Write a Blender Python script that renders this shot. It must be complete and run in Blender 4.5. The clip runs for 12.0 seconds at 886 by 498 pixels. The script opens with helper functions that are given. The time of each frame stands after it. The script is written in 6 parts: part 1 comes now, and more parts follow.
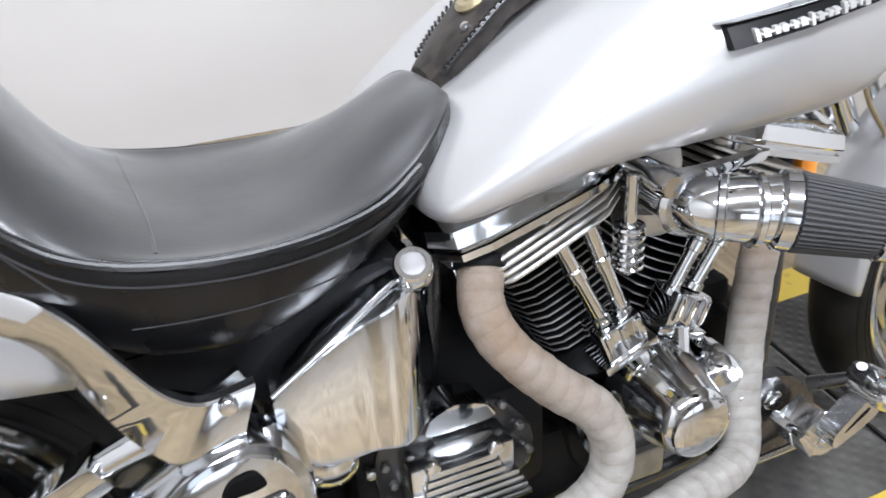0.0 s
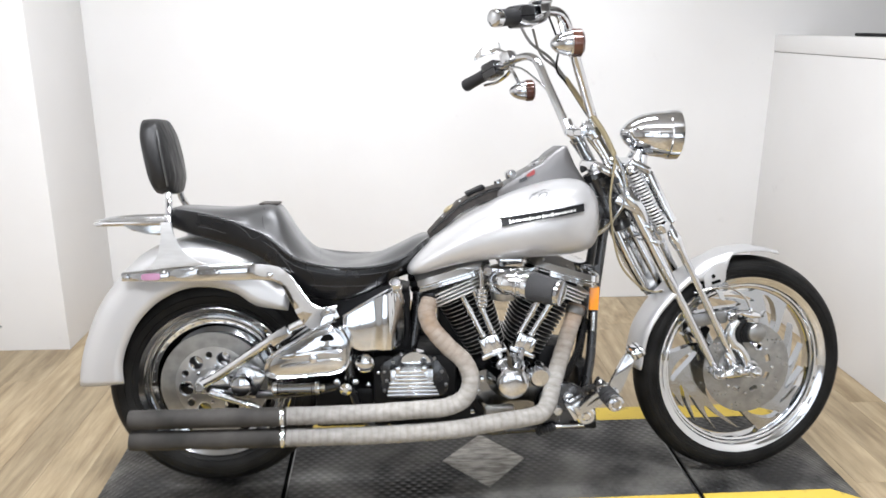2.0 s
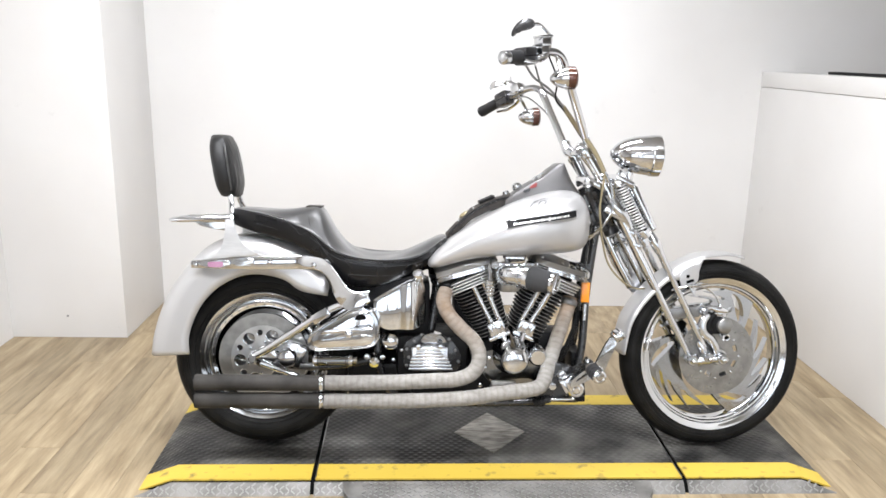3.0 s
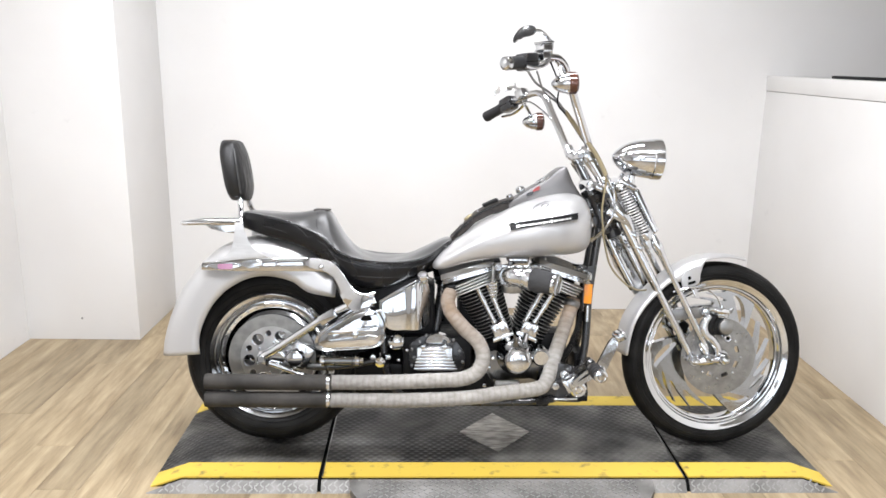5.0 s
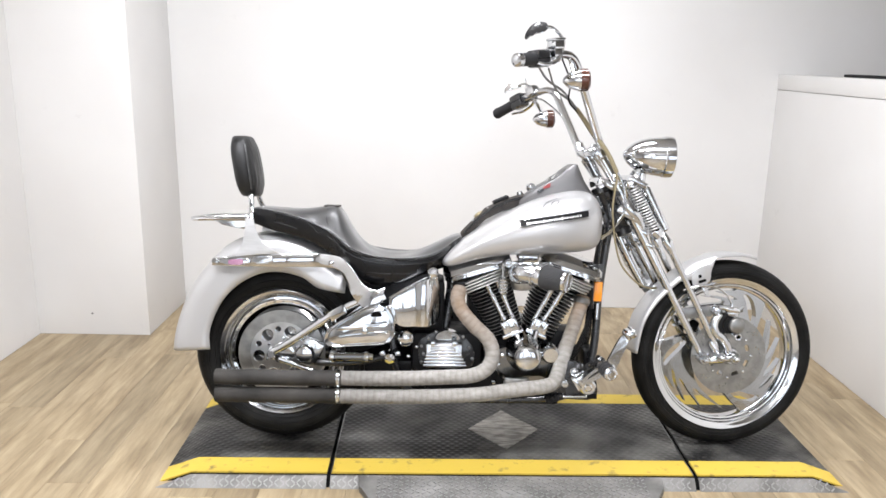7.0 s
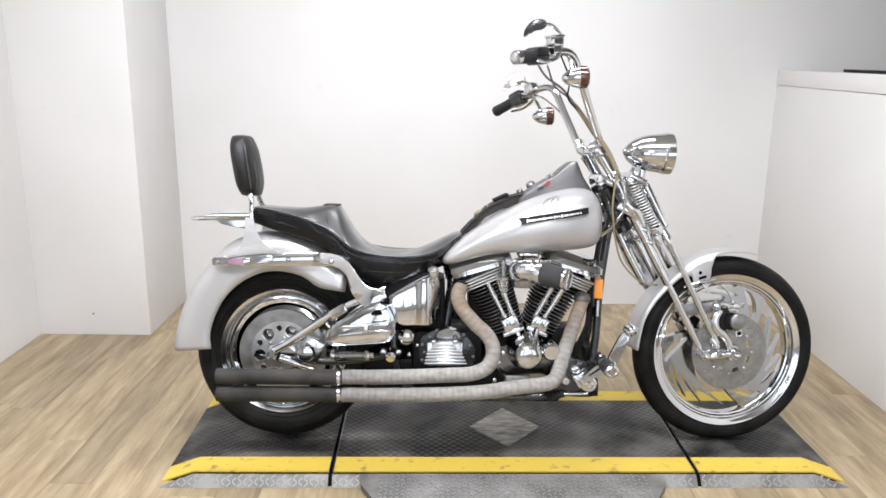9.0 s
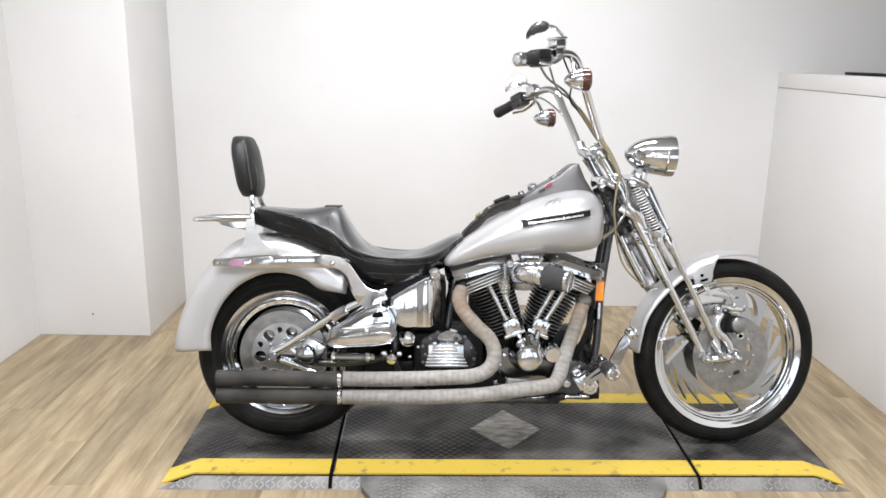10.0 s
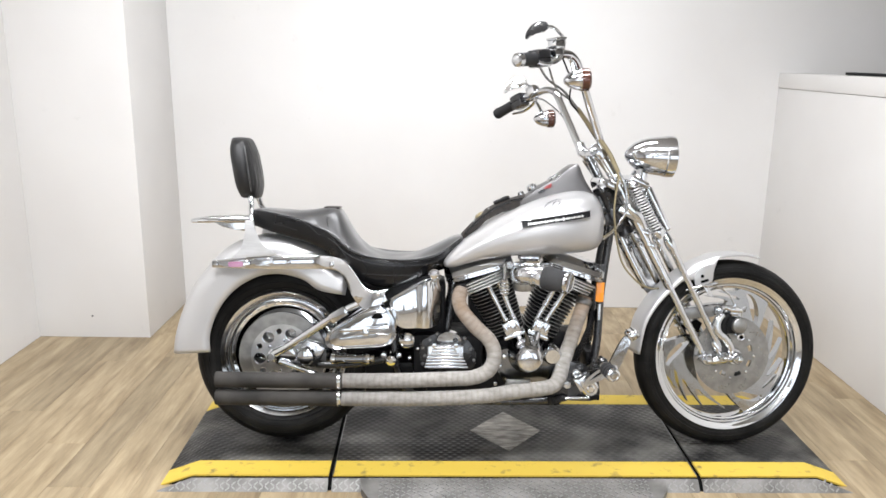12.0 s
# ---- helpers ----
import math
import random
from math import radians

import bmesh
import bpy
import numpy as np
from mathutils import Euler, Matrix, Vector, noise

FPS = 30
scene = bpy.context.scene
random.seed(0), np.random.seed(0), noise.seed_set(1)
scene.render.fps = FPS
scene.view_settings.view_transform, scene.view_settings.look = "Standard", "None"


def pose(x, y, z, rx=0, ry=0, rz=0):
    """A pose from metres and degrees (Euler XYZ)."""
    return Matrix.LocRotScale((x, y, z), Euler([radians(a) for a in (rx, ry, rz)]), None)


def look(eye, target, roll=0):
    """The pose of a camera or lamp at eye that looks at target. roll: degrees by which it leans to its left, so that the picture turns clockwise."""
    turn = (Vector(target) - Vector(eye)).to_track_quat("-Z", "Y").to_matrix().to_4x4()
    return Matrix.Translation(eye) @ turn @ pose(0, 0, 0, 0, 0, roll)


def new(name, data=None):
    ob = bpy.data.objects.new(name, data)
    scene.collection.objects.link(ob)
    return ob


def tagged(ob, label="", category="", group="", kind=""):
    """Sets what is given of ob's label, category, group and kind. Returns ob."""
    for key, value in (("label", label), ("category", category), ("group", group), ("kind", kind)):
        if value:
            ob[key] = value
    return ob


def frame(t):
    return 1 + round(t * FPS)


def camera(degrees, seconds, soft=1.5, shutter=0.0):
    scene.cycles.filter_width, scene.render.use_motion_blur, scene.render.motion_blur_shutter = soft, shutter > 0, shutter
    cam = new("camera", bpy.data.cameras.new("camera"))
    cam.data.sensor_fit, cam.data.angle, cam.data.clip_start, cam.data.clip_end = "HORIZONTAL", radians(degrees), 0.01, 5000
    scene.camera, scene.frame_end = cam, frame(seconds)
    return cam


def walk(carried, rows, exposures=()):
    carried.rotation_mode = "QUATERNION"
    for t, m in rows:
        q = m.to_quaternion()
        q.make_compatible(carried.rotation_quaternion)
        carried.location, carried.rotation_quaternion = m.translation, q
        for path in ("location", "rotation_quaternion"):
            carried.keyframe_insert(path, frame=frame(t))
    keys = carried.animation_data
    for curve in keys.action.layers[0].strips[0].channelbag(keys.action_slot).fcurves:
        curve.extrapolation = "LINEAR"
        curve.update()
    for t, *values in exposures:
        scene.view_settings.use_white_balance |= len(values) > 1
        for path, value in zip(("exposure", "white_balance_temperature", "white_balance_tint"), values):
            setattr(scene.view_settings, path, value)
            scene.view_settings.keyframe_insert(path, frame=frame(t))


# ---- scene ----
cam = camera(59.5, 12.0, soft=1.6, shutter=0.3)
PATH = [
    (0, (0.377, -0.687, 1.172), (1.022, 0.832, 0.043), -0.2),
    (0.2, (0.415, -0.781, 1.228), (0.888, 0.784, 0.077), -1.9),
    (0.5, (0.396, -0.986, 1.276), (0.827, 0.673, 0.245), -0.3),
    (0.8, (0.473, -1.198, 1.327), (0.747, 0.556, 0.406), 0.4),
    (1, (0.493, -1.366, 1.344), (0.763, 0.405, 0.455), 4.3),
    (1.2, (0.554, -1.55, 1.389), (0.774, 0.276, 0.605), 2.3),
    (1.5, (0.516, -1.856, 1.415), (0.743, 0.009, 0.731), 1.8),
    (1.7, (0.544, -2.04, 1.446), (0.73, -0.138, 0.857), 1.0),
    (2, (0.596, -2.267, 1.465), (0.71, -0.349, 0.91), 0.3),
    (2.2, (0.659, -2.402, 1.471), (0.731, -0.481, 0.919), 1.2),
    (2.5, (0.636, -2.547, 1.498), (0.699, -0.605, 1.024), 0.6),
    (3, (0.578, -2.728, 1.492), (0.647, -0.79, 1.002), 1.2),
    (3.2, (0.565, -2.742, 1.5), (0.638, -0.802, 1.015), 1.5),
    (3.8, (0.597, -2.778, 1.494), (0.644, -0.836, 1.014), 1.0),
    (5, (0.605, -2.784, 1.493), (0.642, -0.842, 1.017), 0.9),
    (5.5, (0.596, -2.779, 1.488), (0.627, -0.84, 1.002), 0.8),
    (6, (0.598, -2.779, 1.489), (0.625, -0.838, 1.008), 1.1),
    (6.5, (0.591, -2.781, 1.483), (0.62, -0.839, 1.008), 1.1),
    (7, (0.594, -2.785, 1.486), (0.613, -0.843, 1.006), 1.1),
    (9, (0.595, -2.784, 1.488), (0.613, -0.844, 1.002), 0.7),
    (9.5, (0.592, -2.782, 1.488), (0.606, -0.842, 1.001), 0.8),
    (10, (0.586, -2.777, 1.492), (0.607, -0.837, 1.007), 0.9),
    (10.5, (0.596, -2.774, 1.493), (0.614, -0.834, 1.008), 0.7),
    (11, (0.593, -2.771, 1.487), (0.612, -0.831, 1.001), 0.8),
    (11.5, (0.596, -2.774, 1.486), (0.615, -0.832, 1.01), 0.7),
    (12, (0.592, -2.77, 1.488), (0.61, -0.828, 1.007), 0.8),
]
EXPOSURES = [(0.0, -0.15, 6200, 13), (1.0, -0.08, 6300, 13), (2.0, -0.04, 6450, 12), (3.0, 0.0, 6550, 12), (6.5, -0.04, 6550, 13), (9.0, -0.19, 6500, 13), (11.0, -0.16, 6600, 12), (12.0, -0.13, 6600, 12)]
walk(cam, [(t, look(eye, target, roll)) for t, eye, target, roll in PATH], EXPOSURES)

# ---- light ----
world = bpy.data.worlds.new("world")
world.use_nodes = True
world.node_tree.nodes["Background"].inputs[0].default_value = (0.9, 0.95, 1.0, 1)
world.node_tree.nodes["Background"].inputs[1].default_value = 0.05
scene.world = world


def ceiling_lamp(name, at, target, size, watts, tint=(1.0, 1.0, 1.0), spread=128):
    data = bpy.data.lights.new(name, "AREA")
    data.shape, data.size, data.size_y, data.energy, data.color = "RECTANGLE", size[0], size[1], watts, tint
    data.spread = radians(spread)
    ob = new(name, data)
    ob.matrix_world = look(at, target)
    return ob


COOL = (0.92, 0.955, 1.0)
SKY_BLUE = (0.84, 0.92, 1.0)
# area lamps in unseen windows added behind the camera, for front fill
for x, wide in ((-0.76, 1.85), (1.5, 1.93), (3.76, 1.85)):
    ceiling_lamp("added_window_light", (x, -6.97, 1.5), (x, 0.0, 1.45), (wide, 2.1), 21, SKY_BLUE, 150)
# ceiling tubes
ceiling_lamp("ceiling_tube_light", (-0.4, -1.3, 2.9), (-0.4, -0.6, 0.0), (1.25, 0.3), 71, COOL, 160)
ceiling_lamp("ceiling_tube_light", (1.35, -1.3, 2.9), (1.5, -0.6, 0.0), (1.25, 0.3), 56, COOL, 160)
ceiling_lamp("ceiling_tube_light", (0.75, -5.9, 2.9), (0.75, -4.4, 0.0), (1.25, 0.3), 72, COOL, 150)
ceiling_lamp("ceiling_tube_light", (0.75, 0.4, 2.9), (0.75, 0.4, 0.0), (1.6, 0.3), 54, COOL, 165)

# upward lamps added to brighten the ceiling; no such fittings are known
ceiling_lamp("ceiling_fill", (0.75, -1.3, 2.6), (0.75, -1.31, 3.0), (3.4, 0.2), 34, COOL, 170)
ceiling_lamp("ceiling_fill", (0.75, -4.2, 2.6), (0.75, -4.21, 3.0), (3.4, 0.2), 26, COOL, 170)

# ---- materials ----


def material(name, colour, rough=0.5, metal=0.0, coat=0.0, coat_rough=0.05):
    m = bpy.data.materials.new(name)
    m.use_nodes = True
    b = m.node_tree.nodes["Principled BSDF"]
    b.inputs["Base Color"].default_value = (*colour, 1)
    b.inputs["Roughness"].default_value = rough
    b.inputs["Metallic"].default_value = metal
    b.inputs["Coat Weight"].default_value = coat
    b.inputs["Coat Roughness"].default_value = coat_rough
    return m


def node(m, kind, **inputs):
    n = m.node_tree.nodes.new(kind)
    for key, value in inputs.items():
        n.inputs[key.replace("_", " ")].default_value = value
    return n


def wire(m, a, out, b, into):
    m.node_tree.links.new(a.outputs[out], b.inputs[into])


def shader(m):
    return m.node_tree.nodes["Principled BSDF"]


def coords(m, scale=(1, 1, 1), which="Object"):
    t, p = node(m, "ShaderNodeTexCoord"), node(m, "ShaderNodeMapping")
    p.inputs["Scale"].default_value = scale
    wire(m, t, which, p, "Vector")
    return p


def mottled(m, low, high, scale=6.0, detail=6.0, spread=(0.35, 0.65), stretch=(1, 1, 1)):
    """Colour that drifts between two tones."""
    c, n, r = coords(m, stretch), node(m, "ShaderNodeTexNoise", Scale=scale, Detail=detail), node(m, "ShaderNodeValToRGB")
    wire(m, c, "Vector", n, "Vector")
    wire(m, n, "Fac", r, "Fac")
    r.color_ramp.elements[0].position, r.color_ramp.elements[1].position = spread
    r.color_ramp.elements[0].color, r.color_ramp.elements[1].color = (*low, 1), (*high, 1)
    wire(m, r, "Color", shader(m), "Base Color")
    return r


def uneven_gloss(m, low, high, scale=8.0, stretch=(1, 1, 1)):
    c, n, r = coords(m, stretch), node(m, "ShaderNodeTexNoise", Scale=scale, Detail=5.0), node(m, "ShaderNodeMapRange")
    r.inputs["From Min"].default_value, r.inputs["From Max"].default_value = 0.3, 0.7
    r.inputs["To Min"].default_value, r.inputs["To Max"].default_value = low, high
    wire(m, c, "Vector", n, "Vector")
    wire(m, n, "Fac", r, "Value")
    wire(m, r, "Result", shader(m), "Roughness")


def relief(m, scale=60.0, strength=0.2, depth=0.002, kind="ShaderNodeTexNoise", stretch=(1, 1, 1)):
    c, n, b = coords(m, stretch), node(m, kind, Scale=scale), node(m, "ShaderNodeBump", Strength=strength, Distance=depth)
    wire(m, c, "Vector", n, "Vector")
    wire(m, n, "Fac" if kind == "ShaderNodeTexNoise" else "Distance", b, "Height")
    wire(m, b, "Normal", shader(m), "Normal")


CHROME = material("chrome", (0.66, 0.675, 0.695), 0.05, 1.0)
uneven_gloss(CHROME, 0.03, 0.12, 22)
relief(CHROME, 24, 0.16, 0.004)
WAVY_CHROME = material("wavy_chrome", (0.70, 0.715, 0.735), 0.04, 1.0)
uneven_gloss(WAVY_CHROME, 0.06, 0.15, 10)
relief(WAVY_CHROME, 20, 0.4, 0.006, stretch=(1, 1, 0.12))
DARK_CHROME = material("smoked_chrome", (0.23, 0.235, 0.24), 0.1, 1.0)
uneven_gloss(DARK_CHROME, 0.06, 0.16, 12)
POLISHED = material("polished_aluminium", (0.62, 0.635, 0.65), 0.16, 1.0)
uneven_gloss(POLISHED, 0.1, 0.24, 18)
SATIN = material("satin_steel", (0.25, 0.25, 0.25), 0.42, 1.0)
mottled(SATIN, (0.22, 0.22, 0.22), (0.29, 0.29, 0.285), 30)
BRUSHED = material("brushed_stainless", (0.60, 0.60, 0.60), 0.42, 0.85)
mottled(BRUSHED, (0.55, 0.55, 0.55), (0.64, 0.64, 0.64), 18, 4.0, (0.3, 0.7), (1, 1, 6))
DASH_METAL = material("brushed_dash_metal", (0.17, 0.167, 0.167), 0.45, 1.0)
uneven_gloss(DASH_METAL, 0.4, 0.52, 10)
WHEEL_CHROME = material("dulled_wheel_chrome", (0.60, 0.605, 0.61), 0.1, 1.0)
uneven_gloss(WHEEL_CHROME, 0.06, 0.15, 14)
DISC_STEEL = material("worn_disc_steel", (0.40, 0.40, 0.39), 0.36, 1.0)
mottled(DISC_STEEL, (0.26, 0.26, 0.255), (0.36, 0.36, 0.35), 26)
CARRIER = material("worn_carrier_alloy", (0.52, 0.52, 0.515), 0.3, 1.0)
mottled(CARRIER, (0.46, 0.46, 0.455), (0.58, 0.58, 0.575), 22)
RIM = material("polished_rim_alloy", (0.70, 0.715, 0.73), 0.08, 1.0)
uneven_gloss(RIM, 0.05, 0.12, 16)
relief(RIM, 22, 0.10, 0.004)
SPOKE = material("polished_spoke_alloy", (0.46, 0.48, 0.50), 0.14, 1.0)
uneven_gloss(SPOKE, 0.09, 0.2, 20)
relief(SPOKE, 18, 0.16, 0.006)
SATIN_EDGE = material("machined_fin_edge", (0.66, 0.66, 0.655), 0.42, 1.0)
uneven_gloss(SATIN_EDGE, 0.34, 0.5, 24)
STEEL = material("bare_alloy", (0.42, 0.42, 0.41), 0.42, 1.0)
mottled(STEEL, (0.30, 0.30, 0.29), (0.5, 0.5, 0.49), 22)
PAINT = material("silver_pearl_paint", (0.455, 0.452, 0.452), 0.33, 0.5, 0.35, 0.08)
mottled(PAINT, (0.435, 0.432, 0.432), (0.48, 0.477, 0.476), 2.5, 3.0)
relief(PAINT, 1400, 0.03, 0.0005)
ART = material("grey_airbrush_paint", (0.30, 0.30, 0.30), 0.4, 0.3, 0.4, 0.12)
mottled(ART, (0.10, 0.10, 0.10), (0.30, 0.30, 0.305), 60)
SCRIPT = material("bright_script_metal", (0.68, 0.675, 0.66), 0.34, 0.7)
uneven_gloss(SCRIPT, 0.3, 0.45, 40)
BLACK = material("black_enamel", (0.012, 0.012, 0.013), 0.18, 0.0, 0.6, 0.05)
uneven_gloss(BLACK, 0.15, 0.4, 20)
MATT_BLACK = material("matt_black_metal", (0.006, 0.006, 0.0065), 0.5)
uneven_gloss(MATT_BLACK, 0.4, 0.65, 25)
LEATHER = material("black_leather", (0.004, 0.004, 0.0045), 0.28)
uneven_gloss(LEATHER, 0.22, 0.34, 7)
relief(LEATHER, 260, 0.09, 0.001)
CREASED = material("creased_black_leather", (0.009, 0.009, 0.0092), 0.42)
uneven_gloss(CREASED, 0.34, 0.55, 9)
relief(CREASED, 26, 0.7, 0.012, stretch=(1, 1, 0.35))
# scuffed black leather, its base lightened to carry the sheen on upward faces
SEAT_TOP = material("sheen_lightened_leather", (0.03, 0.03, 0.031), 0.42)
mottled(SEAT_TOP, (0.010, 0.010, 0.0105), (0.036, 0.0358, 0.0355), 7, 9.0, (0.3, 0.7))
uneven_gloss(SEAT_TOP, 0.28, 0.44, 13)
shader(SEAT_TOP).inputs["Specular IOR Level"].default_value = 0.7
relief(SEAT_TOP, 240, 0.12, 0.001)
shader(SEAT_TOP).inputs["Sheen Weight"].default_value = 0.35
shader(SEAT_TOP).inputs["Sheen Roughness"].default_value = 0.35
WORN_LEATHER = material("worn_dark_leather", (0.022, 0.019, 0.017), 0.5)
mottled(WORN_LEATHER, (0.012, 0.010, 0.009), (0.040, 0.034, 0.029), 45)
relief(WORN_LEATHER, 200, 0.35, 0.0015)
RUBBER = material("tyre_rubber", (0.008, 0.008, 0.008), 0.55)
mottled(RUBBER, (0.004, 0.004, 0.004), (0.011, 0.0108, 0.0103), 14)
relief(RUBBER, 160, 0.15, 0.001)
GRIP = material("grip_rubber", (0.018, 0.018, 0.019), 0.6)
WRAP = material("fibreglass_pipe_wrap", (0.46, 0.445, 0.42), 0.92)
_r = mottled(WRAP, (0.22, 0.208, 0.190), (0.37, 0.355, 0.332), 55, 9.0, (0.25, 0.75), (0.6, 1, 1))
relief(WRAP, 420, 0.5, 0.0015)
# heat has browned the wrap near the ports
_c, _sep, _hot, _mix = coords(WRAP), node(WRAP, "ShaderNodeSeparateXYZ"), node(WRAP, "ShaderNodeMapRange"), node(WRAP, "ShaderNodeMix")
_mix.data_type = "RGBA"
_patch = node(WRAP, "ShaderNodeTexNoise", Scale=16.0, Detail=5.0, Roughness=0.62)
_amount = node(WRAP, "ShaderNodeMath")
_amount.operation = "MULTIPLY"
wire(WRAP, _c, "Vector", _sep, "Vector")
wire(WRAP, _c, "Vector", _patch, "Vector")
wire(WRAP, _sep, "Z", _hot, "Value")
_hot.inputs["From Min"].default_value, _hot.inputs["From Max"].default_value = 0.36, 0.54
_hot.inputs["To Max"].default_value = 1.35
WRAP.node_tree.links.new(_hot.outputs["Result"], _amount.inputs[0])
WRAP.node_tree.links.new(_patch.outputs["Fac"], _amount.inputs[1])
WRAP.node_tree.links.new(_amount.outputs[0], _mix.inputs["Factor"])
WRAP.node_tree.links.new(_r.outputs["Color"], _mix.inputs[6])
_mix.inputs[7].default_value = (0.195, 0.125, 0.072, 1)
# each turn of the wrap is greyer along its outer edge
_wind, _seam, _tone = node(WRAP, "ShaderNodeAttribute"), node(WRAP, "ShaderNodeMapRange"), node(WRAP, "ShaderNodeMix")
_wind.attribute_name = "wind"
_tone.data_type, _tone.blend_type = "RGBA", "MULTIPLY"
_seam.inputs["From Min"].default_value, _seam.inputs["From Max"].default_value = 0.45, 1.0
wire(WRAP, _wind, "Fac", _seam, "Value")
WRAP.node_tree.links.new(_seam.outputs["Result"], _tone.inputs["Factor"])
WRAP.node_tree.links.new(_mix.outputs[2], _tone.inputs[6])
_tone.inputs[7].default_value = (0.86, 0.84, 0.81, 1)
# soot greys the wrap towards the mufflers
_grey, _sooty = node(WRAP, "ShaderNodeMapRange"), node(WRAP, "ShaderNodeMix")
_grey.inputs["From Min"].default_value, _grey.inputs["From Max"].default_value = 0.62, 0.26
_grey.inputs["To Max"].default_value = 0.8
wire(WRAP, _sep, "X", _grey, "Value")
_sooty.data_type, _sooty.blend_type = "RGBA", "MULTIPLY"
WRAP.node_tree.links.new(_grey.outputs["Result"], _sooty.inputs["Factor"])
WRAP.node_tree.links.new(_tone.outputs[2], _sooty.inputs[6])
_sooty.inputs[7].default_value = (0.60, 0.60, 0.61, 1)
WRAP.node_tree.links.new(_sooty.outputs[2], shader(WRAP).inputs["Base Color"])
SOOT = material("sooty_muffler_paint", (0.075, 0.07, 0.065), 0.7)
mottled(SOOT, (0.022, 0.021, 0.019), (0.052, 0.048, 0.044), 9, 6.0)
relief(SOOT, 300, 0.2, 0.001)
AMBER = material("amber_plastic", (0.95, 0.32, 0.02), 0.25, 0.0, 0.5)
relief(AMBER, 500, 0.3, 0.001, "ShaderNodeTexVoronoi")
RED = material("faded_pink_lens", (0.32, 0.16, 0.25), 0.35, 0.0, 0.6)
RED_DECAL = material("red_decal", (0.24, 0.035, 0.035), 0.35)
COPPER = material("copper_tinted_lens", (0.075, 0.028, 0.018), 0.15, 0.2, 0.5)
BRASS_CABLE = material("braided_clear_coated_cable", (0.30, 0.25, 0.15), 0.35, 0.5)
relief(BRASS_CABLE, 700, 0.3, 0.001)
FILTER = material("dark_filter_cloth", (0.055, 0.055, 0.056), 0.7)
GLASS = material("clear_glass", (0.95, 0.97, 0.97), 0.02)
shader(GLASS).inputs["Transmission Weight"].default_value = 1.0
MIRROR = material("mirror_glass", (0.9, 0.9, 0.9), 0.01, 1.0)
WALL = material("white_wall_paint", (0.655, 0.645, 0.63), 0.55)
mottled(WALL, (0.635, 0.623, 0.607), (0.675, 0.667, 0.654), 1.3, 4.0)
relief(WALL, 90, 0.06, 0.001)
# scattered rubbed grey smudges
_c, _n, _k, _mix = coords(WALL), node(WALL, "ShaderNodeTexNoise", Scale=5.5, Detail=5.0, Roughness=0.7), node(WALL, "ShaderNodeMapRange"), node(WALL, "ShaderNodeMix")
_mix.data_type = "RGBA"
_k.inputs["From Min"].default_value, _k.inputs["From Max"].default_value, _k.inputs["To Max"].default_value = 0.66, 0.80, 0.5
wire(WALL, _c, "Vector", _n, "Vector")
wire(WALL, _n, "Fac", _k, "Value")
WALL.node_tree.links.new(shader(WALL).inputs["Base Color"].links[0].from_socket, _mix.inputs[6])
WALL.node_tree.links.new(_k.outputs["Result"], _mix.inputs["Factor"])
_mix.inputs[7].default_value = (0.48, 0.47, 0.455, 1)
WALL.node_tree.links.new(_mix.outputs[2], shader(WALL).inputs["Base Color"])
CEILING = material("white_ceiling_paint", (0.62, 0.615, 0.61), 0.8)
relief(CEILING, 60, 0.1, 0.002)
# far wall colour darkened to stand for the dim space beyond the partition
SHADE_WALL = material("shaded_far_wall_paint", (0.32, 0.30, 0.28), 0.7)
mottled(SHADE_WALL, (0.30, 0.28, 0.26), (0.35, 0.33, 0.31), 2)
DIM_WALL = material("grey_wall_paint", (0.66, 0.655, 0.65), 0.7)
mottled(DIM_WALL, (0.63, 0.625, 0.62), (0.69, 0.685, 0.68), 2)
YELLOW = material("yellow_marking_paint", (0.57, 0.43, 0.09), 0.6)
mottled(YELLOW, (0.20, 0.15, 0.045), (0.56, 0.40, 0.055), 22, 10.0, (0.27, 0.42))
relief(YELLOW, 120, 0.3, 0.002)
TREAD = material("scuffed_tread_plate", (0.22, 0.215, 0.205), 0.6, 0.35)
mottled(TREAD, (0.13, 0.126, 0.118), (0.27, 0.262, 0.248), 9, 8.0)
uneven_gloss(TREAD, 0.5, 0.7, 12)
TREAD_BAR = material("bright_worn_tread_bar", (0.27, 0.265, 0.255), 0.5, 0.4)
uneven_gloss(TREAD_BAR, 0.35, 0.55, 30)
BARE = material("scratched_bare_plate", (0.42, 0.40, 0.37), 0.5, 0.6)
mottled(BARE, (0.22, 0.205, 0.185), (0.55, 0.53, 0.49), 35, 9.0, (0.35, 0.62), (0.5, 2.5, 1))
relief(BARE, 90, 0.4, 0.002, stretch=(0.5, 3, 1))
GAP = material("dark_gap", (0.006, 0.006, 0.006), 0.9)

DECK = material("ribbed_black_mat", (0.04, 0.04, 0.041), 0.55)
mottled(DECK, (0.018, 0.0175, 0.017), (0.165, 0.160, 0.146), 5, 12.0, (0.43, 0.78))
_c, _w1, _w2 = coords(DECK), node(DECK, "ShaderNodeTexWave", Scale=13.0, Distortion=0.3), node(DECK, "ShaderNodeTexWave", Scale=13.0, Distortion=0.3)
_w1.bands_direction, _w2.bands_direction = "X", "Y"
_mix, _bump = node(DECK, "ShaderNodeMath"), node(DECK, "ShaderNodeBump", Strength=0.55, Distance=0.004)
_mix.operation = "MULTIPLY"
_tilt = _c
_tilt.inputs["Rotation"].default_value = (0, 0, radians(45))
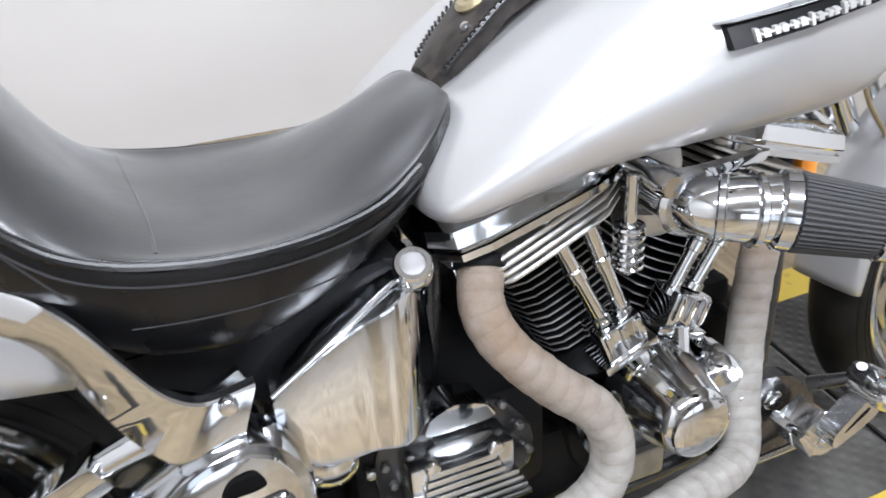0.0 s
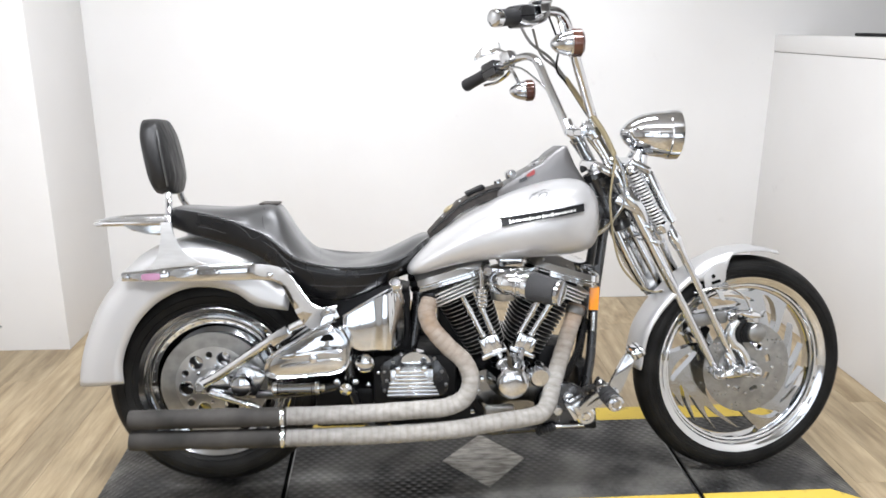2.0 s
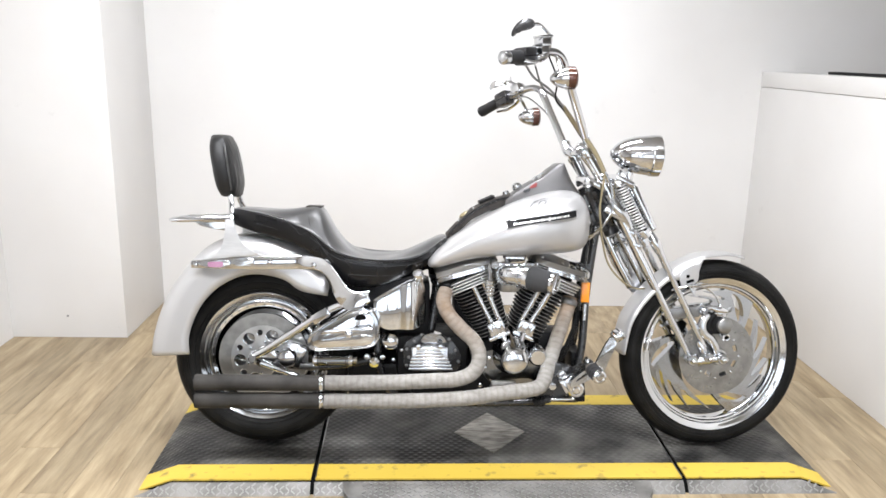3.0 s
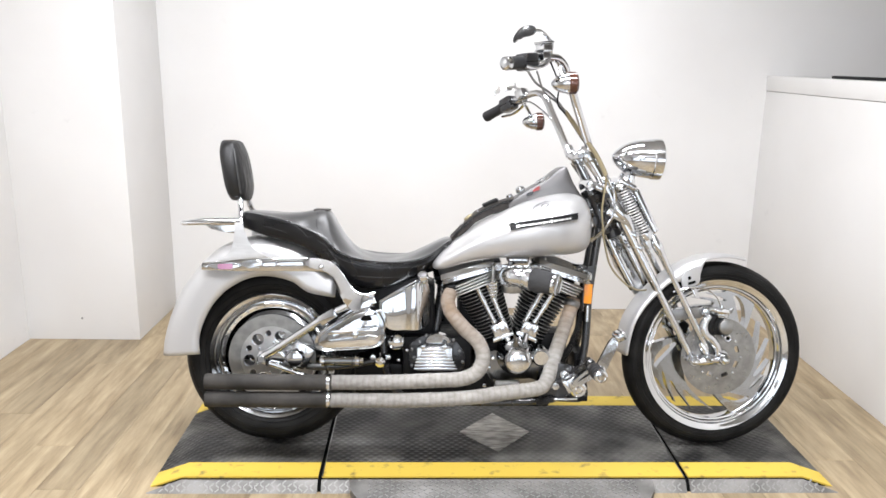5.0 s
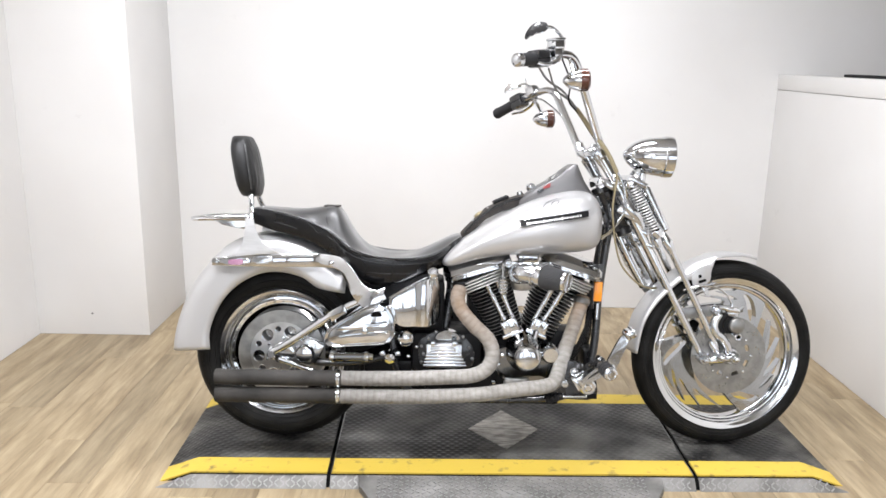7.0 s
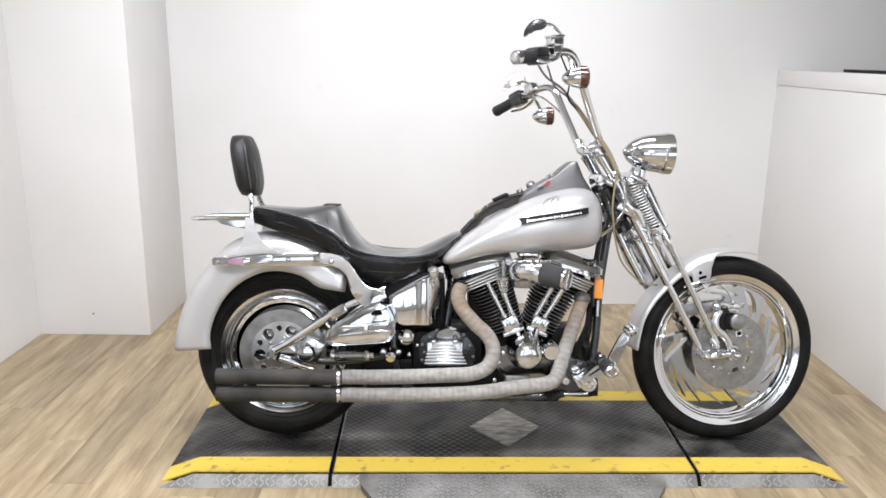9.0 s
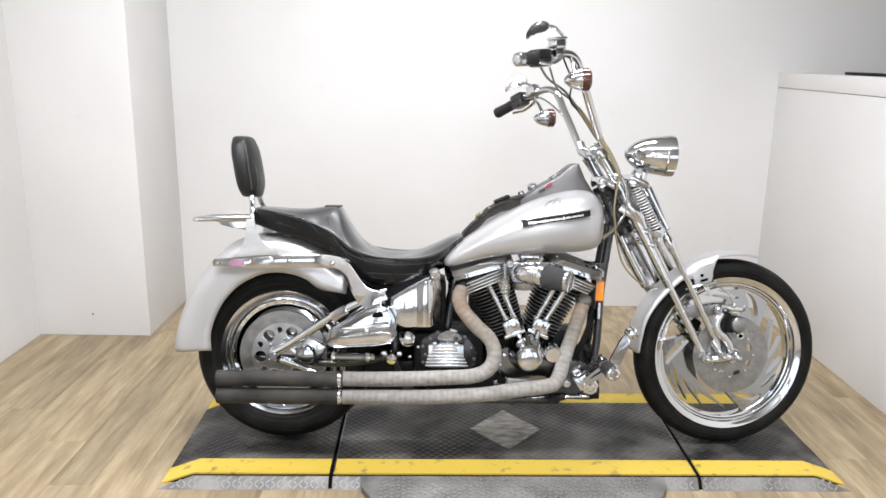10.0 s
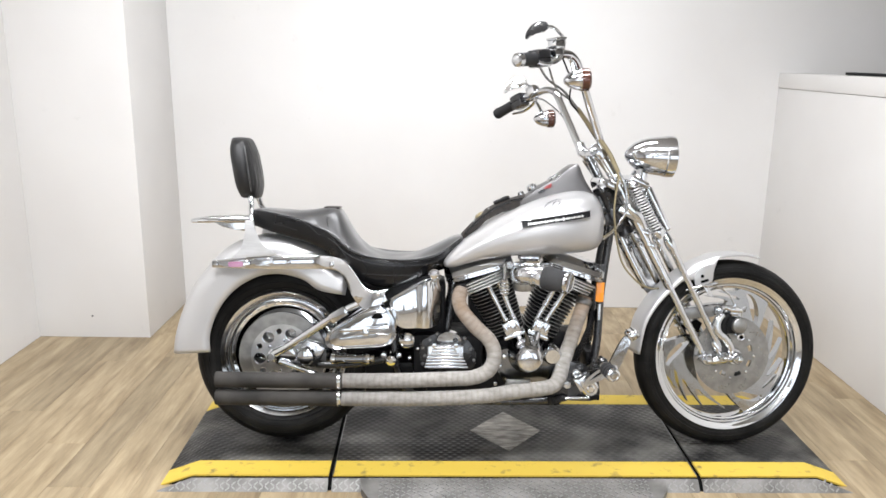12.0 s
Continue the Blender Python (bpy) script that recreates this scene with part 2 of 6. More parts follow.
for _w, _k in ((_w1, 0), (_w2, 1)):
    wire(DECK, _c, "Vector", _w, "Vector")
    DECK.node_tree.links.new(_w.outputs["Fac"], _mix.inputs[_k])
DECK.node_tree.links.new(_mix.outputs[0], _bump.inputs["Height"])
wire(DECK, _bump, "Normal", shader(DECK), "Normal")
uneven_gloss(DECK, 0.28, 0.66, 3)

for _m, _level in ((RUBBER, 0.14), (SOOT, 0.2), (DECK, 0.36), (FILTER, 0.2), (MATT_BLACK, 0.16), (GAP, 0.0), (GRIP, 0.3), (LEATHER, 0.36), (CREASED, 0.4), (WORN_LEATHER, 0.3)):
    shader(_m).inputs["Specular IOR Level"].default_value = _level
WOOD = material("washed_oak_plank", (0.42, 0.33, 0.22), 0.42)
_c, _i = coords(WOOD, (9.0, 1.0, 1.0)), node(WOOD, "ShaderNodeObjectInfo")
_shift = node(WOOD, "ShaderNodeVectorMath")
_shift.operation = "ADD"
_spread = node(WOOD, "ShaderNodeVectorMath")
_spread.operation = "SCALE"
_spread.inputs[0].default_value = (37.0, 91.0, 13.0)
WOOD.node_tree.links.new(_i.outputs["Random"], _spread.inputs["Scale"])
WOOD.node_tree.links.new(_c.outputs["Vector"], _shift.inputs[0])
WOOD.node_tree.links.new(_spread.outputs["Vector"], _shift.inputs[1])
_n1, _n2 = node(WOOD, "ShaderNodeTexNoise", Scale=2.6, Detail=8.0, Roughness=0.62), node(WOOD, "ShaderNodeTexNoise", Scale=14.0, Detail=6.0)
_r1, _r2 = node(WOOD, "ShaderNodeValToRGB"), node(WOOD, "ShaderNodeMapRange")
for _n in (_n1, _n2):
    WOOD.node_tree.links.new(_shift.outputs["Vector"], _n.inputs["Vector"])
WOOD.node_tree.links.new(_n1.outputs["Fac"], _r1.inputs["Fac"])
_r1.color_ramp.elements[0].position, _r1.color_ramp.elements[1].position = 0.31, 0.70
_r1.color_ramp.elements[0].color, _r1.color_ramp.elements[1].color = (0.175, 0.125, 0.068, 1), (0.41, 0.325, 0.205, 1)
_r2.inputs["To Min"].default_value, _r2.inputs["To Max"].default_value = 0.86, 1.12
WOOD.node_tree.links.new(_i.outputs["Random"], _r2.inputs["Value"])
_tone = node(WOOD, "ShaderNodeVectorMath")
_tone.operation = "SCALE"
WOOD.node_tree.links.new(_r1.outputs["Color"], _tone.inputs[0])
WOOD.node_tree.links.new(_r2.outputs["Result"], _tone.inputs["Scale"])
WOOD.node_tree.links.new(_tone.outputs["Vector"], shader(WOOD).inputs["Base Color"])
_b = node(WOOD, "ShaderNodeBump", Strength=0.15, Distance=0.001)
WOOD.node_tree.links.new(_n2.outputs["Fac"], _b.inputs["Height"])
WOOD.node_tree.links.new(_b.outputs["Normal"], shader(WOOD).inputs["Normal"])

SUBFLOOR = material("dark_joint_wood", (0.08, 0.055, 0.03), 0.8)
mottled(SUBFLOOR, (0.065, 0.045, 0.025), (0.09, 0.065, 0.035), 8)

# ---- mesh helpers ----


def part(name, bm, mat, parent=None, label="", at=None, sharp=35.0):
    """Links a bmesh as one mesh object under a thing or a part."""
    bmesh.ops.recalc_face_normals(bm, faces=bm.faces)
    for f in bm.faces:
        f.smooth = True
    for e in bm.edges:
        if len(e.link_faces) == 2 and e.calc_face_angle(0) > radians(sharp):
            e.smooth = False
    data = bpy.data.meshes.new(name)
    bm.to_mesh(data)
    bm.free()
    data.materials.append(mat)
    ob = new(name, data)
    if at is not None:
        ob.location = at
    ob.parent = parent
    if label:
        tagged(ob, label)
    return ob


def again(ob, name, parent, m):
    """Another object on the same mesh."""
    other = new(name, ob.data)
    other.matrix_basis = m
    other.parent = parent
    return other


def box(bm, centre, size, bevel=0.003, turn=(0, 0, 0), segments=2):
    made = bmesh.ops.create_cube(bm, size=1.0)["verts"]
    m = pose(*centre, *turn) @ Matrix.Diagonal((*size, 1))
    bmesh.ops.transform(bm, matrix=m, verts=made)
    if bevel:
        edges = list({e for v in made for e in v.link_edges})
        bmesh.ops.bevel(bm, geom=edges, offset=bevel, segments=segments, affect="EDGES", profile=0.6)
    return bm


def frames_along(points):
    """Points with steady side and up vectors along a line."""
    ps = [Vector(p) for p in points]
    out, side = [], None
    for n, p in enumerate(ps):
        a, b = ps[max(n - 1, 0)], ps[min(n + 1, len(ps) - 1)]
        d = (b - a).normalized()
        if side is None:
            side = d.cross(Vector((0, 0, 1)) if abs(d.z) < 0.9 else Vector((0, 1, 0))).normalized()
        side = (side - d * side.dot(d)).normalized()
        out.append((p, side, d.cross(side)))
    return out


def curve(points, n=6):
    """A smooth line through the points."""
    ps = [Vector(p) for p in points]
    ps = [ps[0] * 2 - ps[1], *ps, ps[-1] * 2 - ps[-2]]
    out = []
    for i in range(1, len(ps) - 2):
        a, b, c, d = ps[i - 1 : i + 3]
        for k in range(n):
            t = k / n
            out.append(0.5 * (2 * b + (c - a) * t + (2 * a - 5 * b + 4 * c - d) * t * t + (3 * b - a - 3 * c + d) * t**3))
    out.append(ps[-2])
    return out


def loft(bm, rings, caps=True, closed=False):
    vs = [[bm.verts.new(p) for p in ring] for ring in rings]
    pairs = list(zip(vs, vs[1:])) + ([(vs[-1], vs[0])] if closed else [])
    for a, b in pairs:
        for k in range(len(a)):
            bm.faces.new((a[k], a[(k + 1) % len(a)], b[(k + 1) % len(a)], b[k]))
    if caps and not closed:
        bm.faces.new(vs[0][::-1])
        bm.faces.new(vs[-1])
    return bm


def tube(bm, points, radius, seg=12, caps=True):
    """A round bar along a line; radius: a number, or a function of the way along, 0 to 1."""
    fr = frames_along(points)
    rings = []
    for n, (p, a, b) in enumerate(fr):
        r = radius(n / (len(fr) - 1)) if callable(radius) else radius
        rings.append([p + (a * math.cos(2 * math.pi * k / seg) + b * math.sin(2 * math.pi * k / seg)) * r for k in range(seg)])
    return loft(bm, rings, caps)


def lathe(bm, profile, m=None, seg=48, closed=False):
    """Turns a profile of (radius, along) round the y axis, then places it with m."""
    m = m or Matrix()
    rings = []
    for r, h in profile:
        rings.append([m @ Vector((r * math.cos(2 * math.pi * k / seg), h, r * math.sin(2 * math.pi * k / seg))) for k in range(seg)])
    return loft(bm, rings, not closed, closed)


def along(a, b):
    """The pose whose y axis runs from a to b."""
    a, b = Vector(a), Vector(b)
    return Matrix.Translation(a) @ (b - a).to_track_quat("Y", "Z").to_matrix().to_4x4()


def turned(bm, a, b, profile, seg=20):
    """A turned piece from a to b: profile of (radius, share of the way)."""
    far = (Vector(b) - Vector(a)).length
    return lathe(bm, [(r, h * far) for r, h in profile], along(a, b), seg)


def rod(bm, a, b, r, seg=14, chamfer=0.15):
    c = min(chamfer * r * 2, (Vector(b) - Vector(a)).length * 0.3)
    far = (Vector(b) - Vector(a)).length
    return lathe(bm, [(r * 0.75, 0), (r, c), (r, far - c), (r * 0.75, far)], along(a, b), seg)


def plate(bm, outline, y0, y1, bevel=0.002):
    """A plate with an outline in x and z, from y0 to y1."""
    a = [bm.verts.new((x, y0, z)) for x, z in outline]
    b = [bm.verts.new((x, y1, z)) for x, z in outline]
    n = len(a)
    faces = [bm.faces.new(a), bm.faces.new(b[::-1])] + [bm.faces.new((a[k], b[k], b[(k + 1) % n], a[(k + 1) % n])) for k in range(n)]
    if bevel:
        edges = list({e for f in faces[:2] for e in f.edges})
        bmesh.ops.bevel(bm, geom=edges, offset=bevel, segments=2, affect="EDGES", profile=0.6)
    return bm


def rounded(outline, n=4):
    """A closed outline with soft corners."""
    ps = [Vector((x, z)) for x, z in outline]
    out = []
    for i, p in enumerate(ps):
        a, b = ps[i - 1], ps[(i + 1) % len(ps)]
        p0, p1 = p.lerp(a, 0.3), p.lerp(b, 0.3)
        for k in range(n + 1):
            t = k / n
            q = p0 * (1 - t) ** 2 + p * 2 * t * (1 - t) + p1 * t * t
            out.append((q.x, q.y))
    return out


def bolt(bm, at, r=0.008, h=0.007, towards=(0, -1, 0)):
    """A domed bolt head that sits on a surface."""
    a = Vector(at)
    b = a + Vector(towards).normalized() * h
    return lathe(bm, [(r, 0), (r, h * 0.55), (r * 0.8, h * 0.9), (r * 0.35, h)], along(a, b), 10)


def fresh():
    return bmesh.new()


# ---- room ----


def wall(name, centre, size, mat=WALL, bevel=0.0):
    return tagged(part(name, box(fresh(), centre, size, bevel), mat), "plain white painted wall", "wall", kind="structure")


FLOOR = tagged(part("floor", box(fresh(), (1.5, -3.05, -0.062), (8.0, 10.1, 0.092), 0), SUBFLOOR), "pale oak-look plank floor", "floor", kind="structure")
wall("wall_north", (1.5, 1.89, 1.5), (8.0, 0.2, 3.0))
wall("wall_west", (-1.63, -0.4, 1.5), (0.2, 3.15, 3.0))
tagged(part("wall_west_far", box(fresh(), (-2.4, -4.95, 1.5), (0.2, 5.9, 3.0), 0), DIM_WALL), "grey painted wall", "wall", kind="structure")
tagged(part("wall_return", box(fresh(), (-2.015, -1.925, 1.5), (0.57, 0.1, 3.0), 0), DIM_WALL), "grey painted wall return", "wall", kind="structure")
tagged(part("wall_pillar", box(fresh(), (-1.335, 1.483, 1.5), (0.79, 0.614, 3.0), 0.004), WALL), "square white painted pillar in the corner", "wall", kind="structure")
# unseen south wall, with openings added for the window lamps
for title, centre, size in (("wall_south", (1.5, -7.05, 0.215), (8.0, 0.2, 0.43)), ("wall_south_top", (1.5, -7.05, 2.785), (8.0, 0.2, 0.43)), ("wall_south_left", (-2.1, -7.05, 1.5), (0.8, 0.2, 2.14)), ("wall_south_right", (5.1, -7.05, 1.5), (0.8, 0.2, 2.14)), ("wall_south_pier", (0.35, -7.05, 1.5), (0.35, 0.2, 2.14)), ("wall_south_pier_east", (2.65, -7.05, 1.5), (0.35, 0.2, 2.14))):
    tagged(part(title, box(fresh(), centre, size, 0), DIM_WALL), "grey painted wall round the added window openings", "wall", kind="structure")
tagged(part("wall_east_low", box(fresh(), (2.645, -0.06, 0.67), (0.17, 3.7, 1.34), 0.003), WALL), "white painted half-height partition wall", "wall", kind="structure")
tagged(part("ledge_trim", box(fresh(), (2.645, -0.06, 1.384), (0.178, 3.698, 0.084), 0.004), WALL), "white painted cap board on the partition", "trim", kind="structure")
tagged(part("wall_east_far", box(fresh(), (5.4, -3.05, 1.5), (0.2, 9.7, 3.0), 0), SHADE_WALL), "unseen far wall behind the partition, coloured dark for a dim space", "wall", kind="structure")
tagged(part("ceiling", box(fresh(), (1.5, -3.05, 3.05), (8.0, 10.1, 0.1), 0), CEILING), "flat white painted ceiling", "ceiling", kind="structure")
tagged(part("wall_screw", lathe(fresh(), [(0.006, 0.0), (0.006, -0.002), (0.003, -0.004)], Matrix.Translation((-1.239, 1.1755, 0.120)), 12), SATIN), "small grey screw head in the white pillar", "screw")
tagged(part("black_strip", box(fresh(), (2.66, 0.93, 1.434), (0.05, 0.55, 0.014), 0.004), MATT_BLACK), "flat black plastic strip lying on the partition ledge", "strip")

# ---- platform ----
DECK_TOP = 0.041
platform = tagged(new("lift_platform"), "low black motorcycle lift with yellow edges and tread plate sides", "platform")
platform.matrix_world = pose(0.857, 0, 0, 0, 0, 0.7)
X0, X1, X2, X3 = -1.237, -0.634, 0.685, 1.228
Y0, Y1 = -0.279, 0.404
SLOPE = 0.039


def sheet(bm, line, y0, y1, thick):
    """A bent sheet: a line in x and z, carried from y0 to y1."""
    top = [(x, z + thick) for x, z in line]
    return plate(bm, line + top[::-1], y0, y1, 0)


def splayed(bm):
    """Splays an upright side outwards towards the floor."""
    for v in bm.verts:
        v.co.y -= SLOPE * (1 - min(max(v.co.z, 0) / DECK_TOP, 1))
    return bm


REAR = [(X0, 0.0), (X0 + 0.114, DECK_TOP), (X1 - 0.007, DECK_TOP)]
MID = [(X1 + 0.007, DECK_TOP), (X2 - 0.007, DECK_TOP)]
FRONT = [(X2 + 0.007, DECK_TOP), (X3 - 0.117, DECK_TOP), (X3, 0.0)]
for line, title in ((REAR, "rear_deck"), (MID, "middle_deck"), (FRONT, "front_deck")):
    low = [(x, z - 0.006) for x, z in line]
    base = [(line[-1][0], 0.0), (line[0][0], 0.0)]
    outline = low + ([base[0]] if line[-1][1] > 0 else []) + ([base[1]] if line[0][1] > 0 else [])
    part(title, plate(fresh(), outline, Y0 + 0.004, Y1, 0), MATT_BLACK, platform)
    part("ribbed_mat", sheet(fresh(), low, Y0 + 0.1, Y1 - 0.095, 0.006), DECK, platform, "worn black ribbed rubber mat")
    part("yellow_stripe", sheet(fresh(), low, Y0, Y0 + 0.099, 0.0065), YELLOW, platform, "chipped yellow painted edge stripe")
    part("yellow_stripe", sheet(fresh(), low, Y1 - 0.094, Y1, 0.0065), YELLOW, platform, "chipped yellow painted edge stripe")
    skirt = [(x, max(z - 0.008, 0.0)) for x, z in line] + ([base[0]] if line[-1][1] > 0 else []) + ([base[1]] if line[0][1] > 0 else [])
    side = part("tread_skirt", splayed(plate(fresh(), skirt, Y0 - 0.006, Y0 + 0.002, 0)), TREAD, platform, "grey aluminium tread plate side")
    bm = fresh()
    x0, x1 = line[0][0], line[-1][0]
    for i in range(int((x1 - x0) / 0.0195)):
        for j in range(3):
            x, z = x0 + 0.012 + i * 0.0195, 0.008 + j * 0.011 + 0.0025 * (i % 2)
            edge = min(x - X0, X3 - x) * 0.36
            if z < min(edge, DECK_TOP - 0.006) - 0.003:
                box(bm, (x, Y0 - 0.0065, z), (0.0155, 0.004, 0.0034), 0, (0, 32 if (i + j) % 2 else -32, 0))
    if len(bm.verts):
        tagged(part("tread_pattern", splayed(bm), TREAD_BAR, side), kind="stuff")
    else:
        bm.free()
part("joint_gap", splayed(box(fresh(), (X1, (Y0 + Y1) / 2, 0.0185), (0.016, Y1 - Y0, 0.033), 0)), GAP, platform)
part("joint_gap", splayed(box(fresh(), (X2, (Y0 + Y1) / 2, 0.0185), (0.016, Y1 - Y0, 0.033), 0)), GAP, platform)
part("joint_trim", box(fresh(), (X1 + 0.009, (Y0 + Y1) / 2, DECK_TOP - 0.002), (0.004, Y1 - Y0, 0.006), 0), SATIN, platform)
part("joint_trim", box(fresh(), (X2 - 0.009, (Y0 + Y1) / 2, DECK_TOP - 0.002), (0.004, Y1 - Y0, 0.006), 0), SATIN, platform)
bm = fresh()
vs = [(-0.1203, 0.058, 0), (0.0196, -0.103, 0), (0.1605, 0.060, 0), (0.0267, 0.2274, 0)]
loft(bm, [[Vector(v) + Vector((0, 0, DECK_TOP - 0.004)) for v in vs], [Vector(v) + Vector((0, 0, DECK_TOP + 0.003)) for v in vs]])
part("bare_diamond_plate", bm, BARE, platform, "scratched bare metal diamond in the mat")
# the tread plate tongue in front
bm = fresh()
tongue = [(-0.528, -0.290), (0.560, -0.290), (0.552, -0.345), (0.49, -0.45), (0.49, -0.62), (-0.46, -0.62), (-0.46, -0.45), (-0.520, -0.345)]


def tongue_z(y):
    return max(0.033 * (1 - (-0.290 - y) / 0.31), 0.004)


loft(bm, [[Vector((x, y, 0.001)) for x, y in tongue], [Vector((x, y, tongue_z(y))) for x, y in tongue]])
flap = part("approach_flap", bm, TREAD, platform, "scuffed grey tread plate approach flap")
bm = fresh()
for i in range(54):
    for j in range(15):
        x, y = -0.51 + i * 0.0195, -0.300 - j * 0.0195 - 0.0055 * (i % 2)
        if -0.455 < x < 0.485:
            box(bm, (x, y, tongue_z(y) + 0.0004), (0.0165, 0.0045, 0.004), 0, (6, 0, 42 if (i + j) % 2 else -42))
tagged(part("tread_pattern", bm, TREAD_BAR, flap), kind="stuff")
from mathutils.bvhtree import BVHTree

# ---- motorcycle ----
# Bike coordinates: x forward from the rear axle, y to its left, z up from the tyre contact; it leans on its side stand.
bike = tagged(new("motorcycle"), "silver and chrome custom cruiser motorcycle leaning on its side stand", "motorcycle")
bike.matrix_world = pose(0, 0, 0.062, -8.5, 0, 0)
RW, FW = Vector((0.020, 0.0, 0.321)), Vector((1.7115, -0.007, 0.336))
STEER = 6.25


def tyre(radius, rim, half, mat=RUBBER):
    """A tyre's section, turned round y."""
    d = radius - rim
    half_line = [(rim - 0.012, half * 0.55), (rim, half * 0.78), (rim + d * 0.15, half * 0.93), (rim + d * 0.4, half), (rim + d * 0.62, half * 0.95), (rim + d * 0.78, half * 0.80), (rim + d * 0.9, half * 0.56), (rim + d * 0.97, half * 0.28)]
    line = half_line + [(radius, 0.0)] + [(r, -h) for r, h in half_line[::-1]]
    return lathe(fresh(), line, None, 96, True)


def grooves(radius, half, count):
    """Slanted tread blocks over the crown of a tyre."""
    bm = fresh()
    for k in range(count):
        a = 2 * math.pi * k / count
        for side in (-1, 1):
            m = Matrix.Rotation(a, 4, "Y") @ Matrix.Translation((radius * 0.9435, side * half * 0.48, 0)) @ Matrix.Rotation(radians(side * 40), 4, "Z") @ Matrix.Rotation(radians(side * 28), 4, "X")
            made = bmesh.ops.create_cube(bm, size=1.0)["verts"]
            bmesh.ops.transform(bm, matrix=m @ Matrix.Diagonal((0.005, half * 0.62, 0.019, 1)), verts=made)
    return bm


def holed(bm, outline, holes, y0, y1):
    """A plate with an outline in x and z and real holes through it."""
    rims, edges = [], []
    for ring in (outline, *holes):
        vs = [bm.verts.new((x, y0, z)) for x, z in ring]
        rims.append(vs)
        edges += [bm.edges.new((a, b)) for a, b in zip(vs, vs[1:] + vs[:1])]
    front = [g for g in bmesh.ops.triangle_fill(bm, use_beauty=True, use_dissolve=False, edges=edges)["geom"] if isinstance(g, bmesh.types.BMFace)]
    twin = {v: bm.verts.new((v.co.x, y1, v.co.z)) for vs in rims for v in vs}
    for f in front:
        bm.faces.new([twin[v] for v in f.verts][::-1])
    for vs in rims:
        for a, b in zip(vs, vs[1:] + vs[:1]):
            bm.faces.new((a, b, twin[b], twin[a]))
    return bm


def ring_of(radius, n=24, x=0.0, z=0.0):
    return [(x + radius * math.cos(2 * math.pi * k / n), z + radius * math.sin(2 * math.pi * k / n)) for k in range(n)]


def round_holes(rows, n=10):
    """Outlines of round holes: (distance from the centre, degrees, radius)."""
    return [ring_of(r, n, d * math.cos(radians(a)), d * math.sin(radians(a))) for d, a, r in rows]


# rear wheel
RIM_LINE = [(0.206, -0.040), (0.212, -0.050), (0.2165, -0.056), (0.219, -0.064), (0.2215, -0.069), (0.236, -0.0745), (0.2395, -0.072), (0.241, -0.064), (0.241, 0.064), (0.236, 0.0745), (0.2215, 0.069), (0.210, 0.05), (0.206, 0.04)]
rear_wheel = part("rear_wheel", lathe(fresh(), RIM_LINE, None, 96, True), WHEEL_CHROME, bike, "polished rear wheel rim", RW)
part("tyre", tyre(0.3403, 0.236, 0.080), RUBBER, rear_wheel, "worn black rubber tyre")
tagged(part("tread_pattern", grooves(0.3403, 0.080, 56), RUBBER, rear_wheel), kind="stuff")
part("rim_ring", lathe(fresh(), [(0.2125, -0.047), (0.2105, -0.054), (0.205, -0.057), (0.2, -0.053), (0.199, -0.045), (0.205, -0.038)], None, 84, True), CHROME, rear_wheel, "chrome ring inside the rim")
part("rivet_band", lathe(fresh(), [(0.200, -0.050), (0.196, -0.052), (0.184, -0.049), (0.182, -0.044), (0.19, -0.04), (0.199, -0.042)], None, 84, True), CHROME, rear_wheel, "chrome band of rivets")
part("wheel_disc", lathe(fresh(), [(0.206, -0.040), (0.183, -0.040), (0.176, -0.020), (0.168, -0.012), (0.150, -0.016), (0.05, -0.05), (0.05, 0.03), (0.15, 0.02), (0.206, 0.04)], None, 72, True), DARK_CHROME, rear_wheel, "smoked chrome dished wheel disc")
for r, y in ((0.2535, -0.0765), (0.276, -0.0802), (0.300, -0.0762)):
    part("sidewall_ring", lathe(fresh(), [(r - 0.003, y + 0.004), (r, y - 0.0014), (r + 0.003, y + 0.004)], None, 84, True), RUBBER, rear_wheel)
rivet = None
for k in range(36):
    a = 2 * math.pi * k / 36
    at = Matrix.Translation((0.191 * math.cos(a), -0.0495, 0.191 * math.sin(a)))
    if rivet is None:
        rivet = part("rim_bolt", bolt(fresh(), (0, 0, 0), 0.0036, 0.0035), DARK_CHROME, rear_wheel)
        rivet.matrix_basis = at
    else:
        again(rivet, "rim_bolt", rear_wheel, at)
part("brake_disc", holed(fresh(), ring_of(0.163, 72), [ring_of(0.112, 48)], -0.083, -0.077), DISC_STEEL, rear_wheel, "brushed steel brake disc")
BIG = [(0.086, 8 + 60 * k, 0.0215) for k in range(6)]
SMALL = [(0.092, 38 + 60 * k, 0.0105) for k in range(6)]
carrier = part("disc_carrier", holed(fresh(), ring_of(0.118, 72), [ring_of(0.032, 24), *round_holes(BIG, 24), *round_holes(SMALL, 14)], -0.0845, -0.076), CARRIER, bike, "brushed disc carrier with round holes", RW)
for k, (d, a, r) in enumerate(BIG + SMALL):
    m = Matrix.Translation((d * math.cos(radians(a)), -0.0845, d * math.sin(radians(a))))
    part("hole_rim", lathe(fresh(), [(r - 0.0006, 0.002), (r - 0.0006, -0.0008), (r + 0.0012, -0.0012), (r + 0.0022, 0.0004)], m, 24, True), CHROME, carrier)
for k in range(6):
    a = radians(23 + 60 * k)
    part("carrier_bolt", bolt(fresh(), (0.058 * math.cos(a), -0.0845, 0.058 * math.sin(a)), 0.006, 0.006), CHROME, carrier)
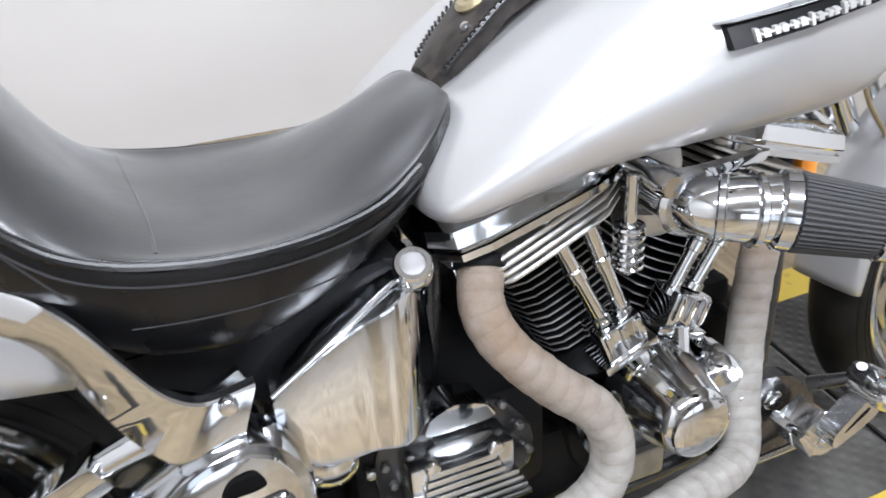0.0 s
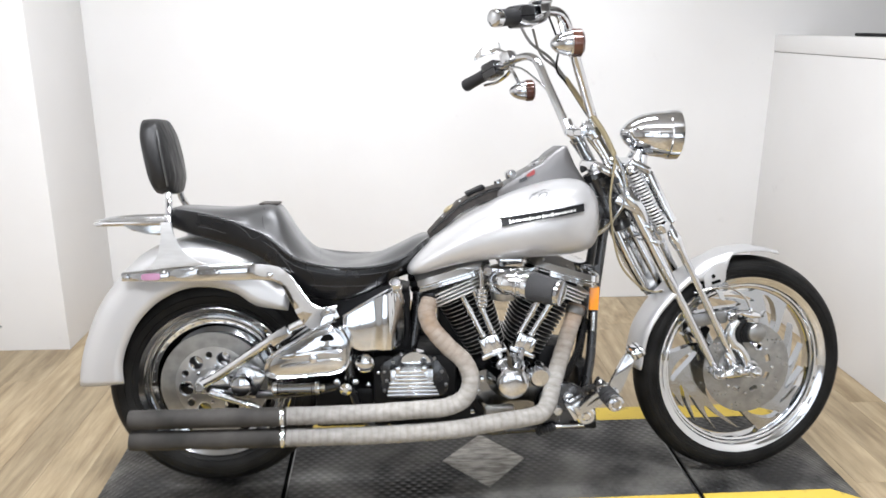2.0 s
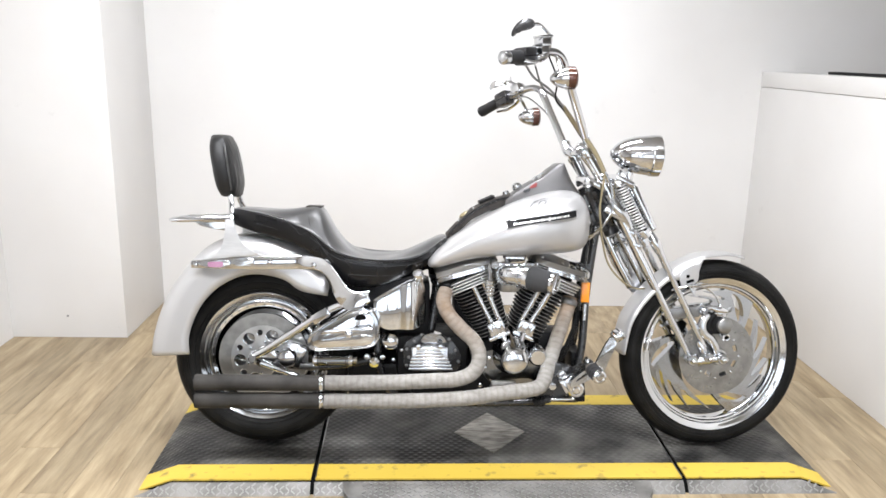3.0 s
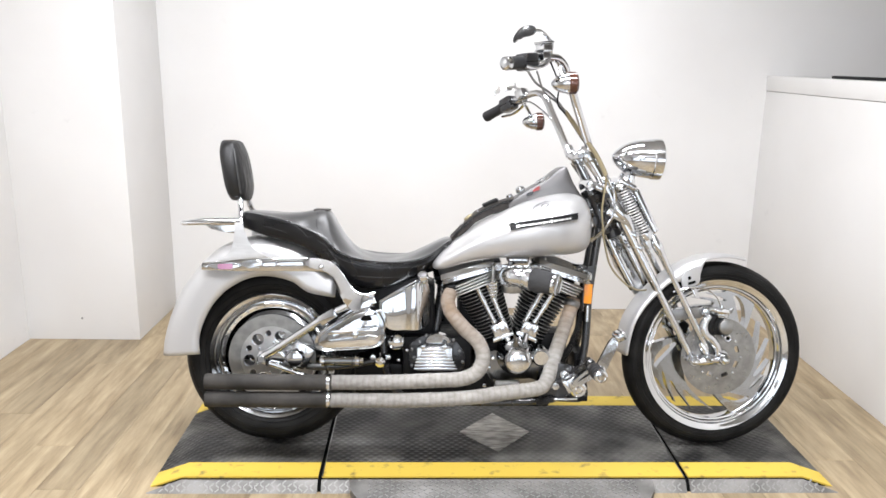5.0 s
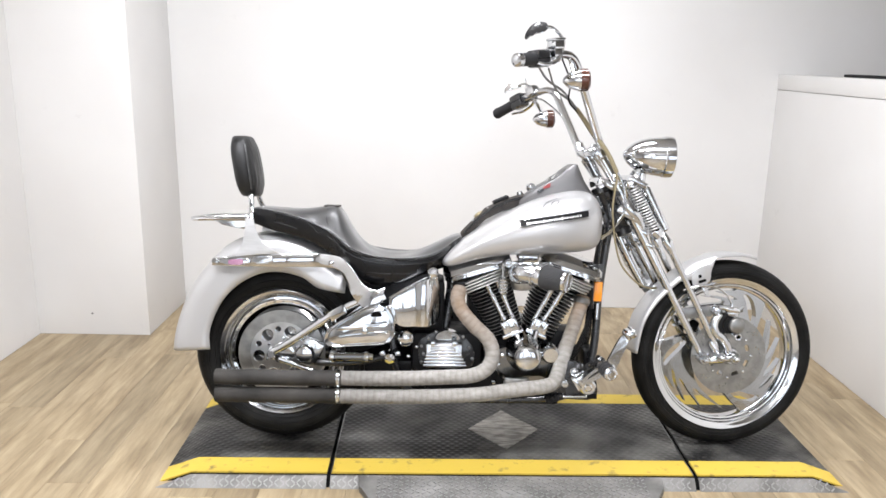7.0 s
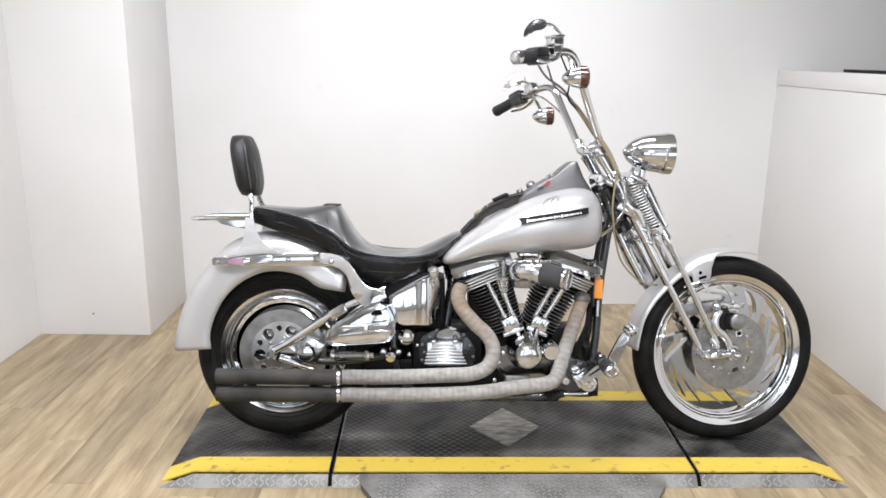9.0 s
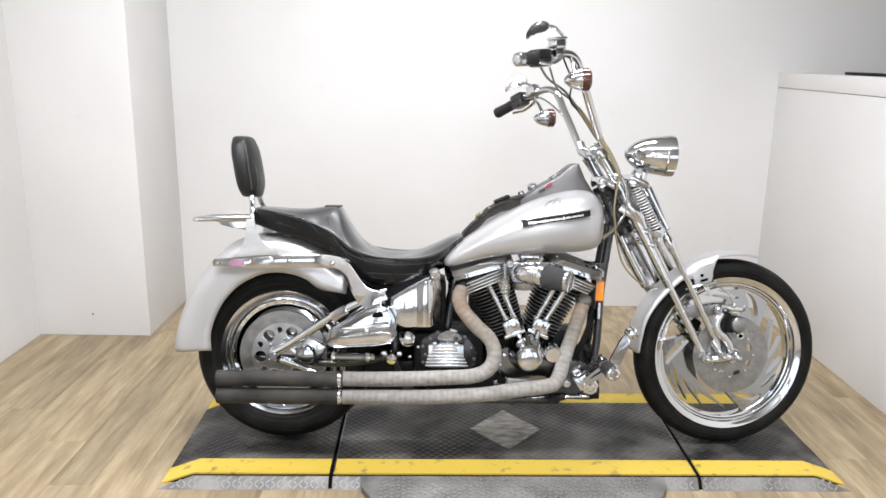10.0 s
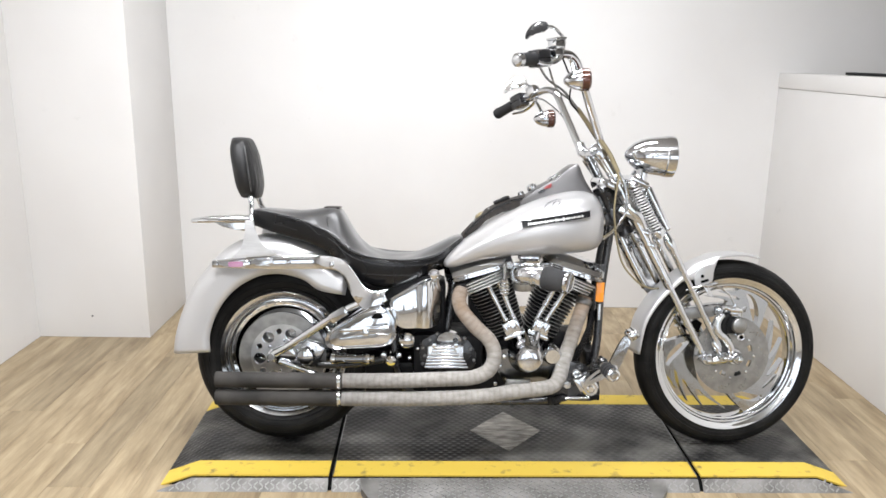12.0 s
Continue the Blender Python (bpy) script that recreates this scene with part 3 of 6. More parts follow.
part("spoke_web", holed(fresh(), ring_of(0.155, 60), [ring_of(0.03, 20), *round_holes([(0.10, 30 + 72 * k, 0.030) for k in range(5)], 20)], -0.045, -0.030), WHEEL_CHROME, rear_wheel, "cast wheel centre behind the disc")
part("hub", lathe(fresh(), [(0.034, -0.1), (0.04, -0.086), (0.045, -0.07), (0.045, 0.07), (0.034, 0.1)], None, 32), CHROME, rear_wheel)

# front wheel, steered a little to its left
STEERED = Matrix.Translation(FW) @ Matrix.Rotation(radians(STEER), 4, "Z")
FRONT_RIM = [(0.250, -0.014), (0.253, -0.022), (0.259, -0.024), (0.263, -0.031), (0.268, -0.032), (0.272, -0.038), (0.279, -0.040), (0.283, -0.044), (0.2935, -0.047), (0.297, -0.043), (0.298, -0.036), (0.298, 0.036), (0.2935, 0.047), (0.279, 0.040), (0.268, 0.032), (0.253, 0.022), (0.250, 0.014)]
front_wheel = part("front_wheel", lathe(fresh(), FRONT_RIM, None, 96, True), RIM, bike, "polished tall front wheel rim")
front_wheel.matrix_basis = STEERED
part("tyre", tyre(0.3595, 0.292, 0.050), RUBBER, front_wheel, "black rubber front tyre")
for r, y in ((0.3055, -0.0475), (0.318, -0.0502), (0.3345, -0.0470)):
    part("sidewall_ring", lathe(fresh(), [(r - 0.002, y + 0.003), (r, y - 0.0012), (r + 0.002, y + 0.003)], None, 84, True), RUBBER, front_wheel)
part("rim_bead", lathe(fresh(), [(0.2595, -0.026), (0.262, -0.030), (0.265, -0.029), (0.263, -0.024)], None, 84, True), CHROME, front_wheel)
WEB = 0.2525


def smooth_loop(points, n=4):
    """A closed smooth outline through points of (degrees, share of the web's radius)."""
    ps = [Vector((WEB * r * math.cos(radians(a)), WEB * r * math.sin(radians(a)))) for a, r in points]
    out = []
    for i in range(len(ps)):
        a, b, c, d = ps[i - 1], ps[i], ps[(i + 1) % len(ps)], ps[(i + 2) % len(ps)]
        for k in range(n):
            t = k / n
            q = 0.5 * (2 * b + (c - a) * t + (2 * a - 5 * b + 4 * c - d) * t * t + (3 * b - a - 3 * c + d) * t**3)
            out.append((q.x, q.y))
    return out


# one spoke: it roots on the rim, and its flame tongues trail away from the root
LICKS = [(-26, 1.02), (-18, 1.022), (-9, 1.022), (0, 1.02), (5, 0.965), (12, 0.945), (20, 0.93), (9, 0.885), (0, 0.845), (6, 0.825), (18, 0.865), (36, 0.945), (24, 0.855), (14, 0.795), (18, 0.765), (34, 0.80), (56, 0.935), (44, 0.82), (34, 0.735), (38, 0.705), (54, 0.755), (76, 0.89), (62, 0.745), (46, 0.665), (34, 0.62), (22, 0.575), (10, 0.50), (0, 0.36), (-22, 0.24), (-46, 0.34), (-46, 0.52), (-42, 0.64), (-36, 0.76), (-30, 0.90)]
OVAL = [(-5, 0.93), (-9, 0.86), (-15, 0.76), (-24, 0.66), (-33, 0.615), (-33, 0.68), (-26, 0.79), (-17, 0.90), (-9, 0.955)]
bm = holed(fresh(), smooth_loop([(197 + a, r) for a, r in LICKS]), [smooth_loop([(197 + a, r) for a, r in OVAL])], -0.015, 0.015)
rim_edges = [e for e in bm.edges if len(e.link_faces) == 2 and e.calc_face_angle(0) > 1.2 and abs(e.verts[0].co.y - e.verts[1].co.y) < 1e-6]
bmesh.ops.bevel(bm, geom=rim_edges, offset=0.0022, segments=1, affect="EDGES")
spoke = part("flame_spoke", bm, SPOKE, front_wheel, "polished flame-cut wheel spoke")
for k in (1, 2):
    again(spoke, "flame_spoke", front_wheel, Matrix.Rotation(2 * math.pi * k / 3, 4, "Y"))
part("hub", lathe(fresh(), [(0.028, -0.085), (0.034, -0.07), (0.036, -0.045), (0.06, -0.03), (0.066, -0.014), (0.066, 0.014), (0.06, 0.03), (0.036, 0.045), (0.028, 0.085)], None, 40), POLISHED, front_wheel)
drilled = []
for k in range(10):
    for j, (d, turn) in enumerate(((0.142, 0), (0.132, 5), (0.122, 10), (0.112, 15))):
        drilled.append((d, 36 * k + turn, 0.0030))
        if j in (1, 2):
            drilled.append((d, 36 * k + turn - 7, 0.0030))
front_rotor = part("brake_disc", holed(fresh(), ring_of(0.149, 72), [ring_of(0.098, 48), *round_holes(drilled, 8)], -0.062, -0.057), DISC_STEEL, bike, "drilled brushed steel brake disc")
front_rotor.matrix_basis = STEERED


def kidney(at, half, r0, r1):
    """A bent slot between two radii."""
    n = 4
    a = [(r1 * math.cos(radians(at + half * (2 * k / n - 1))), r1 * math.sin(radians(at + half * (2 * k / n - 1)))) for k in range(n + 1)]
    b = [(r0 * math.cos(radians(at - half * (2 * k / n - 1))), r0 * math.sin(radians(at - half * (2 * k / n - 1)))) for k in range(n + 1)]
    return rounded(a + b, 2)


part("disc_carrier", holed(fresh(), ring_of(0.101, 60), [ring_of(0.03, 20), *[kidney(20 + 45 * k, 10, 0.068, 0.084) for k in range(8)]], -0.0645, -0.055), DISC_STEEL, front_rotor, "steel disc carrier with kidney slots")
for k in range(8):
    a = radians(42.5 + 45 * k)
    part("carrier_bolt", bolt(fresh(), (0.086 * math.cos(a), -0.0645, 0.086 * math.sin(a)), 0.0055, 0.005), CHROME, front_rotor)

# rear fender
OUT = [(-0.398, 0.327), (-0.388, 0.394), (-0.362, 0.483), (-0.322, 0.573), (-0.258, 0.660), (-0.180, 0.733), (-0.100, 0.765), (-0.03, 0.775), (0.06, 0.768), (0.144, 0.742), (0.21, 0.70), (0.272, 0.63)]
INN = [(-0.238, 0.340), (-0.240, 0.398), (-0.222, 0.462), (-0.188, 0.526), (-0.140, 0.578), (-0.09, 0.610), (-0.045, 0.628), (0.0, 0.634), (0.05, 0.630), (0.11, 0.612), (0.165, 0.575), (0.26, 0.558)]
bm = fresh()
rows = []
for o, i in zip(curve([(a, 0, b) for a, b in OUT], 4), curve([(a, 0, b) for a, b in INN], 4)):
    ox, oz, ix, iz = o.x, o.z, i.x, i.z
    half = []
    for y, s in ((0.0, 0.0), (0.04, 0.01), (0.075, 0.045), (0.1, 0.12), (0.115, 0.25), (0.122, 0.5), (0.125, 0.8), (0.126, 1.0)):
        half.append((ox + (ix - ox) * s, y, oz + (iz - oz) * s))
    rows.append([(x, -y, z) for x, y, z in half[:0:-1]] + half)
grid = [[bm.verts.new(p) for p in row] for row in rows]
for a, b in zip(grid, grid[1:]):
    for k in range(len(a) - 1):
        bm.faces.new((a[k], a[k + 1], b[k + 1], b[k]))
rear_fender = part("rear_fender", bm, PAINT, bike, "silver painted rear fender")
mod = rear_fender.modifiers.new("thickness", "SOLIDIFY")
mod.thickness, mod.offset = 0.004, -1
# seat-side inner fender
part("inner_fender", tube(fresh(), curve([(0.20, 0, 0.63), (0.27, 0, 0.55), (0.31, 0, 0.45), (0.32, 0, 0.34)], 4), 0.085, 20), MATT_BLACK, bike, "black inner fender behind the oil tank")

# fender struts, sissy bar, rack
STRUT_TOP = [(-0.221, 0.684), (-0.17, 0.688), (-0.103, 0.694), (0.027, 0.702), (0.12, 0.706), (0.205, 0.706), (0.248, 0.701), (0.275, 0.687), (0.297, 0.666), (0.336, 0.616), (0.358, 0.600), (0.38, 0.594), (0.418, 0.600)]
STRUT_LOW = [(-0.222, 0.656), (-0.17, 0.656), (-0.103, 0.654), (0.027, 0.654), (0.12, 0.655), (0.188, 0.657), (0.220, 0.657), (0.245, 0.650), (0.262, 0.633), (0.285, 0.590), (0.309, 0.552), (0.345, 0.527), (0.402, 0.548)]


def strut_y(x):
    """How far out the strut stands: it bends outward at the front."""
    s = min(max((x - 0.165) / 0.195, 0), 1)
    return 0.137 + 0.118 * s * s * (3 - 2 * s) * 0.4 + 0.118 * s * 0.6


def strut_mesh(side):
    rings = []
    for (xa, _, za), (xb, _, zb) in zip(curve([(x, 0, z) for x, z in STRUT_TOP], 4), curve([(x, 0, z) for x, z in STRUT_LOW], 4)):
        rings.append([Vector((x, side * (strut_y(x) + d), z + e)) for x, z, d, e in ((xa, za, -0.006, 0), (xa, za, 0.004, -0.001), (xa, za, 0.006, -0.004), (xb, zb, 0.006, 0.004), (xb, zb, 0.004, 0.001), (xb, zb, -0.006, 0))])
    return loft(fresh(), rings)


for side in (-1, 1):
    strut = part("fender_strut", strut_mesh(side), CHROME, bike, "chromed fender strut")
    for x, z in ((-0.205, 0.670), (0.055, 0.68), (0.215, 0.676), (0.392, 0.587)):
        part("strut_bolt", bolt(fresh(), (x, side * (strut_y(x) + 0.006), z), 0.009, 0.01, (0, side, 0)), CHROME, strut)
    lamp_plate = part("marker_light", plate(fresh(), rounded([(-0.19, 0.661), (-0.19, 0.682), (-0.082, 0.688), (-0.082, 0.661)]), side * 0.144, side * 0.152, 0.003), CHROME, strut)
    part("marker_lens", plate(fresh(), rounded([(-0.160, 0.662), (-0.160, 0.681), (-0.106, 0.683), (-0.106, 0.662)]), side * 0.151, side * 0.158, 0.001), RED, strut, "faded pink marker lens")
    part("strut_bracket", plate(fresh(), rounded([(-0.075, 0.666), (-0.075, 0.692), (0.0, 0.697), (0.0, 0.668)]), side * 0.144, side * 0.150, 0.003), POLISHED, strut)
    part("sissy_bar_plate", plate(fresh(), [(-0.168, 0.690), (-0.138, 0.700), (-0.118, 0.718), (-0.106, 0.745), (-0.100, 0.785), (-0.099, 0.832), (-0.068, 0.832), (-0.064, 0.795), (-0.052, 0.762), (-0.028, 0.733), (0.002, 0.714), (0.034, 0.706)], side * 0.144, side * 0.151, 0.002), BRUSHED, bike, "brushed metal sissy bar side plate")
    part("sissy_bar", tube(fresh(), curve([(-0.078, side * 0.134, 0.79), (-0.084, side * 0.112, 0.85), (-0.096, side * 0.065, 0.90), (-0.110, side * 0.05, 1.0)], 5), 0.0105, 12), CHROME, bike)
bm = fresh()
PAD = [(-0.088, 0.905, 0.05), (-0.092, 0.918, 0.085), (-0.094, 0.95, 0.108), (-0.100, 0.99, 0.115), (-0.108, 1.04, 0.115), (-0.117, 1.09, 0.105), (-0.122, 1.12, 0.085), (-0.124, 1.136, 0.05)]
rings = []
for x, z, w in PAD:
    d = 0.045 if 0.93 < z < 1.11 else 0.034
    rings.append([Vector((x - 0.018 + d * math.copysign(abs(math.cos(a)) ** 0.7, math.cos(a)), w * math.copysign(abs(math.sin(a)) ** 0.75, math.sin(a)), z)) for a in (2 * math.pi * k / 24 for k in range(24))])
loft(bm, rings)
backrest = part("backrest_pad", bm, CREASED, bike, "creased black leather backrest pad")
mod = backrest.modifiers.new("soft", "SUBSURF")
mod.levels = mod.render_levels = 1
part("pad_seam", tube(fresh(), curve([(-0.085, -0.104, 0.935), (-0.090, -0.117, 0.99), (-0.098, -0.117, 1.05), (-0.108, -0.104, 1.10)], 5), 0.003, 6), SEAT_TOP, backrest)
rack = part("luggage_rack", tube(fresh(), curve([(-0.09, -0.13, 0.828), (-0.22, -0.115, 0.826), (-0.295, -0.10, 0.824), (-0.315, -0.05, 0.823), (-0.318, 0.0, 0.823), (-0.315, 0.05, 0.823), (-0.295, 0.10, 0.824), (-0.22, 0.115, 0.826), (-0.09, 0.13, 0.828)], 5), 0.0075, 10), CHROME, bike, "chromed luggage rack")
for k in range(5):
    y = (k - 2) * 0.042
    part("rack_bar", rod(fresh(), (-0.31, y, 0.824), (-0.09, y, 0.826), 0.005, 8), CHROME, rack)
for side in (-1, 1):
    part("rack_bracket", plate(fresh(), [(-0.215, 0.822), (-0.092, 0.828), (-0.090, 0.800), (-0.105, 0.790), (-0.150, 0.796), (-0.190, 0.806)], side * 0.118, side * 0.124, 0.001), POLISHED, rack)

# seat
SEAT = [
    (-0.1, 0.868, 0.085, 0.852, 0.812),
    (-0.075, 0.874, 0.110, 0.864, 0.805),
    (-0.02, 0.873, 0.130, 0.857, 0.786),
    (0.05, 0.868, 0.145, 0.845, 0.767),
    (0.11, 0.868, 0.155, 0.830, 0.754),
    (0.165, 0.878, 0.168, 0.805, 0.733),
    (0.205, 0.885, 0.180, 0.789, 0.709),
    (0.236, 0.88, 0.190, 0.768, 0.686),
    (0.262, 0.83, 0.198, 0.745, 0.661),
    (0.29, 0.778, 0.206, 0.726, 0.632),
    (0.33, 0.732, 0.212, 0.711, 0.608),
    (0.38, 0.704, 0.214, 0.701, 0.595),
    (0.44, 0.696, 0.212, 0.695, 0.593),
    (0.51, 0.706, 0.201, 0.695, 0.615),
    (0.575, 0.736, 0.181, 0.703, 0.651),
    (0.625, 0.762, 0.156, 0.724, 0.682),
    (0.665, 0.781, 0.130, 0.757, 0.714),
    (0.695, 0.782, 0.090, 0.773, 0.744),
]
bm = fresh()
rings = []
for x, top, w, pip, low in SEAT:
    half = [(0.0, top - 0.004), (w * 0.35, top - 0.002), (w * 0.66, top - (top - pip) * 0.28), (w * 0.88, pip + (top - pip) * 0.30), (w * 0.99, pip + 0.008), (w * 0.985, pip), (w * 1.0, pip - 0.012), (w * 0.99, pip * 0.6 + low * 0.4), (w * 0.94, low + 0.012), (w * 0.86, low), (w * 0.4, low + 0.01)]
    rings.append([Vector((x, -0.8 * y - 0.2 * w, z)) for y, z in half] + [Vector((x, 0.8 * y - 0.2 * w, z)) for y, z in half[:0:-1]])
loft(bm, rings)
# the top panels, inside the piping, take the leather lightened for sheen
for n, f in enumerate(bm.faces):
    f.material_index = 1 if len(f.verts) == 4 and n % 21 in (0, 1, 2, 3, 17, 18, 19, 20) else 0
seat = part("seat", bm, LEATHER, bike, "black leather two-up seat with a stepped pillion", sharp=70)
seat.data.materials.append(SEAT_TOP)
mod = seat.modifiers.new("soft", "SUBSURF")
mod.levels = mod.render_levels = 2
for side in (-1, 1):
    line = curve([(x, side * (w * 0.792 + 0.0005) - 0.2 * w, pip + 0.002) for x, top, w, pip, low in SEAT[6:-2]], 4)
    part("seat_piping", tube(fresh(), line, 0.0045, 8), LEATHER, seat)
    part("seat_seam", tube(fresh(), [p + Vector((0, side * 0.0005, -0.018)) for p in line], 0.0016, 6), GRIP, seat)
bpy.context.view_layer.update()
SADDLE = BVHTree.FromObject(seat, bpy.context.evaluated_depsgraph_get())


def seam_on_seat(starts, way, r, mat=GRIP):
    """A sewn seam where rays from the starts meet the seat."""
    hits = [SADDLE.ray_cast(Vector(p), Vector(way))[0] for p in starts]
    hits = [h for h in hits if h is not None]
    part("seat_seam", tube(fresh(), curve(hits, 4), r, 6), mat, seat)


seam_on_seat([(0.352 + 0.012 * math.cos(k * 0.3), -0.19 + 0.033 * k, 1.2) for k in range(10)], (0, 0, -1), 0.0014, SEAT_TOP)
seam_on_seat([(0.33 + 0.028 * k, -0.6, 0.650 - 0.006 * math.sin(k * 0.32)) for k in range(10)], (0, 1, 0), 0.0011)
for line in (((0.196, 0.868), (0.197, 0.831), (0.218, 0.78), (0.248, 0.74), (0.288, 0.69)), ((-0.055, 0.862), (0.023, 0.850), (0.105, 0.830), (0.145, 0.807), (0.169, 0.783), (0.200, 0.796)), ((0.003, 0.818), (0.043, 0.810), (0.088, 0.797))):
    seam_on_seat([(x, -0.6, z) for x, z in line], (0, 1, 0), 0.0016)
part("seat_strap", box(fresh(), (0.204, -0.036, 0.8775), (0.056, 0.09, 0.006), 0.002, (0, 1, 0)), WORN_LEATHER, seat, "flat black strap across the seat step")

# fuel tank
TANK = [
    (0.618, 0.692, 0.676, 0.165, 0.06),
    (0.63, 0.712, 0.67, 0.195, 0.1),
    (0.655, 0.738, 0.672, 0.212, 0.14),
    (0.69, 0.766, 0.683, 0.225, 0.165),
    (0.75, 0.812, 0.702, 0.243, 0.19),
    (0.81, 0.851, 0.714, 0.258, 0.205),
    (0.89, 0.896, 0.721, 0.275, 0.215),
    (0.97, 0.93, 0.725, 0.283, 0.22),
    (1.05, 0.953, 0.728, 0.282, 0.22),
    (1.115, 0.961, 0.733, 0.268, 0.21),
    (1.155, 0.952, 0.741, 0.246, 0.19),
    (1.182, 0.93, 0.755, 0.206, 0.16),
    (1.198, 0.897, 0.782, 0.155, 0.12),
    (1.205, 0.862, 0.812, 0.09, 0.07),
]
bm = fresh()
rings = []
for x, top, low, w, wl in TANK:
    mid, h = low + (top - low) * 0.52, top - low
    half = [(0.0, top - 0.02 * min(1, h * 4)), (w * 0.28, top - 0.006), (w * 0.54, top - h * 0.025), (w * 0.80, top - h * 0.11), (w * 0.955, top - h * 0.28), (w, mid), (w * 0.99, mid - h * 0.20), (w * 0.95, low + h * 0.13), (w * 0.87, low + h * 0.03), (w * 0.74, low), (w * 0.3, low + h * 0.1), (0.0, low + h * 0.12)]
    rings.append([Vector((x, -y, z)) for y, z in half] + [Vector((x, y, z)) for y, z in half[-2:0:-1]])
loft(bm, rings)
tank = part("fuel_tank", bm, PAINT, bike, "silver pearl fat fuel tank", (0, -0.012, 0), 80)
mod = tank.modifiers.new("soft", "SUBSURF")
mod.levels = mod.render_levels = 2


def tank_side(x, z):
    """The near side of the tank at x and z."""
    for (xa, ta, la, wa, _), (xb, tb, lb, wb, _) in zip(TANK, TANK[1:]):
        if xa <= x <= xb:
            s = (x - xa) / (xb - xa)
            top, low, w = ta + (tb - ta) * s, la + (lb - la) * s, wa + (wb - wa) * s
            u = (z - low) / (top - low)
            return w * (1.0 if u < 0.52 else 1 - 0.5 * ((u - 0.52) / 0.48) ** 2.3)
    return 0.2


def strip_on_tank(bm, side, x0, z0, x1, z1, tall, proud, n=14):
    """A raised strip that follows the tank's side."""
    rings = []
    for k in range(n + 1):
        s = k / n
        x, z = x0 + (x1 - x0) * s, z0 + (z1 - z0) * s
        row = []
        for dz, dp in ((-tall / 2, 0), (-tall / 2 + 0.002, proud), (tall / 2 - 0.002, proud), (tall / 2, 0)):
            row.append(Vector((x, side * (tank_side(x, z + dz) - 0.004 + dp), z + dz)))
        rings.append(row)
    return loft(bm, rings)


for side in (-1, 1):
    badge = part("tank_badge", strip_on_tank(fresh(), side, 0.888, 0.836, 1.124, 0.875, 0.022, 0.010), MATT_BLACK, tank, "black and chrome tank badge")
    part("badge_trim", strip_on_tank(fresh(), side, 0.882, 0.8475, 1.127, 0.8875, 0.0035, 0.013), CHROME, tank)
    strokes = [(0.912, 0.998, 0.0048), (1.0, 1.098, 0.0048)]
    strokes += [(0.908 + k * 0.0092 - 0.0019 * (k % 2), 0.9115 + k * 0.0092 + 0.0008 * (k % 3), 0.0140 if k in (0, 6, 10, 13) else 0.0098) for k in range(21)]
    for x0, x1, tall in strokes:
        part("badge_bar", strip_on_tank(fresh(), side, x0, 0.8345 + (x0 - 0.888) * 0.163, x1, 0.8345 + (x1 - 0.888) * 0.163, tall, 0.0133 if tall < 0.006 else 0.0137, 4), SCRIPT, tank)

# a faint airbrushed flame on each side of the tank, laid on its surface
bpy.context.view_layer.update()
SKIN = BVHTree.FromObject(tank, bpy.context.evaluated_depsgraph_get())


def ribbon(bm, side, line, wide):
    """A thin painted ribbon that follows the tank."""
    pts = curve([(x, 0, z) for x, z in line], 6)
    rows = []
    for n, p in enumerate(pts):
        a, b = pts[max(n - 1, 0)], pts[min(n + 1, len(pts) - 1)]
        d = (b - a).normalized()
        s = n / (len(pts) - 1)
        w = wide * (0.25 + 0.75 * math.sin(math.pi * min(max(s, 0.04), 0.96)))
        row = []
        for k in (-1, 0, 1):
            x, z = p.x - d.z * w * k, p.z + d.x * w * k
            hit = SKIN.ray_cast(Vector((x, side * 0.6, z)), Vector((0, -side, 0)))
            if hit[0] is None:
                return
            row.append(hit[0] + hit[1] * 0.0007)
        rows.append([bm.verts.new(q) for q in row])
    for a, b in zip(rows, rows[1:]):
        for k in range(2):
            bm.faces.new((a[k], a[k + 1], b[k + 1], b[k]))


FLAME_LINES = (((0.958, 0.866), (0.968, 0.880), (0.968, 0.891), (0.979, 0.905), (0.996, 0.914), (1.018, 0.922), (1.033, 0.922)), ((0.979, 0.871), (0.989, 0.884), (0.978, 0.889), (0.992, 0.896), (1.005, 0.912), (1.020, 0.918)), ((1.001, 0.890), (1.015, 0.903), (1.025, 0.914), (1.016, 0.917)))
for side in (-1, 1):
    bm = fresh()
    for line in FLAME_LINES:
        ribbon(bm, side, line, 0.0024)
    part("airbrushed_motif", bm, ART, tank, "faint grey airbrushed flame")

# dash and strap on the tank
bm = fresh()
rings = []
for x, z, w in ((0.688, 0.772, 0.03), (0.72, 0.806, 0.045), (0.78, 0.866, 0.05), (0.84, 0.898, 0.05), (0.90, 0.916, 0.048), (0.925, 0.924, 0.04)):
    rings.append([Vector((x, y * w, z + d)) for y, d in ((-1, -0.03), (-1, 0.002), (-0.7, 0.010), (0, 0.013), (0.7, 0.010), (1, 0.002), (1, -0.03))])
loft(bm, rings)
strap = part("tank_bib", bm, WORN_LEATHER, bike, "dark tooled leather strap over the tank")
part("bib_edging", tube(fresh(), curve([(0.70, -0.043, 0.785), (0.74, -0.05, 0.826), (0.80, -0.053, 0.876), (0.87, -0.052, 0.908), (0.92, -0.045, 0.92)], 4), 0.004, 6), LEATHER, strap)
lace = fresh()
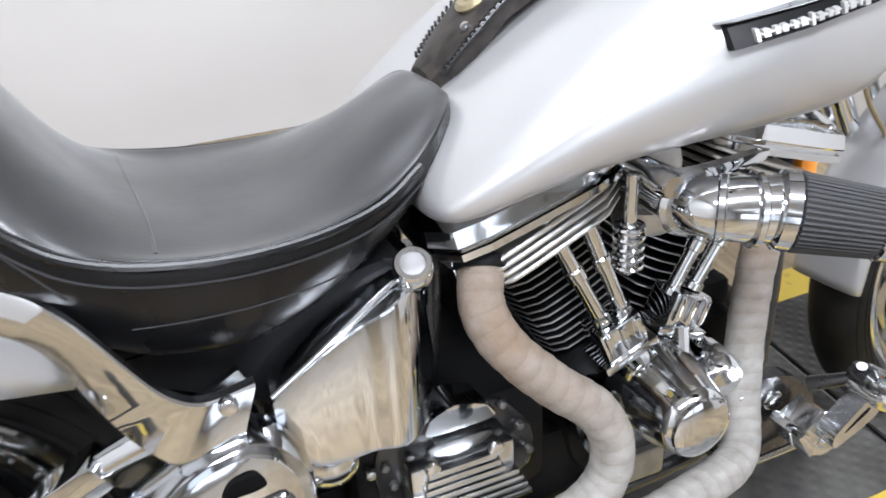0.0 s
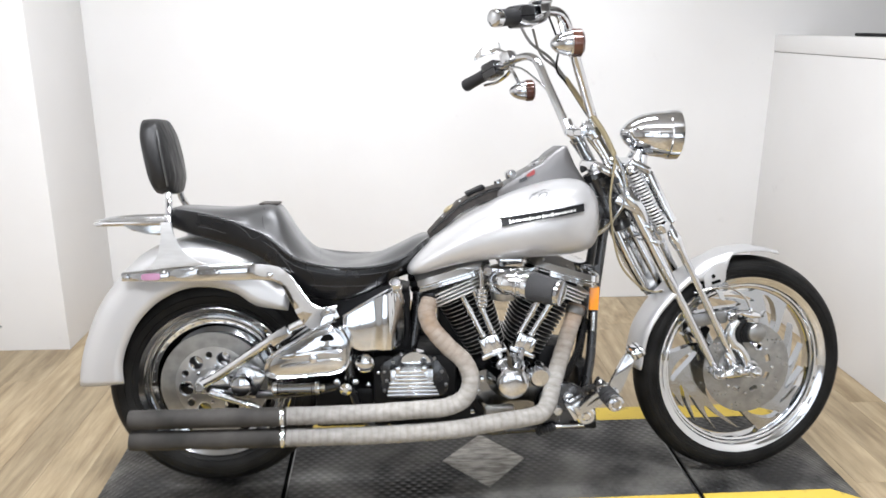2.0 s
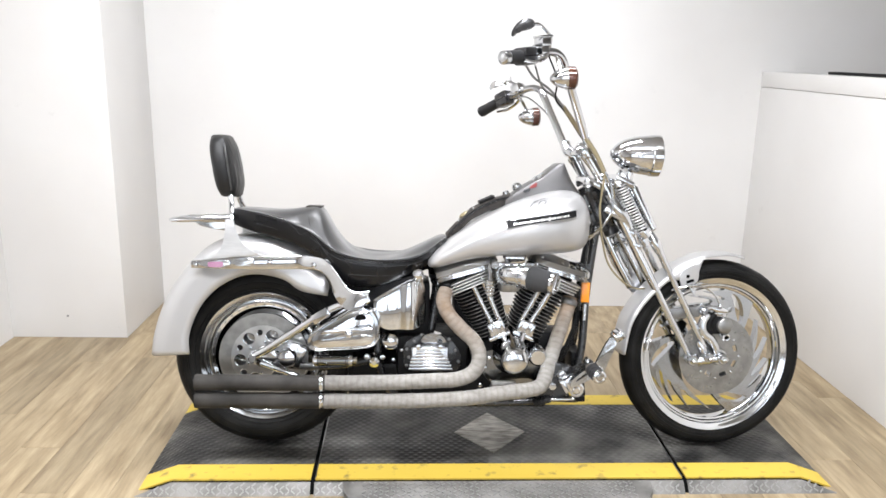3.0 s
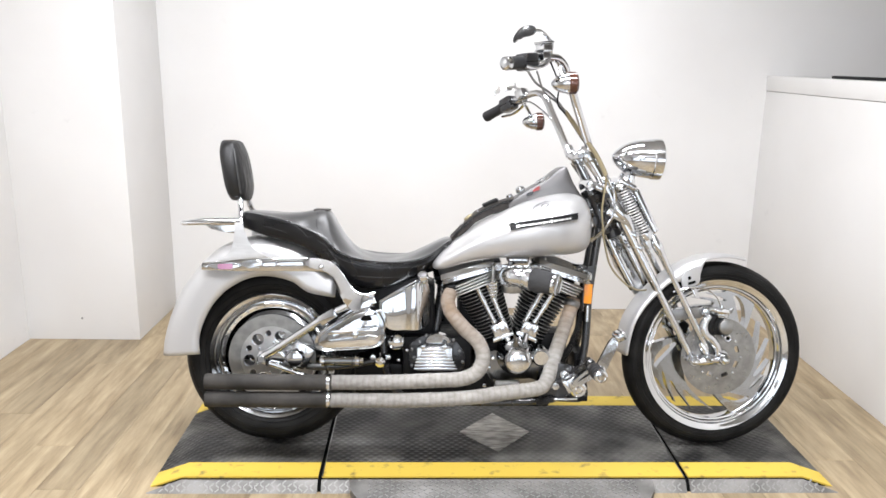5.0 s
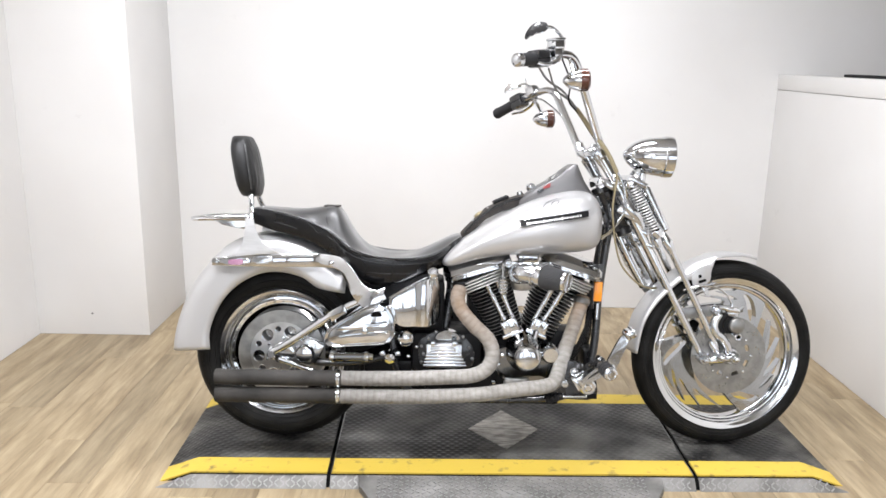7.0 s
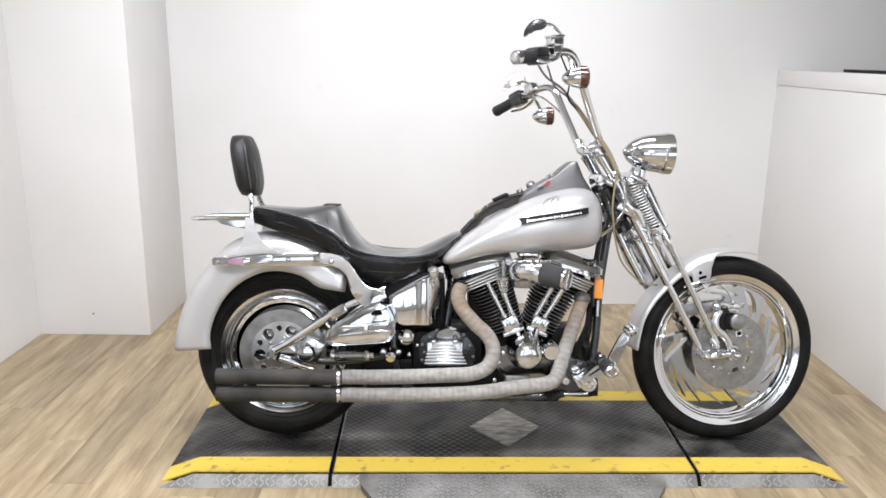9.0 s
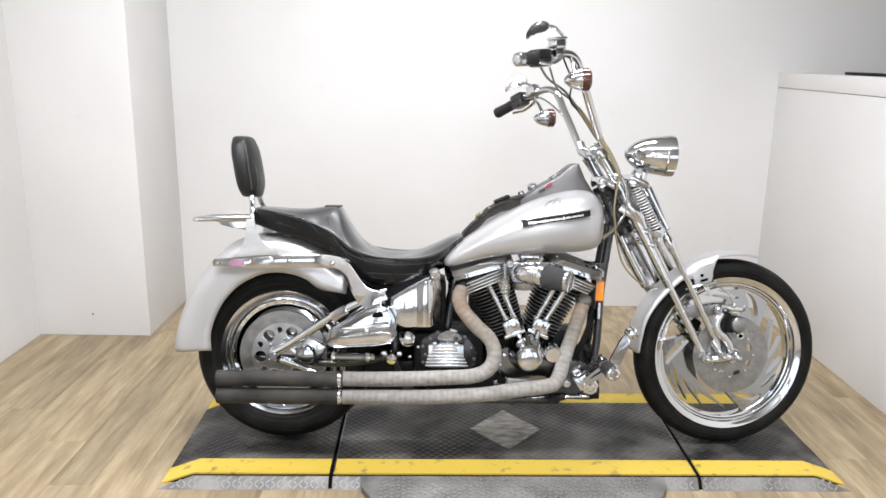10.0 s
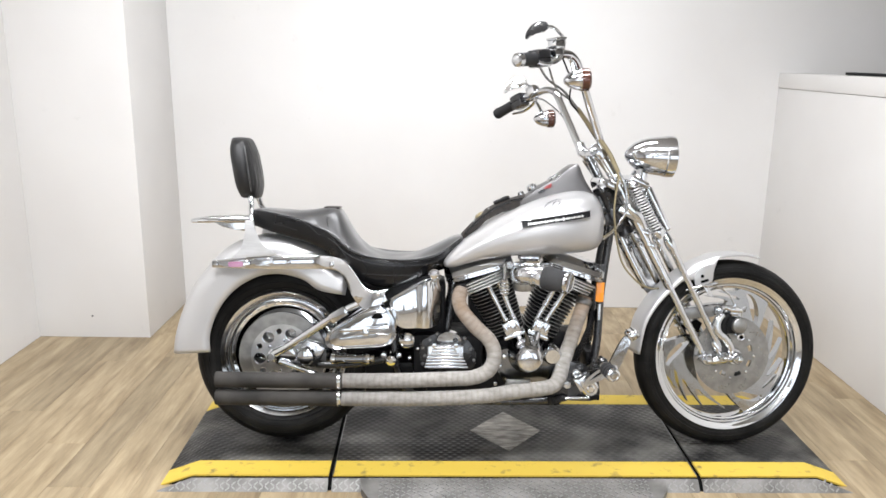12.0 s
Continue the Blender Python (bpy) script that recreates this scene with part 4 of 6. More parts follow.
for side in (-1, 1):
    line = curve([(0.70, side * 0.043, 0.785), (0.74, side * 0.05, 0.826), (0.80, side * 0.053, 0.876), (0.87, side * 0.052, 0.908), (0.92, side * 0.045, 0.92)], 9)
    for a, b in zip(line, line[1:]):
        rod(lace, a.lerp(b, 0.1) + Vector((0, -side * 0.004, 0.003)), a.lerp(b, 0.7) + Vector((0, side * 0.003, 0.004)), 0.0022, 6)
tagged(part("lacing", lace, LEATHER, strap), "black thong lacing along the strap's edge", kind="stuff")
part("concho", turned(fresh(), (0.758, -0.006, 0.852), (0.7525, -0.007, 0.8605), [(0.021, 0), (0.022, 0.4), (0.017, 0.8), (0.010, 0.75), (0.006, 1)], 24), BRASS_CABLE, strap, "dull brass concho on the strap")
part("bib_buckle", box(fresh(), (0.838, 0, 0.911), (0.062, 0.078, 0.012), 0.005, (0, -24, 0)), MATT_BLACK, strap)
for x, z in ((0.735, 0.829), (0.79, 0.876)):
    part("bib_stud", bolt(fresh(), (x, -0.034, z), 0.006, 0.006, (-0.4, -0.3, 0.8)), CHROME, strap)
bm = fresh()
rings = []
for x, low, top, w in ((0.895, 0.885, 0.903, 0.040), (0.93, 0.90, 0.932, 0.062), (0.98, 0.92, 0.966, 0.074), (1.04, 0.935, 0.999, 0.079), (1.072, 0.94, 1.029, 0.081), (1.103, 0.94, 1.050, 0.081), (1.116, 0.94, 1.048, 0.080), (1.142, 0.935, 0.990, 0.078), (1.172, 0.93, 0.945, 0.074)):
    h = top - low
    rings.append([Vector((x, y * w, low + h * s)) for y, s in ((-1.02, 0), (-1, 0.45), (-0.985, 0.90), (-0.96, 0.965), (-0.90, 1.0), (0, 1.0), (0.90, 1.0), (0.96, 0.965), (0.985, 0.90), (1, 0.45), (1.02, 0))])
loft(bm, rings)
dash = part("dash_console", bm, DASH_METAL, bike, "chromed dash console with speedometer", sharp=50)
m = along((1.066, 0, 0.988), (1.050, 0, 1.022))
part("speedometer_bezel", lathe(fresh(), [(0.05, 0.0), (0.053, 0.02), (0.05, 0.028), (0.044, 0.028), (0.044, 0.02)], m, 36, True), CHROME, dash)
part("speedometer_face", lathe(fresh(), [(0.045, 0.0), (0.045, 0.022)], m, 28), MATT_BLACK, dash)
part("ignition_switch", turned(fresh(), (0.955, 0, 0.95), (0.948, 0, 0.974), [(0.016, 0), (0.019, 0.3), (0.017, 0.8), (0.009, 1)]), CHROME, dash)
part("dash_knob", turned(fresh(), (0.915, 0, 0.925), (0.909, 0, 0.943), [(0.011, 0), (0.013, 0.4), (0.011, 1)]), CHROME, dash)
part("dash_decal", plate(fresh(), rounded([(0.990, 0.955), (0.990, 0.962), (1.016, 0.980), (1.016, 0.962)]), -0.0815, -0.0765, 0), RED_DECAL, dash, "red decal on the dash side")
part("dash_decal", plate(fresh(), rounded([(0.968, 0.938), (0.968, 0.948), (0.992, 0.958), (0.992, 0.946)]), -0.0800, -0.0745, 0), BLACK, dash, "dark decal on the dash side")
for side in (1,):
    part("filler_cap", turned(fresh(), (0.93, side * 0.125, 0.90), (0.918, side * 0.14, 0.935), [(0.034, 0), (0.036, 0.3), (0.032, 0.42), (0.02, 0.5)]), CHROME, tank, "chromed fuel filler cap")
# engine
CRANK = Vector((0.930, 0.0, 0.285))


def slab(bm, m, across, deep, z0, z1, power=4.0, n=28):
    """A rounded square slab between two heights of the pose m."""
    rings = []
    for z, k in ((z0, 0.985), (z0 + (z1 - z0) * 0.3, 1), (z0 + (z1 - z0) * 0.7, 1), (z1, 0.985)):
        ring = []
        for i in range(n):
            a = 2 * math.pi * (i + 0.5) / n
            c, d = math.cos(a), math.sin(a)
            q = (abs(c) ** power + abs(d) ** power) ** (-1 / power)
            ring.append(m @ Vector((c * q * across * k, d * q * deep * k, z)))
        rings.append(ring)
    return loft(bm, rings)


engine = part("crankcase", lathe(fresh(), [(0.05, -0.135), (0.11, -0.125), (0.135, -0.09), (0.14, 0.09), (0.12, 0.125)], Matrix.Translation((0.93, 0, 0.285)), 40), MATT_BLACK, bike, "black engine crankcase")
for title, tilt in (("rear_cylinder", -23.5), ("front_cylinder", 23.5)):
    m = Matrix.Translation(CRANK) @ Matrix.Rotation(radians(tilt), 4, "Y")
    bm = fresh()
    slab(bm, m, 0.05, 0.062, 0.10, 0.40, 3)
    cylinder = part(title, bm, MATT_BLACK, bike, "black finned air-cooled cylinder")
    for k in range(15):
        z = 0.146 + k * 0.0138
        w, deep = 0.062 + 0.026 * k / 14, 0.096 + 0.012 * k / 14
        part("fin", slab(fresh(), m, w, deep, z, z + 0.0044, 5), MATT_BLACK, cylinder)
        part("fin_edge", slab(fresh(), m, w + 0.0012, deep + 0.0012, z + 0.0010, z + 0.0034, 5), SATIN_EDGE, cylinder, "machined bright fin edge")
    part("head_core", slab(fresh(), m, 0.08, 0.12, 0.35, 0.40, 4), MATT_BLACK, cylinder)
    aside = m @ Matrix.Translation((-0.012 if tilt < 0 else 0.002, 0, 0))
    for z0, w in ((0.349, 0.106), (0.360, 0.110), (0.371, 0.114), (0.382, 0.118)):
        part("head_fin", slab(fresh(), aside, w if tilt < 0 else w - 0.010, 0.174, z0, z0 + 0.0062, 6), SATIN_EDGE, cylinder, "bright cylinder head fin")
    box_bm = fresh()
    rings = []
    lift = -7 * math.copysign(1, tilt)
    wide, shift = (0.130, -0.016) if tilt < 0 else (0.119, 0.002)
    mm = m @ Matrix.Translation((0, 0, 0.398)) @ Matrix.Rotation(radians(lift), 4, "Y")
    for z, kx, ky in ((0.0, 0.98, 0.94), (0.001, 1.0, 0.965), (0.009, 1.0, 0.965), (0.010, 0.965, 0.92), (0.014, 0.965, 0.92), (0.015, 1.0, 0.958), (0.017, 1.01, 0.965), (0.033, 0.985, 0.935), (0.037, 0.955, 0.895), (0.052, 0.84, 0.73), (0.054, 0.81, 0.69)):
        ring = []
        for i in range(32):
            a = 2 * math.pi * (i + 0.5) / 32
            c, d = math.cos(a), math.sin(a)
            q = (abs(c) ** 6 + abs(d) ** 6) ** (-1 / 6)
            ring.append(mm @ Vector((c * q * wide * kx + shift, d * q * 0.190 * ky, z * 1.1)))
        rings.append(ring)
    loft(box_bm, rings)
    rocker = part("rocker_box", box_bm, CHROME, bike, "chromed rocker box", sharp=28)
    for dx in (-0.075, 0.0, 0.075):
        part("rocker_bolt", bolt(fresh(), mm @ Vector((dx, -0.160, 0.036)), 0.007, 0.01, mm.to_3x3() @ Vector((0, 0, 1))), CHROME, rocker)
# push rod tubes and lifter blocks
for a, b in (((0.764, 0.640), (0.850, 0.468)), ((0.808, 0.650), (0.880, 0.474)), ((1.036, 0.608), (0.964, 0.468)), ((1.080, 0.606), (1.000, 0.466))):
    y = -0.150 if a[0] < 0.93 else -0.134
    pa, pb = (a[0], y - 0.002, a[1]), (b[0], y, b[1] + 0.006)
    part("pushrod_tube", turned(fresh(), pb, pa, [(0.013, 0), (0.013, 0.06), (0.0095, 0.07), (0.0095, 0.42), (0.0125, 0.43), (0.0125, 0.52), (0.0105, 0.53), (0.0105, 0.96), (0.013, 1)], 16), CHROME, engine, "chromed push rod tube")
for (x, z), tilt in (((0.871, 0.453), -22), ((0.981, 0.451), 22)):
    bm = fresh()
    y = -0.147 if x < 0.93 else -0.131
    box(bm, (x, y, z), (0.062, 0.05, 0.05), 0.006, (0, tilt, 0))
    m = Matrix.Translation((x, y, z)) @ Matrix.Rotation(radians(tilt), 4, "Y")
    for dx in (-0.022, 0, 0.022):
        box(bm, m @ Vector((dx, -0.026, 0.004)), (0.009, 0.008, 0.036), 0.002, (0, tilt, 0))
    box(bm, m @ Vector((0, 0, -0.03)), (0.082, 0.056, 0.014), 0.004, (0, tilt, 0))
    part("lifter_block", bm, CHROME, engine, "chromed lifter block")
# cam cover with its cone
bm = fresh()
plate(bm, rounded([(0.80, 0.36), (0.86, 0.375), (0.93, 0.36), (0.99, 0.375), (1.03, 0.36), (1.035, 0.30), (1.0, 0.235), (0.93, 0.215), (0.86, 0.235), (0.815, 0.30)]), -0.165, -0.12, 0.008)
cam_cover = part("cam_cover", bm, DARK_CHROME, bike, "dark chromed cam cover")
part("cone", lathe(fresh(), [(0.074, -0.150), (0.063, -0.19), (0.0495, -0.240), (0.048, -0.247), (0.042, -0.253), (0.02, -0.255)], Matrix.Translation((0.928, 0, 0.354)), 40), CHROME, cam_cover, "chromed cone cover")
part("cone_cap", lathe(fresh(), [(0.0425, -0.2535), (0.0415, -0.258), (0.035, -0.2610), (0.020, -0.2635), (0.006, -0.264)], Matrix.Translation((0.928, 0, 0.354)), 36), CHROME, cam_cover)
for x, z in ((0.890, 0.452), (0.968, 0.450)):
    part("cam_rib", tube(fresh(), [(x, -0.155, z - 0.02), ((x + 0.934) / 2, -0.185, 0.385), (0.934 + (x - 0.934) * 0.3, -0.21, 0.36)], 0.012, 10), CHROME, cam_cover)
part("oil_filter", turned(fresh(), (1.02, -0.12, 0.36), (1.02, -0.195, 0.352), [(0.03, 0), (0.034, 0.1), (0.034, 0.85), (0.026, 1)]), CHROME, engine)
part("oil_pump", box(fresh(), (0.90, -0.15, 0.235), (0.09, 0.05, 0.05), 0.008), STEEL, engine)
part("sump", box(fresh(), (0.86, 0, 0.175), (0.42, 0.2, 0.07), 0.015), MATT_BLACK, engine)
for x, z in ((0.83, 0.31), (0.815, 0.245), (0.845, 0.345)):
    part("case_bolt", bolt(fresh(), (x, -0.166, z), 0.009, 0.012), CHROME, engine)

part("primary_cover", plate(fresh(), rounded([(0.50, 0.28), (0.52, 0.44), (0.64, 0.475), (0.86, 0.46), (1.04, 0.42), (1.08, 0.30), (1.02, 0.18), (0.80, 0.165), (0.56, 0.18)]), 0.135, 0.205, 0.018), BLACK, bike, "black primary drive cover")
# black filler shapes added to block views through the dark gaps behind the engine
part("far_gap_plate", plate(fresh(), rounded([(0.12, 0.30), (0.16, 0.40), (0.50, 0.44), (0.56, 0.40), (0.56, 0.19), (0.30, 0.20)]), 0.15, 0.165, 0.004), MATT_BLACK, bike, "black filler plate closing the gap on the far side")
part("low_gap_block", box(fresh(), (0.45, 0.02, 0.24), (0.24, 0.24, 0.13), 0.02), MATT_BLACK, bike, "black filler block below the swingarm pivot")
part("inner_gap_block", box(fresh(), (0.80, 0.03, 0.47), (0.16, 0.14, 0.20), 0.02), MATT_BLACK, bike, "black filler block behind the gearbox")
part("belly_filler", box(fresh(), (0.74, 0.0, 0.235), (0.36, 0.24, 0.12), 0.02), MATT_BLACK, bike)

# intake and air cleaner
cleaner = part("air_cleaner", turned(fresh(), (0.966, -0.290, 0.661), (1.040, -0.342, 0.649), [(0.036, 0), (0.0430, 0.05), (0.0370, 0.95), (0.032, 1)], 40), FILTER, bike, "cone air cleaner with dark pleated filter and chrome ends")
ax = along((0.966, -0.290, 0.661), (1.040, -0.342, 0.649))
pleat = part("filter_pleat", tube(fresh(), [(0.0437, 0.004, 0), (0.0375, 0.088, 0)], 0.0021, 6), FILTER, cleaner)
pleat.matrix_basis = ax
for k in range(1, 44):
    again(pleat, "filter_pleat", cleaner, ax @ Matrix.Rotation(2 * math.pi * k / 44, 4, "Y"))
part("filter_end", turned(fresh(), (1.038, -0.3405, 0.6495), (1.052, -0.350, 0.647), [(0.037, 0), (0.0412, 0.2), (0.0412, 0.75), (0.037, 1), (0.030, 0.9), (0.006, 0.86)], 40), CHROME, cleaner)
part("filter_collar", turned(fresh(), (0.950, -0.279, 0.6635), (0.970, -0.293, 0.6605), [(0.040, 0), (0.0455, 0.2), (0.0455, 0.8), (0.041, 1)], 40), CHROME, cleaner)
part("intake_elbow", tube(fresh(), curve([(0.885, -0.12, 0.662), (0.882, -0.20, 0.664), (0.886, -0.235, 0.666), (0.905, -0.258, 0.666), (0.953, -0.281, 0.663)], 6), lambda s: 0.029 + 0.010 * s, 24), CHROME, cleaner, "chromed intake elbow")
part("intake_ring", lathe(fresh(), [(0.030, -0.225), (0.038, -0.227), (0.042, -0.22), (0.038, -0.212), (0.03, -0.21)], Matrix.Translation((0.884, 0, 0.664)), 28, True), POLISHED, cleaner)
for a, b, r in (((0.896, -0.250, 0.666), (0.904, -0.257, 0.666), 0.0365), ((0.926, -0.2685, 0.6645), (0.935, -0.273, 0.6637), 0.0415)):
    part("elbow_clamp", turned(fresh(), a, b, [(r, 0), (r + 0.0025, 0.2), (r + 0.0025, 0.8), (r, 1)], 28), POLISHED, cleaner)
part("carburettor", box(fresh(), (0.92, -0.10, 0.640), (0.085, 0.1, 0.09), 0.02), STEEL, bike, "grey carburettor body")
part("float_bowl", turned(fresh(), (0.915, -0.135, 0.585), (0.915, -0.135, 0.615), [(0.034, 0), (0.04, 0.3), (0.04, 1)]), STEEL, bike)
bm = fresh()
plate(bm, rounded([(0.832, 0.690), (0.84, 0.708), (0.90, 0.702), (0.995, 0.708), (0.995, 0.696), (0.91, 0.684), (0.875, 0.672), (0.86, 0.680)]), -0.222, -0.208, 0.003)
part("air_cleaner_bracket", bm, CHROME, cleaner)
part("breather_bolt", turned(fresh(), (0.840, -0.245, 0.700), (0.840, -0.14, 0.705), [(0.013, 0), (0.016, 0.1), (0.016, 0.3), (0.011, 0.4), (0.011, 1)]), CHROME, cleaner)
cleaner.matrix_basis = Matrix.Translation((0.994, -0.328, 0.652)) @ Matrix.Scale(0.92, 4) @ Matrix.Translation((-0.996, 0.313, -0.656))
bm = fresh()
rod(bm, (0.838, -0.215, 0.695), (0.839, -0.212, 0.63), 0.007)
rod(bm, (0.839, -0.212, 0.636), (0.840, -0.210, 0.576), 0.0125)
for k in range(5):
    lathe(bm, [(0.010, 0), (0.0175, 0.0004), (0.0185, 0.003), (0.0175, 0.0056), (0.010, 0.006)], Matrix.Translation((0.839, -0.211, 0.628 - k * 0.0115)) @ Matrix.Rotation(radians(90), 4, "X"), 24, True)
part("breather_filter", bm, CHROME, bike, "small finned chrome breather")
part("horn_cover", box(fresh(), (0.935, -0.12, 0.703), (0.075, 0.06, 0.034), 0.01), CHROME, bike, "chromed coil cover under the tank")
for x in (0.90, 0.97):
    part("tank_mount", rod(fresh(), (x, -0.12, 0.70), (x, -0.11, 0.745), 0.007), CHROME, bike)

# exhaust


def wrapped(points, r, pitch=0.021):
    """A pipe in spirally overlapping wrap."""
    line = curve(points, 14)
    far = [0.0]
    for a, b in zip(line, line[1:]):
        far.append(far[-1] + (b - a).length)
    steps = max(int(far[-1] / 0.0030), 8)
    pts = []
    for k in range(steps + 1):
        d = far[-1] * k / steps
        n = max(i for i, f in enumerate(far) if f <= d + 1e-9)
        n = min(n, len(line) - 2)
        pts.append(line[n].lerp(line[n + 1], (d - far[n]) / max(far[n + 1] - far[n], 1e-9)))
    fr = frames_along(pts)
    rings, wound = [], []
    for k, (p, a, b) in enumerate(fr):
        d = far[-1] * k / steps
        ring = []
        for i in range(20):
            u = 2 * math.pi * i / 20
            saw = ((d + 0.006 * math.sin(u)) / pitch + 0.3 * noise.noise(p * 9)) % 1.0
            rr = r - 0.0005 + 0.0010 * saw + 0.0010 * noise.noise(p * 60 + Vector((u, 0, 0)))
            ring.append(p + (a * math.cos(u) + b * math.sin(u)) * rr)
            wound.append(saw)
        rings.append(ring)
    bm = loft(fresh(), rings)
    layer = bm.verts.layers.float.new("wind")
    for v, saw in zip(bm.verts, wound):
        v[layer] = saw
    return bm


REAR_PIPE = [(0.688, -0.150, 0.588), (0.677, -0.175, 0.556), (0.690, -0.200, 0.518), (0.733, -0.222, 0.468), (0.786, -0.240, 0.420), (0.803, -0.250, 0.368), (0.786, -0.255, 0.319), (0.735, -0.257, 0.291), (0.65, -0.258, 0.284), (0.45, -0.260, 0.276), (0.26, -0.262, 0.275)]
FRONT_PIPE = [(1.148, -0.100, 0.558), (1.138, -0.110, 0.525), (1.110, -0.130, 0.449), (1.082, -0.156, 0.378), (1.057, -0.186, 0.315), (1.044, -0.206, 0.282), (1.022, -0.230, 0.258), (0.98, -0.246, 0.249), (0.92, -0.254, 0.244), (0.855, -0.26, 0.237), (0.755, -0.262, 0.223), (0.55, -0.264, 0.213), (0.26, -0.265, 0.211)]
for line, low in ((REAR_PIPE, 0.275), (FRONT_PIPE, 0.212)):
    pipe = part("exhaust_pipe", wrapped(line, 0.0262), WRAP, bike, "exhaust pipe in pale fibreglass wrap, browned near the port")
    part("port_ring", turned(fresh(), line[0], Vector(line[0]) * 1.35 - Vector(line[1]) * 0.35, [(0.031, 0), (0.033, 0.3), (0.033, 0.8), (0.028, 1)]), MATT_BLACK, pipe)
    part("port_stub", tube(fresh(), curve([line[0], (line[0][0] + (0.015 if low > 0.25 else 0.0), line[0][1] + 0.03, line[0][2] + 0.012), (line[0][0] + (0.045 if low > 0.25 else -0.03), line[0][1] + 0.08, line[0][2] + 0.016)], 5), 0.026, 16), SOOT, pipe)
    part("muffler", turned(fresh(), (0.268, -0.263, low - 0.001), (-0.178, -0.268, low + 0.001), [(0.026, 0), (0.028, 0.01), (0.028, 0.985), (0.027, 1), (0.022, 1.0), (0.022, 0.9)], 28), SOOT, pipe, "matt dark straight muffler")
    part("pipe_clamp", turned(fresh(), (0.262, -0.263, low), (0.248, -0.263, low), [(0.028, 0), (0.0305, 0.15), (0.0305, 0.85), (0.028, 1)], 28), CHROME, pipe)
    part("clamp_screw", rod(fresh(), (0.255, -0.290, low - 0.012), (0.255, -0.290, low + 0.014), 0.004), CHROME, pipe)
part("pipe_collar", turned(fresh(), (1.146, -0.104, 0.551), (1.139, -0.110, 0.530), [(0.028, 0), (0.0305, 0.2), (0.0305, 0.8), (0.028, 1)], 24), SATIN, bike)

# oil tank, gearbox, belt side
bm = fresh()
rings = []
TANK_SIDE = rounded([(0.430, 0.560), (0.492, 0.596), (0.560, 0.630), (0.592, 0.632), (0.612, 0.585), (0.617, 0.50), (0.604, 0.464), (0.575, 0.458), (0.532, 0.459), (0.477, 0.456), (0.446, 0.475), (0.432, 0.515)], 3)


def oil_y(x):
    if x < 0.528:
        return -0.2345
    s = min((x - 0.528) / 0.085, 1.0)
    return -0.2345 - 0.010 * math.sin(math.pi * min(s * 1.2, 1)) + 0.058 * s**2.6


def along_tank(x):
    """The top and low edges of the tank's side at x."""
    cuts = []
    for (xa, za), (xb, zb) in zip(TANK_SIDE, TANK_SIDE[1:] + TANK_SIDE[:1]):
        if min(xa, xb) <= x <= max(xa, xb) and abs(xa - xb) > 1e-6:
            cuts.append(za + (zb - za) * (x - xa) / (xb - xa))
    return max(cuts), min(cuts)


XS = [min(x for x, z in TANK_SIDE) + 0.0015 + (max(x for x, z in TANK_SIDE) - min(x for x, z in TANK_SIDE) - 0.003) * k / 22 for k in range(23)]
for x in XS:
    top, low = along_tank(x)
    r = min(0.005, (top - low) * 0.3)
    y = oil_y(x)
    face = [(y + 0.11, top), (y + r, top), (y + r * 0.4, top - r * 0.25), (y + 0.001, top - r), (y - 0.002, top * 0.5 + low * 0.5), (y + 0.001, low + r), (y + r * 0.4, low + r * 0.25), (y + r, low), (y + 0.11, low)]
    rings.append([Vector((x, yy, zz)) for yy, zz in face])
loft(bm, rings)
oil_tank = part("oil_tank", bm, WAVY_CHROME, bike, "chromed horseshoe oil tank", sharp=40)
part("oil_tank_rim", tube(fresh(), curve([(0.432, -0.236, 0.562), (0.492, -0.230, 0.598), (0.560, -0.212, 0.632), (0.588, -0.2, 0.634)], 5), 0.0028, 8), POLISHED, oil_tank)
oil_cap = part("oil_filler", turned(fresh(), (0.600, -0.175, 0.588), (0.584, -0.226, 0.660), [(0.0135, 0), (0.0135, 0.62), (0.0185, 0.66), (0.0195, 0.72), (0.0195, 0.95), (0.0175, 0.99), (0.0135, 0.99), (0.0125, 0.965), (0.002, 0.965)], 28), CHROME, oil_tank, "chromed oil filler cap")
part("cap_face", turned(fresh(), (0.600, -0.175, 0.588), (0.584, -0.226, 0.660), [(0.0128, 0.96), (0.0128, 0.978), (0.0118, 0.984), (0.001, 0.984)], 28), DASH_METAL, oil_cap, "dull worn face of the filler cap")
part("gearbox", box(fresh(), (0.64, -0.03, 0.34), (0.26, 0.26, 0.17), 0.03), MATT_BLACK, bike, "black gearbox case")
bm = fresh()
rings = []
for y, k in ((-0.13, 1.0), (-0.162, 1.0), (-0.172, 0.93)):
    o = rounded([(0.592, 0.398), (0.603, 0.424), (0.637, 0.438), (0.681, 0.424), (0.697, 0.398)], 3)
    rings.append([Vector((0.645 + (x - 0.645) * k, y, 0.412 + (z - 0.412) * k)) for x, z in o])
loft(bm, rings)
gear_top = part("gearbox_top_cover", bm, CHROME, bike, "chromed gearbox cover")
side_cover = part("gearbox_end_cover", box(fresh(), (0.63, -0.185, 0.348), (0.13, 0.05, 0.088), 0.006), POLISHED, bike, "ribbed polished gearbox end cover")
for k in range(7):
    z = 0.386 - k * 0.0118
    w = 0.042 + 0.004 * k + (0.012 if k > 2 else 0)
    part("cover_rib", box(fresh(), (0.625 + 0.0015 * k, -0.205, z), (w * 2, 0.03, 0.0085), 0.002), POLISHED, side_cover)
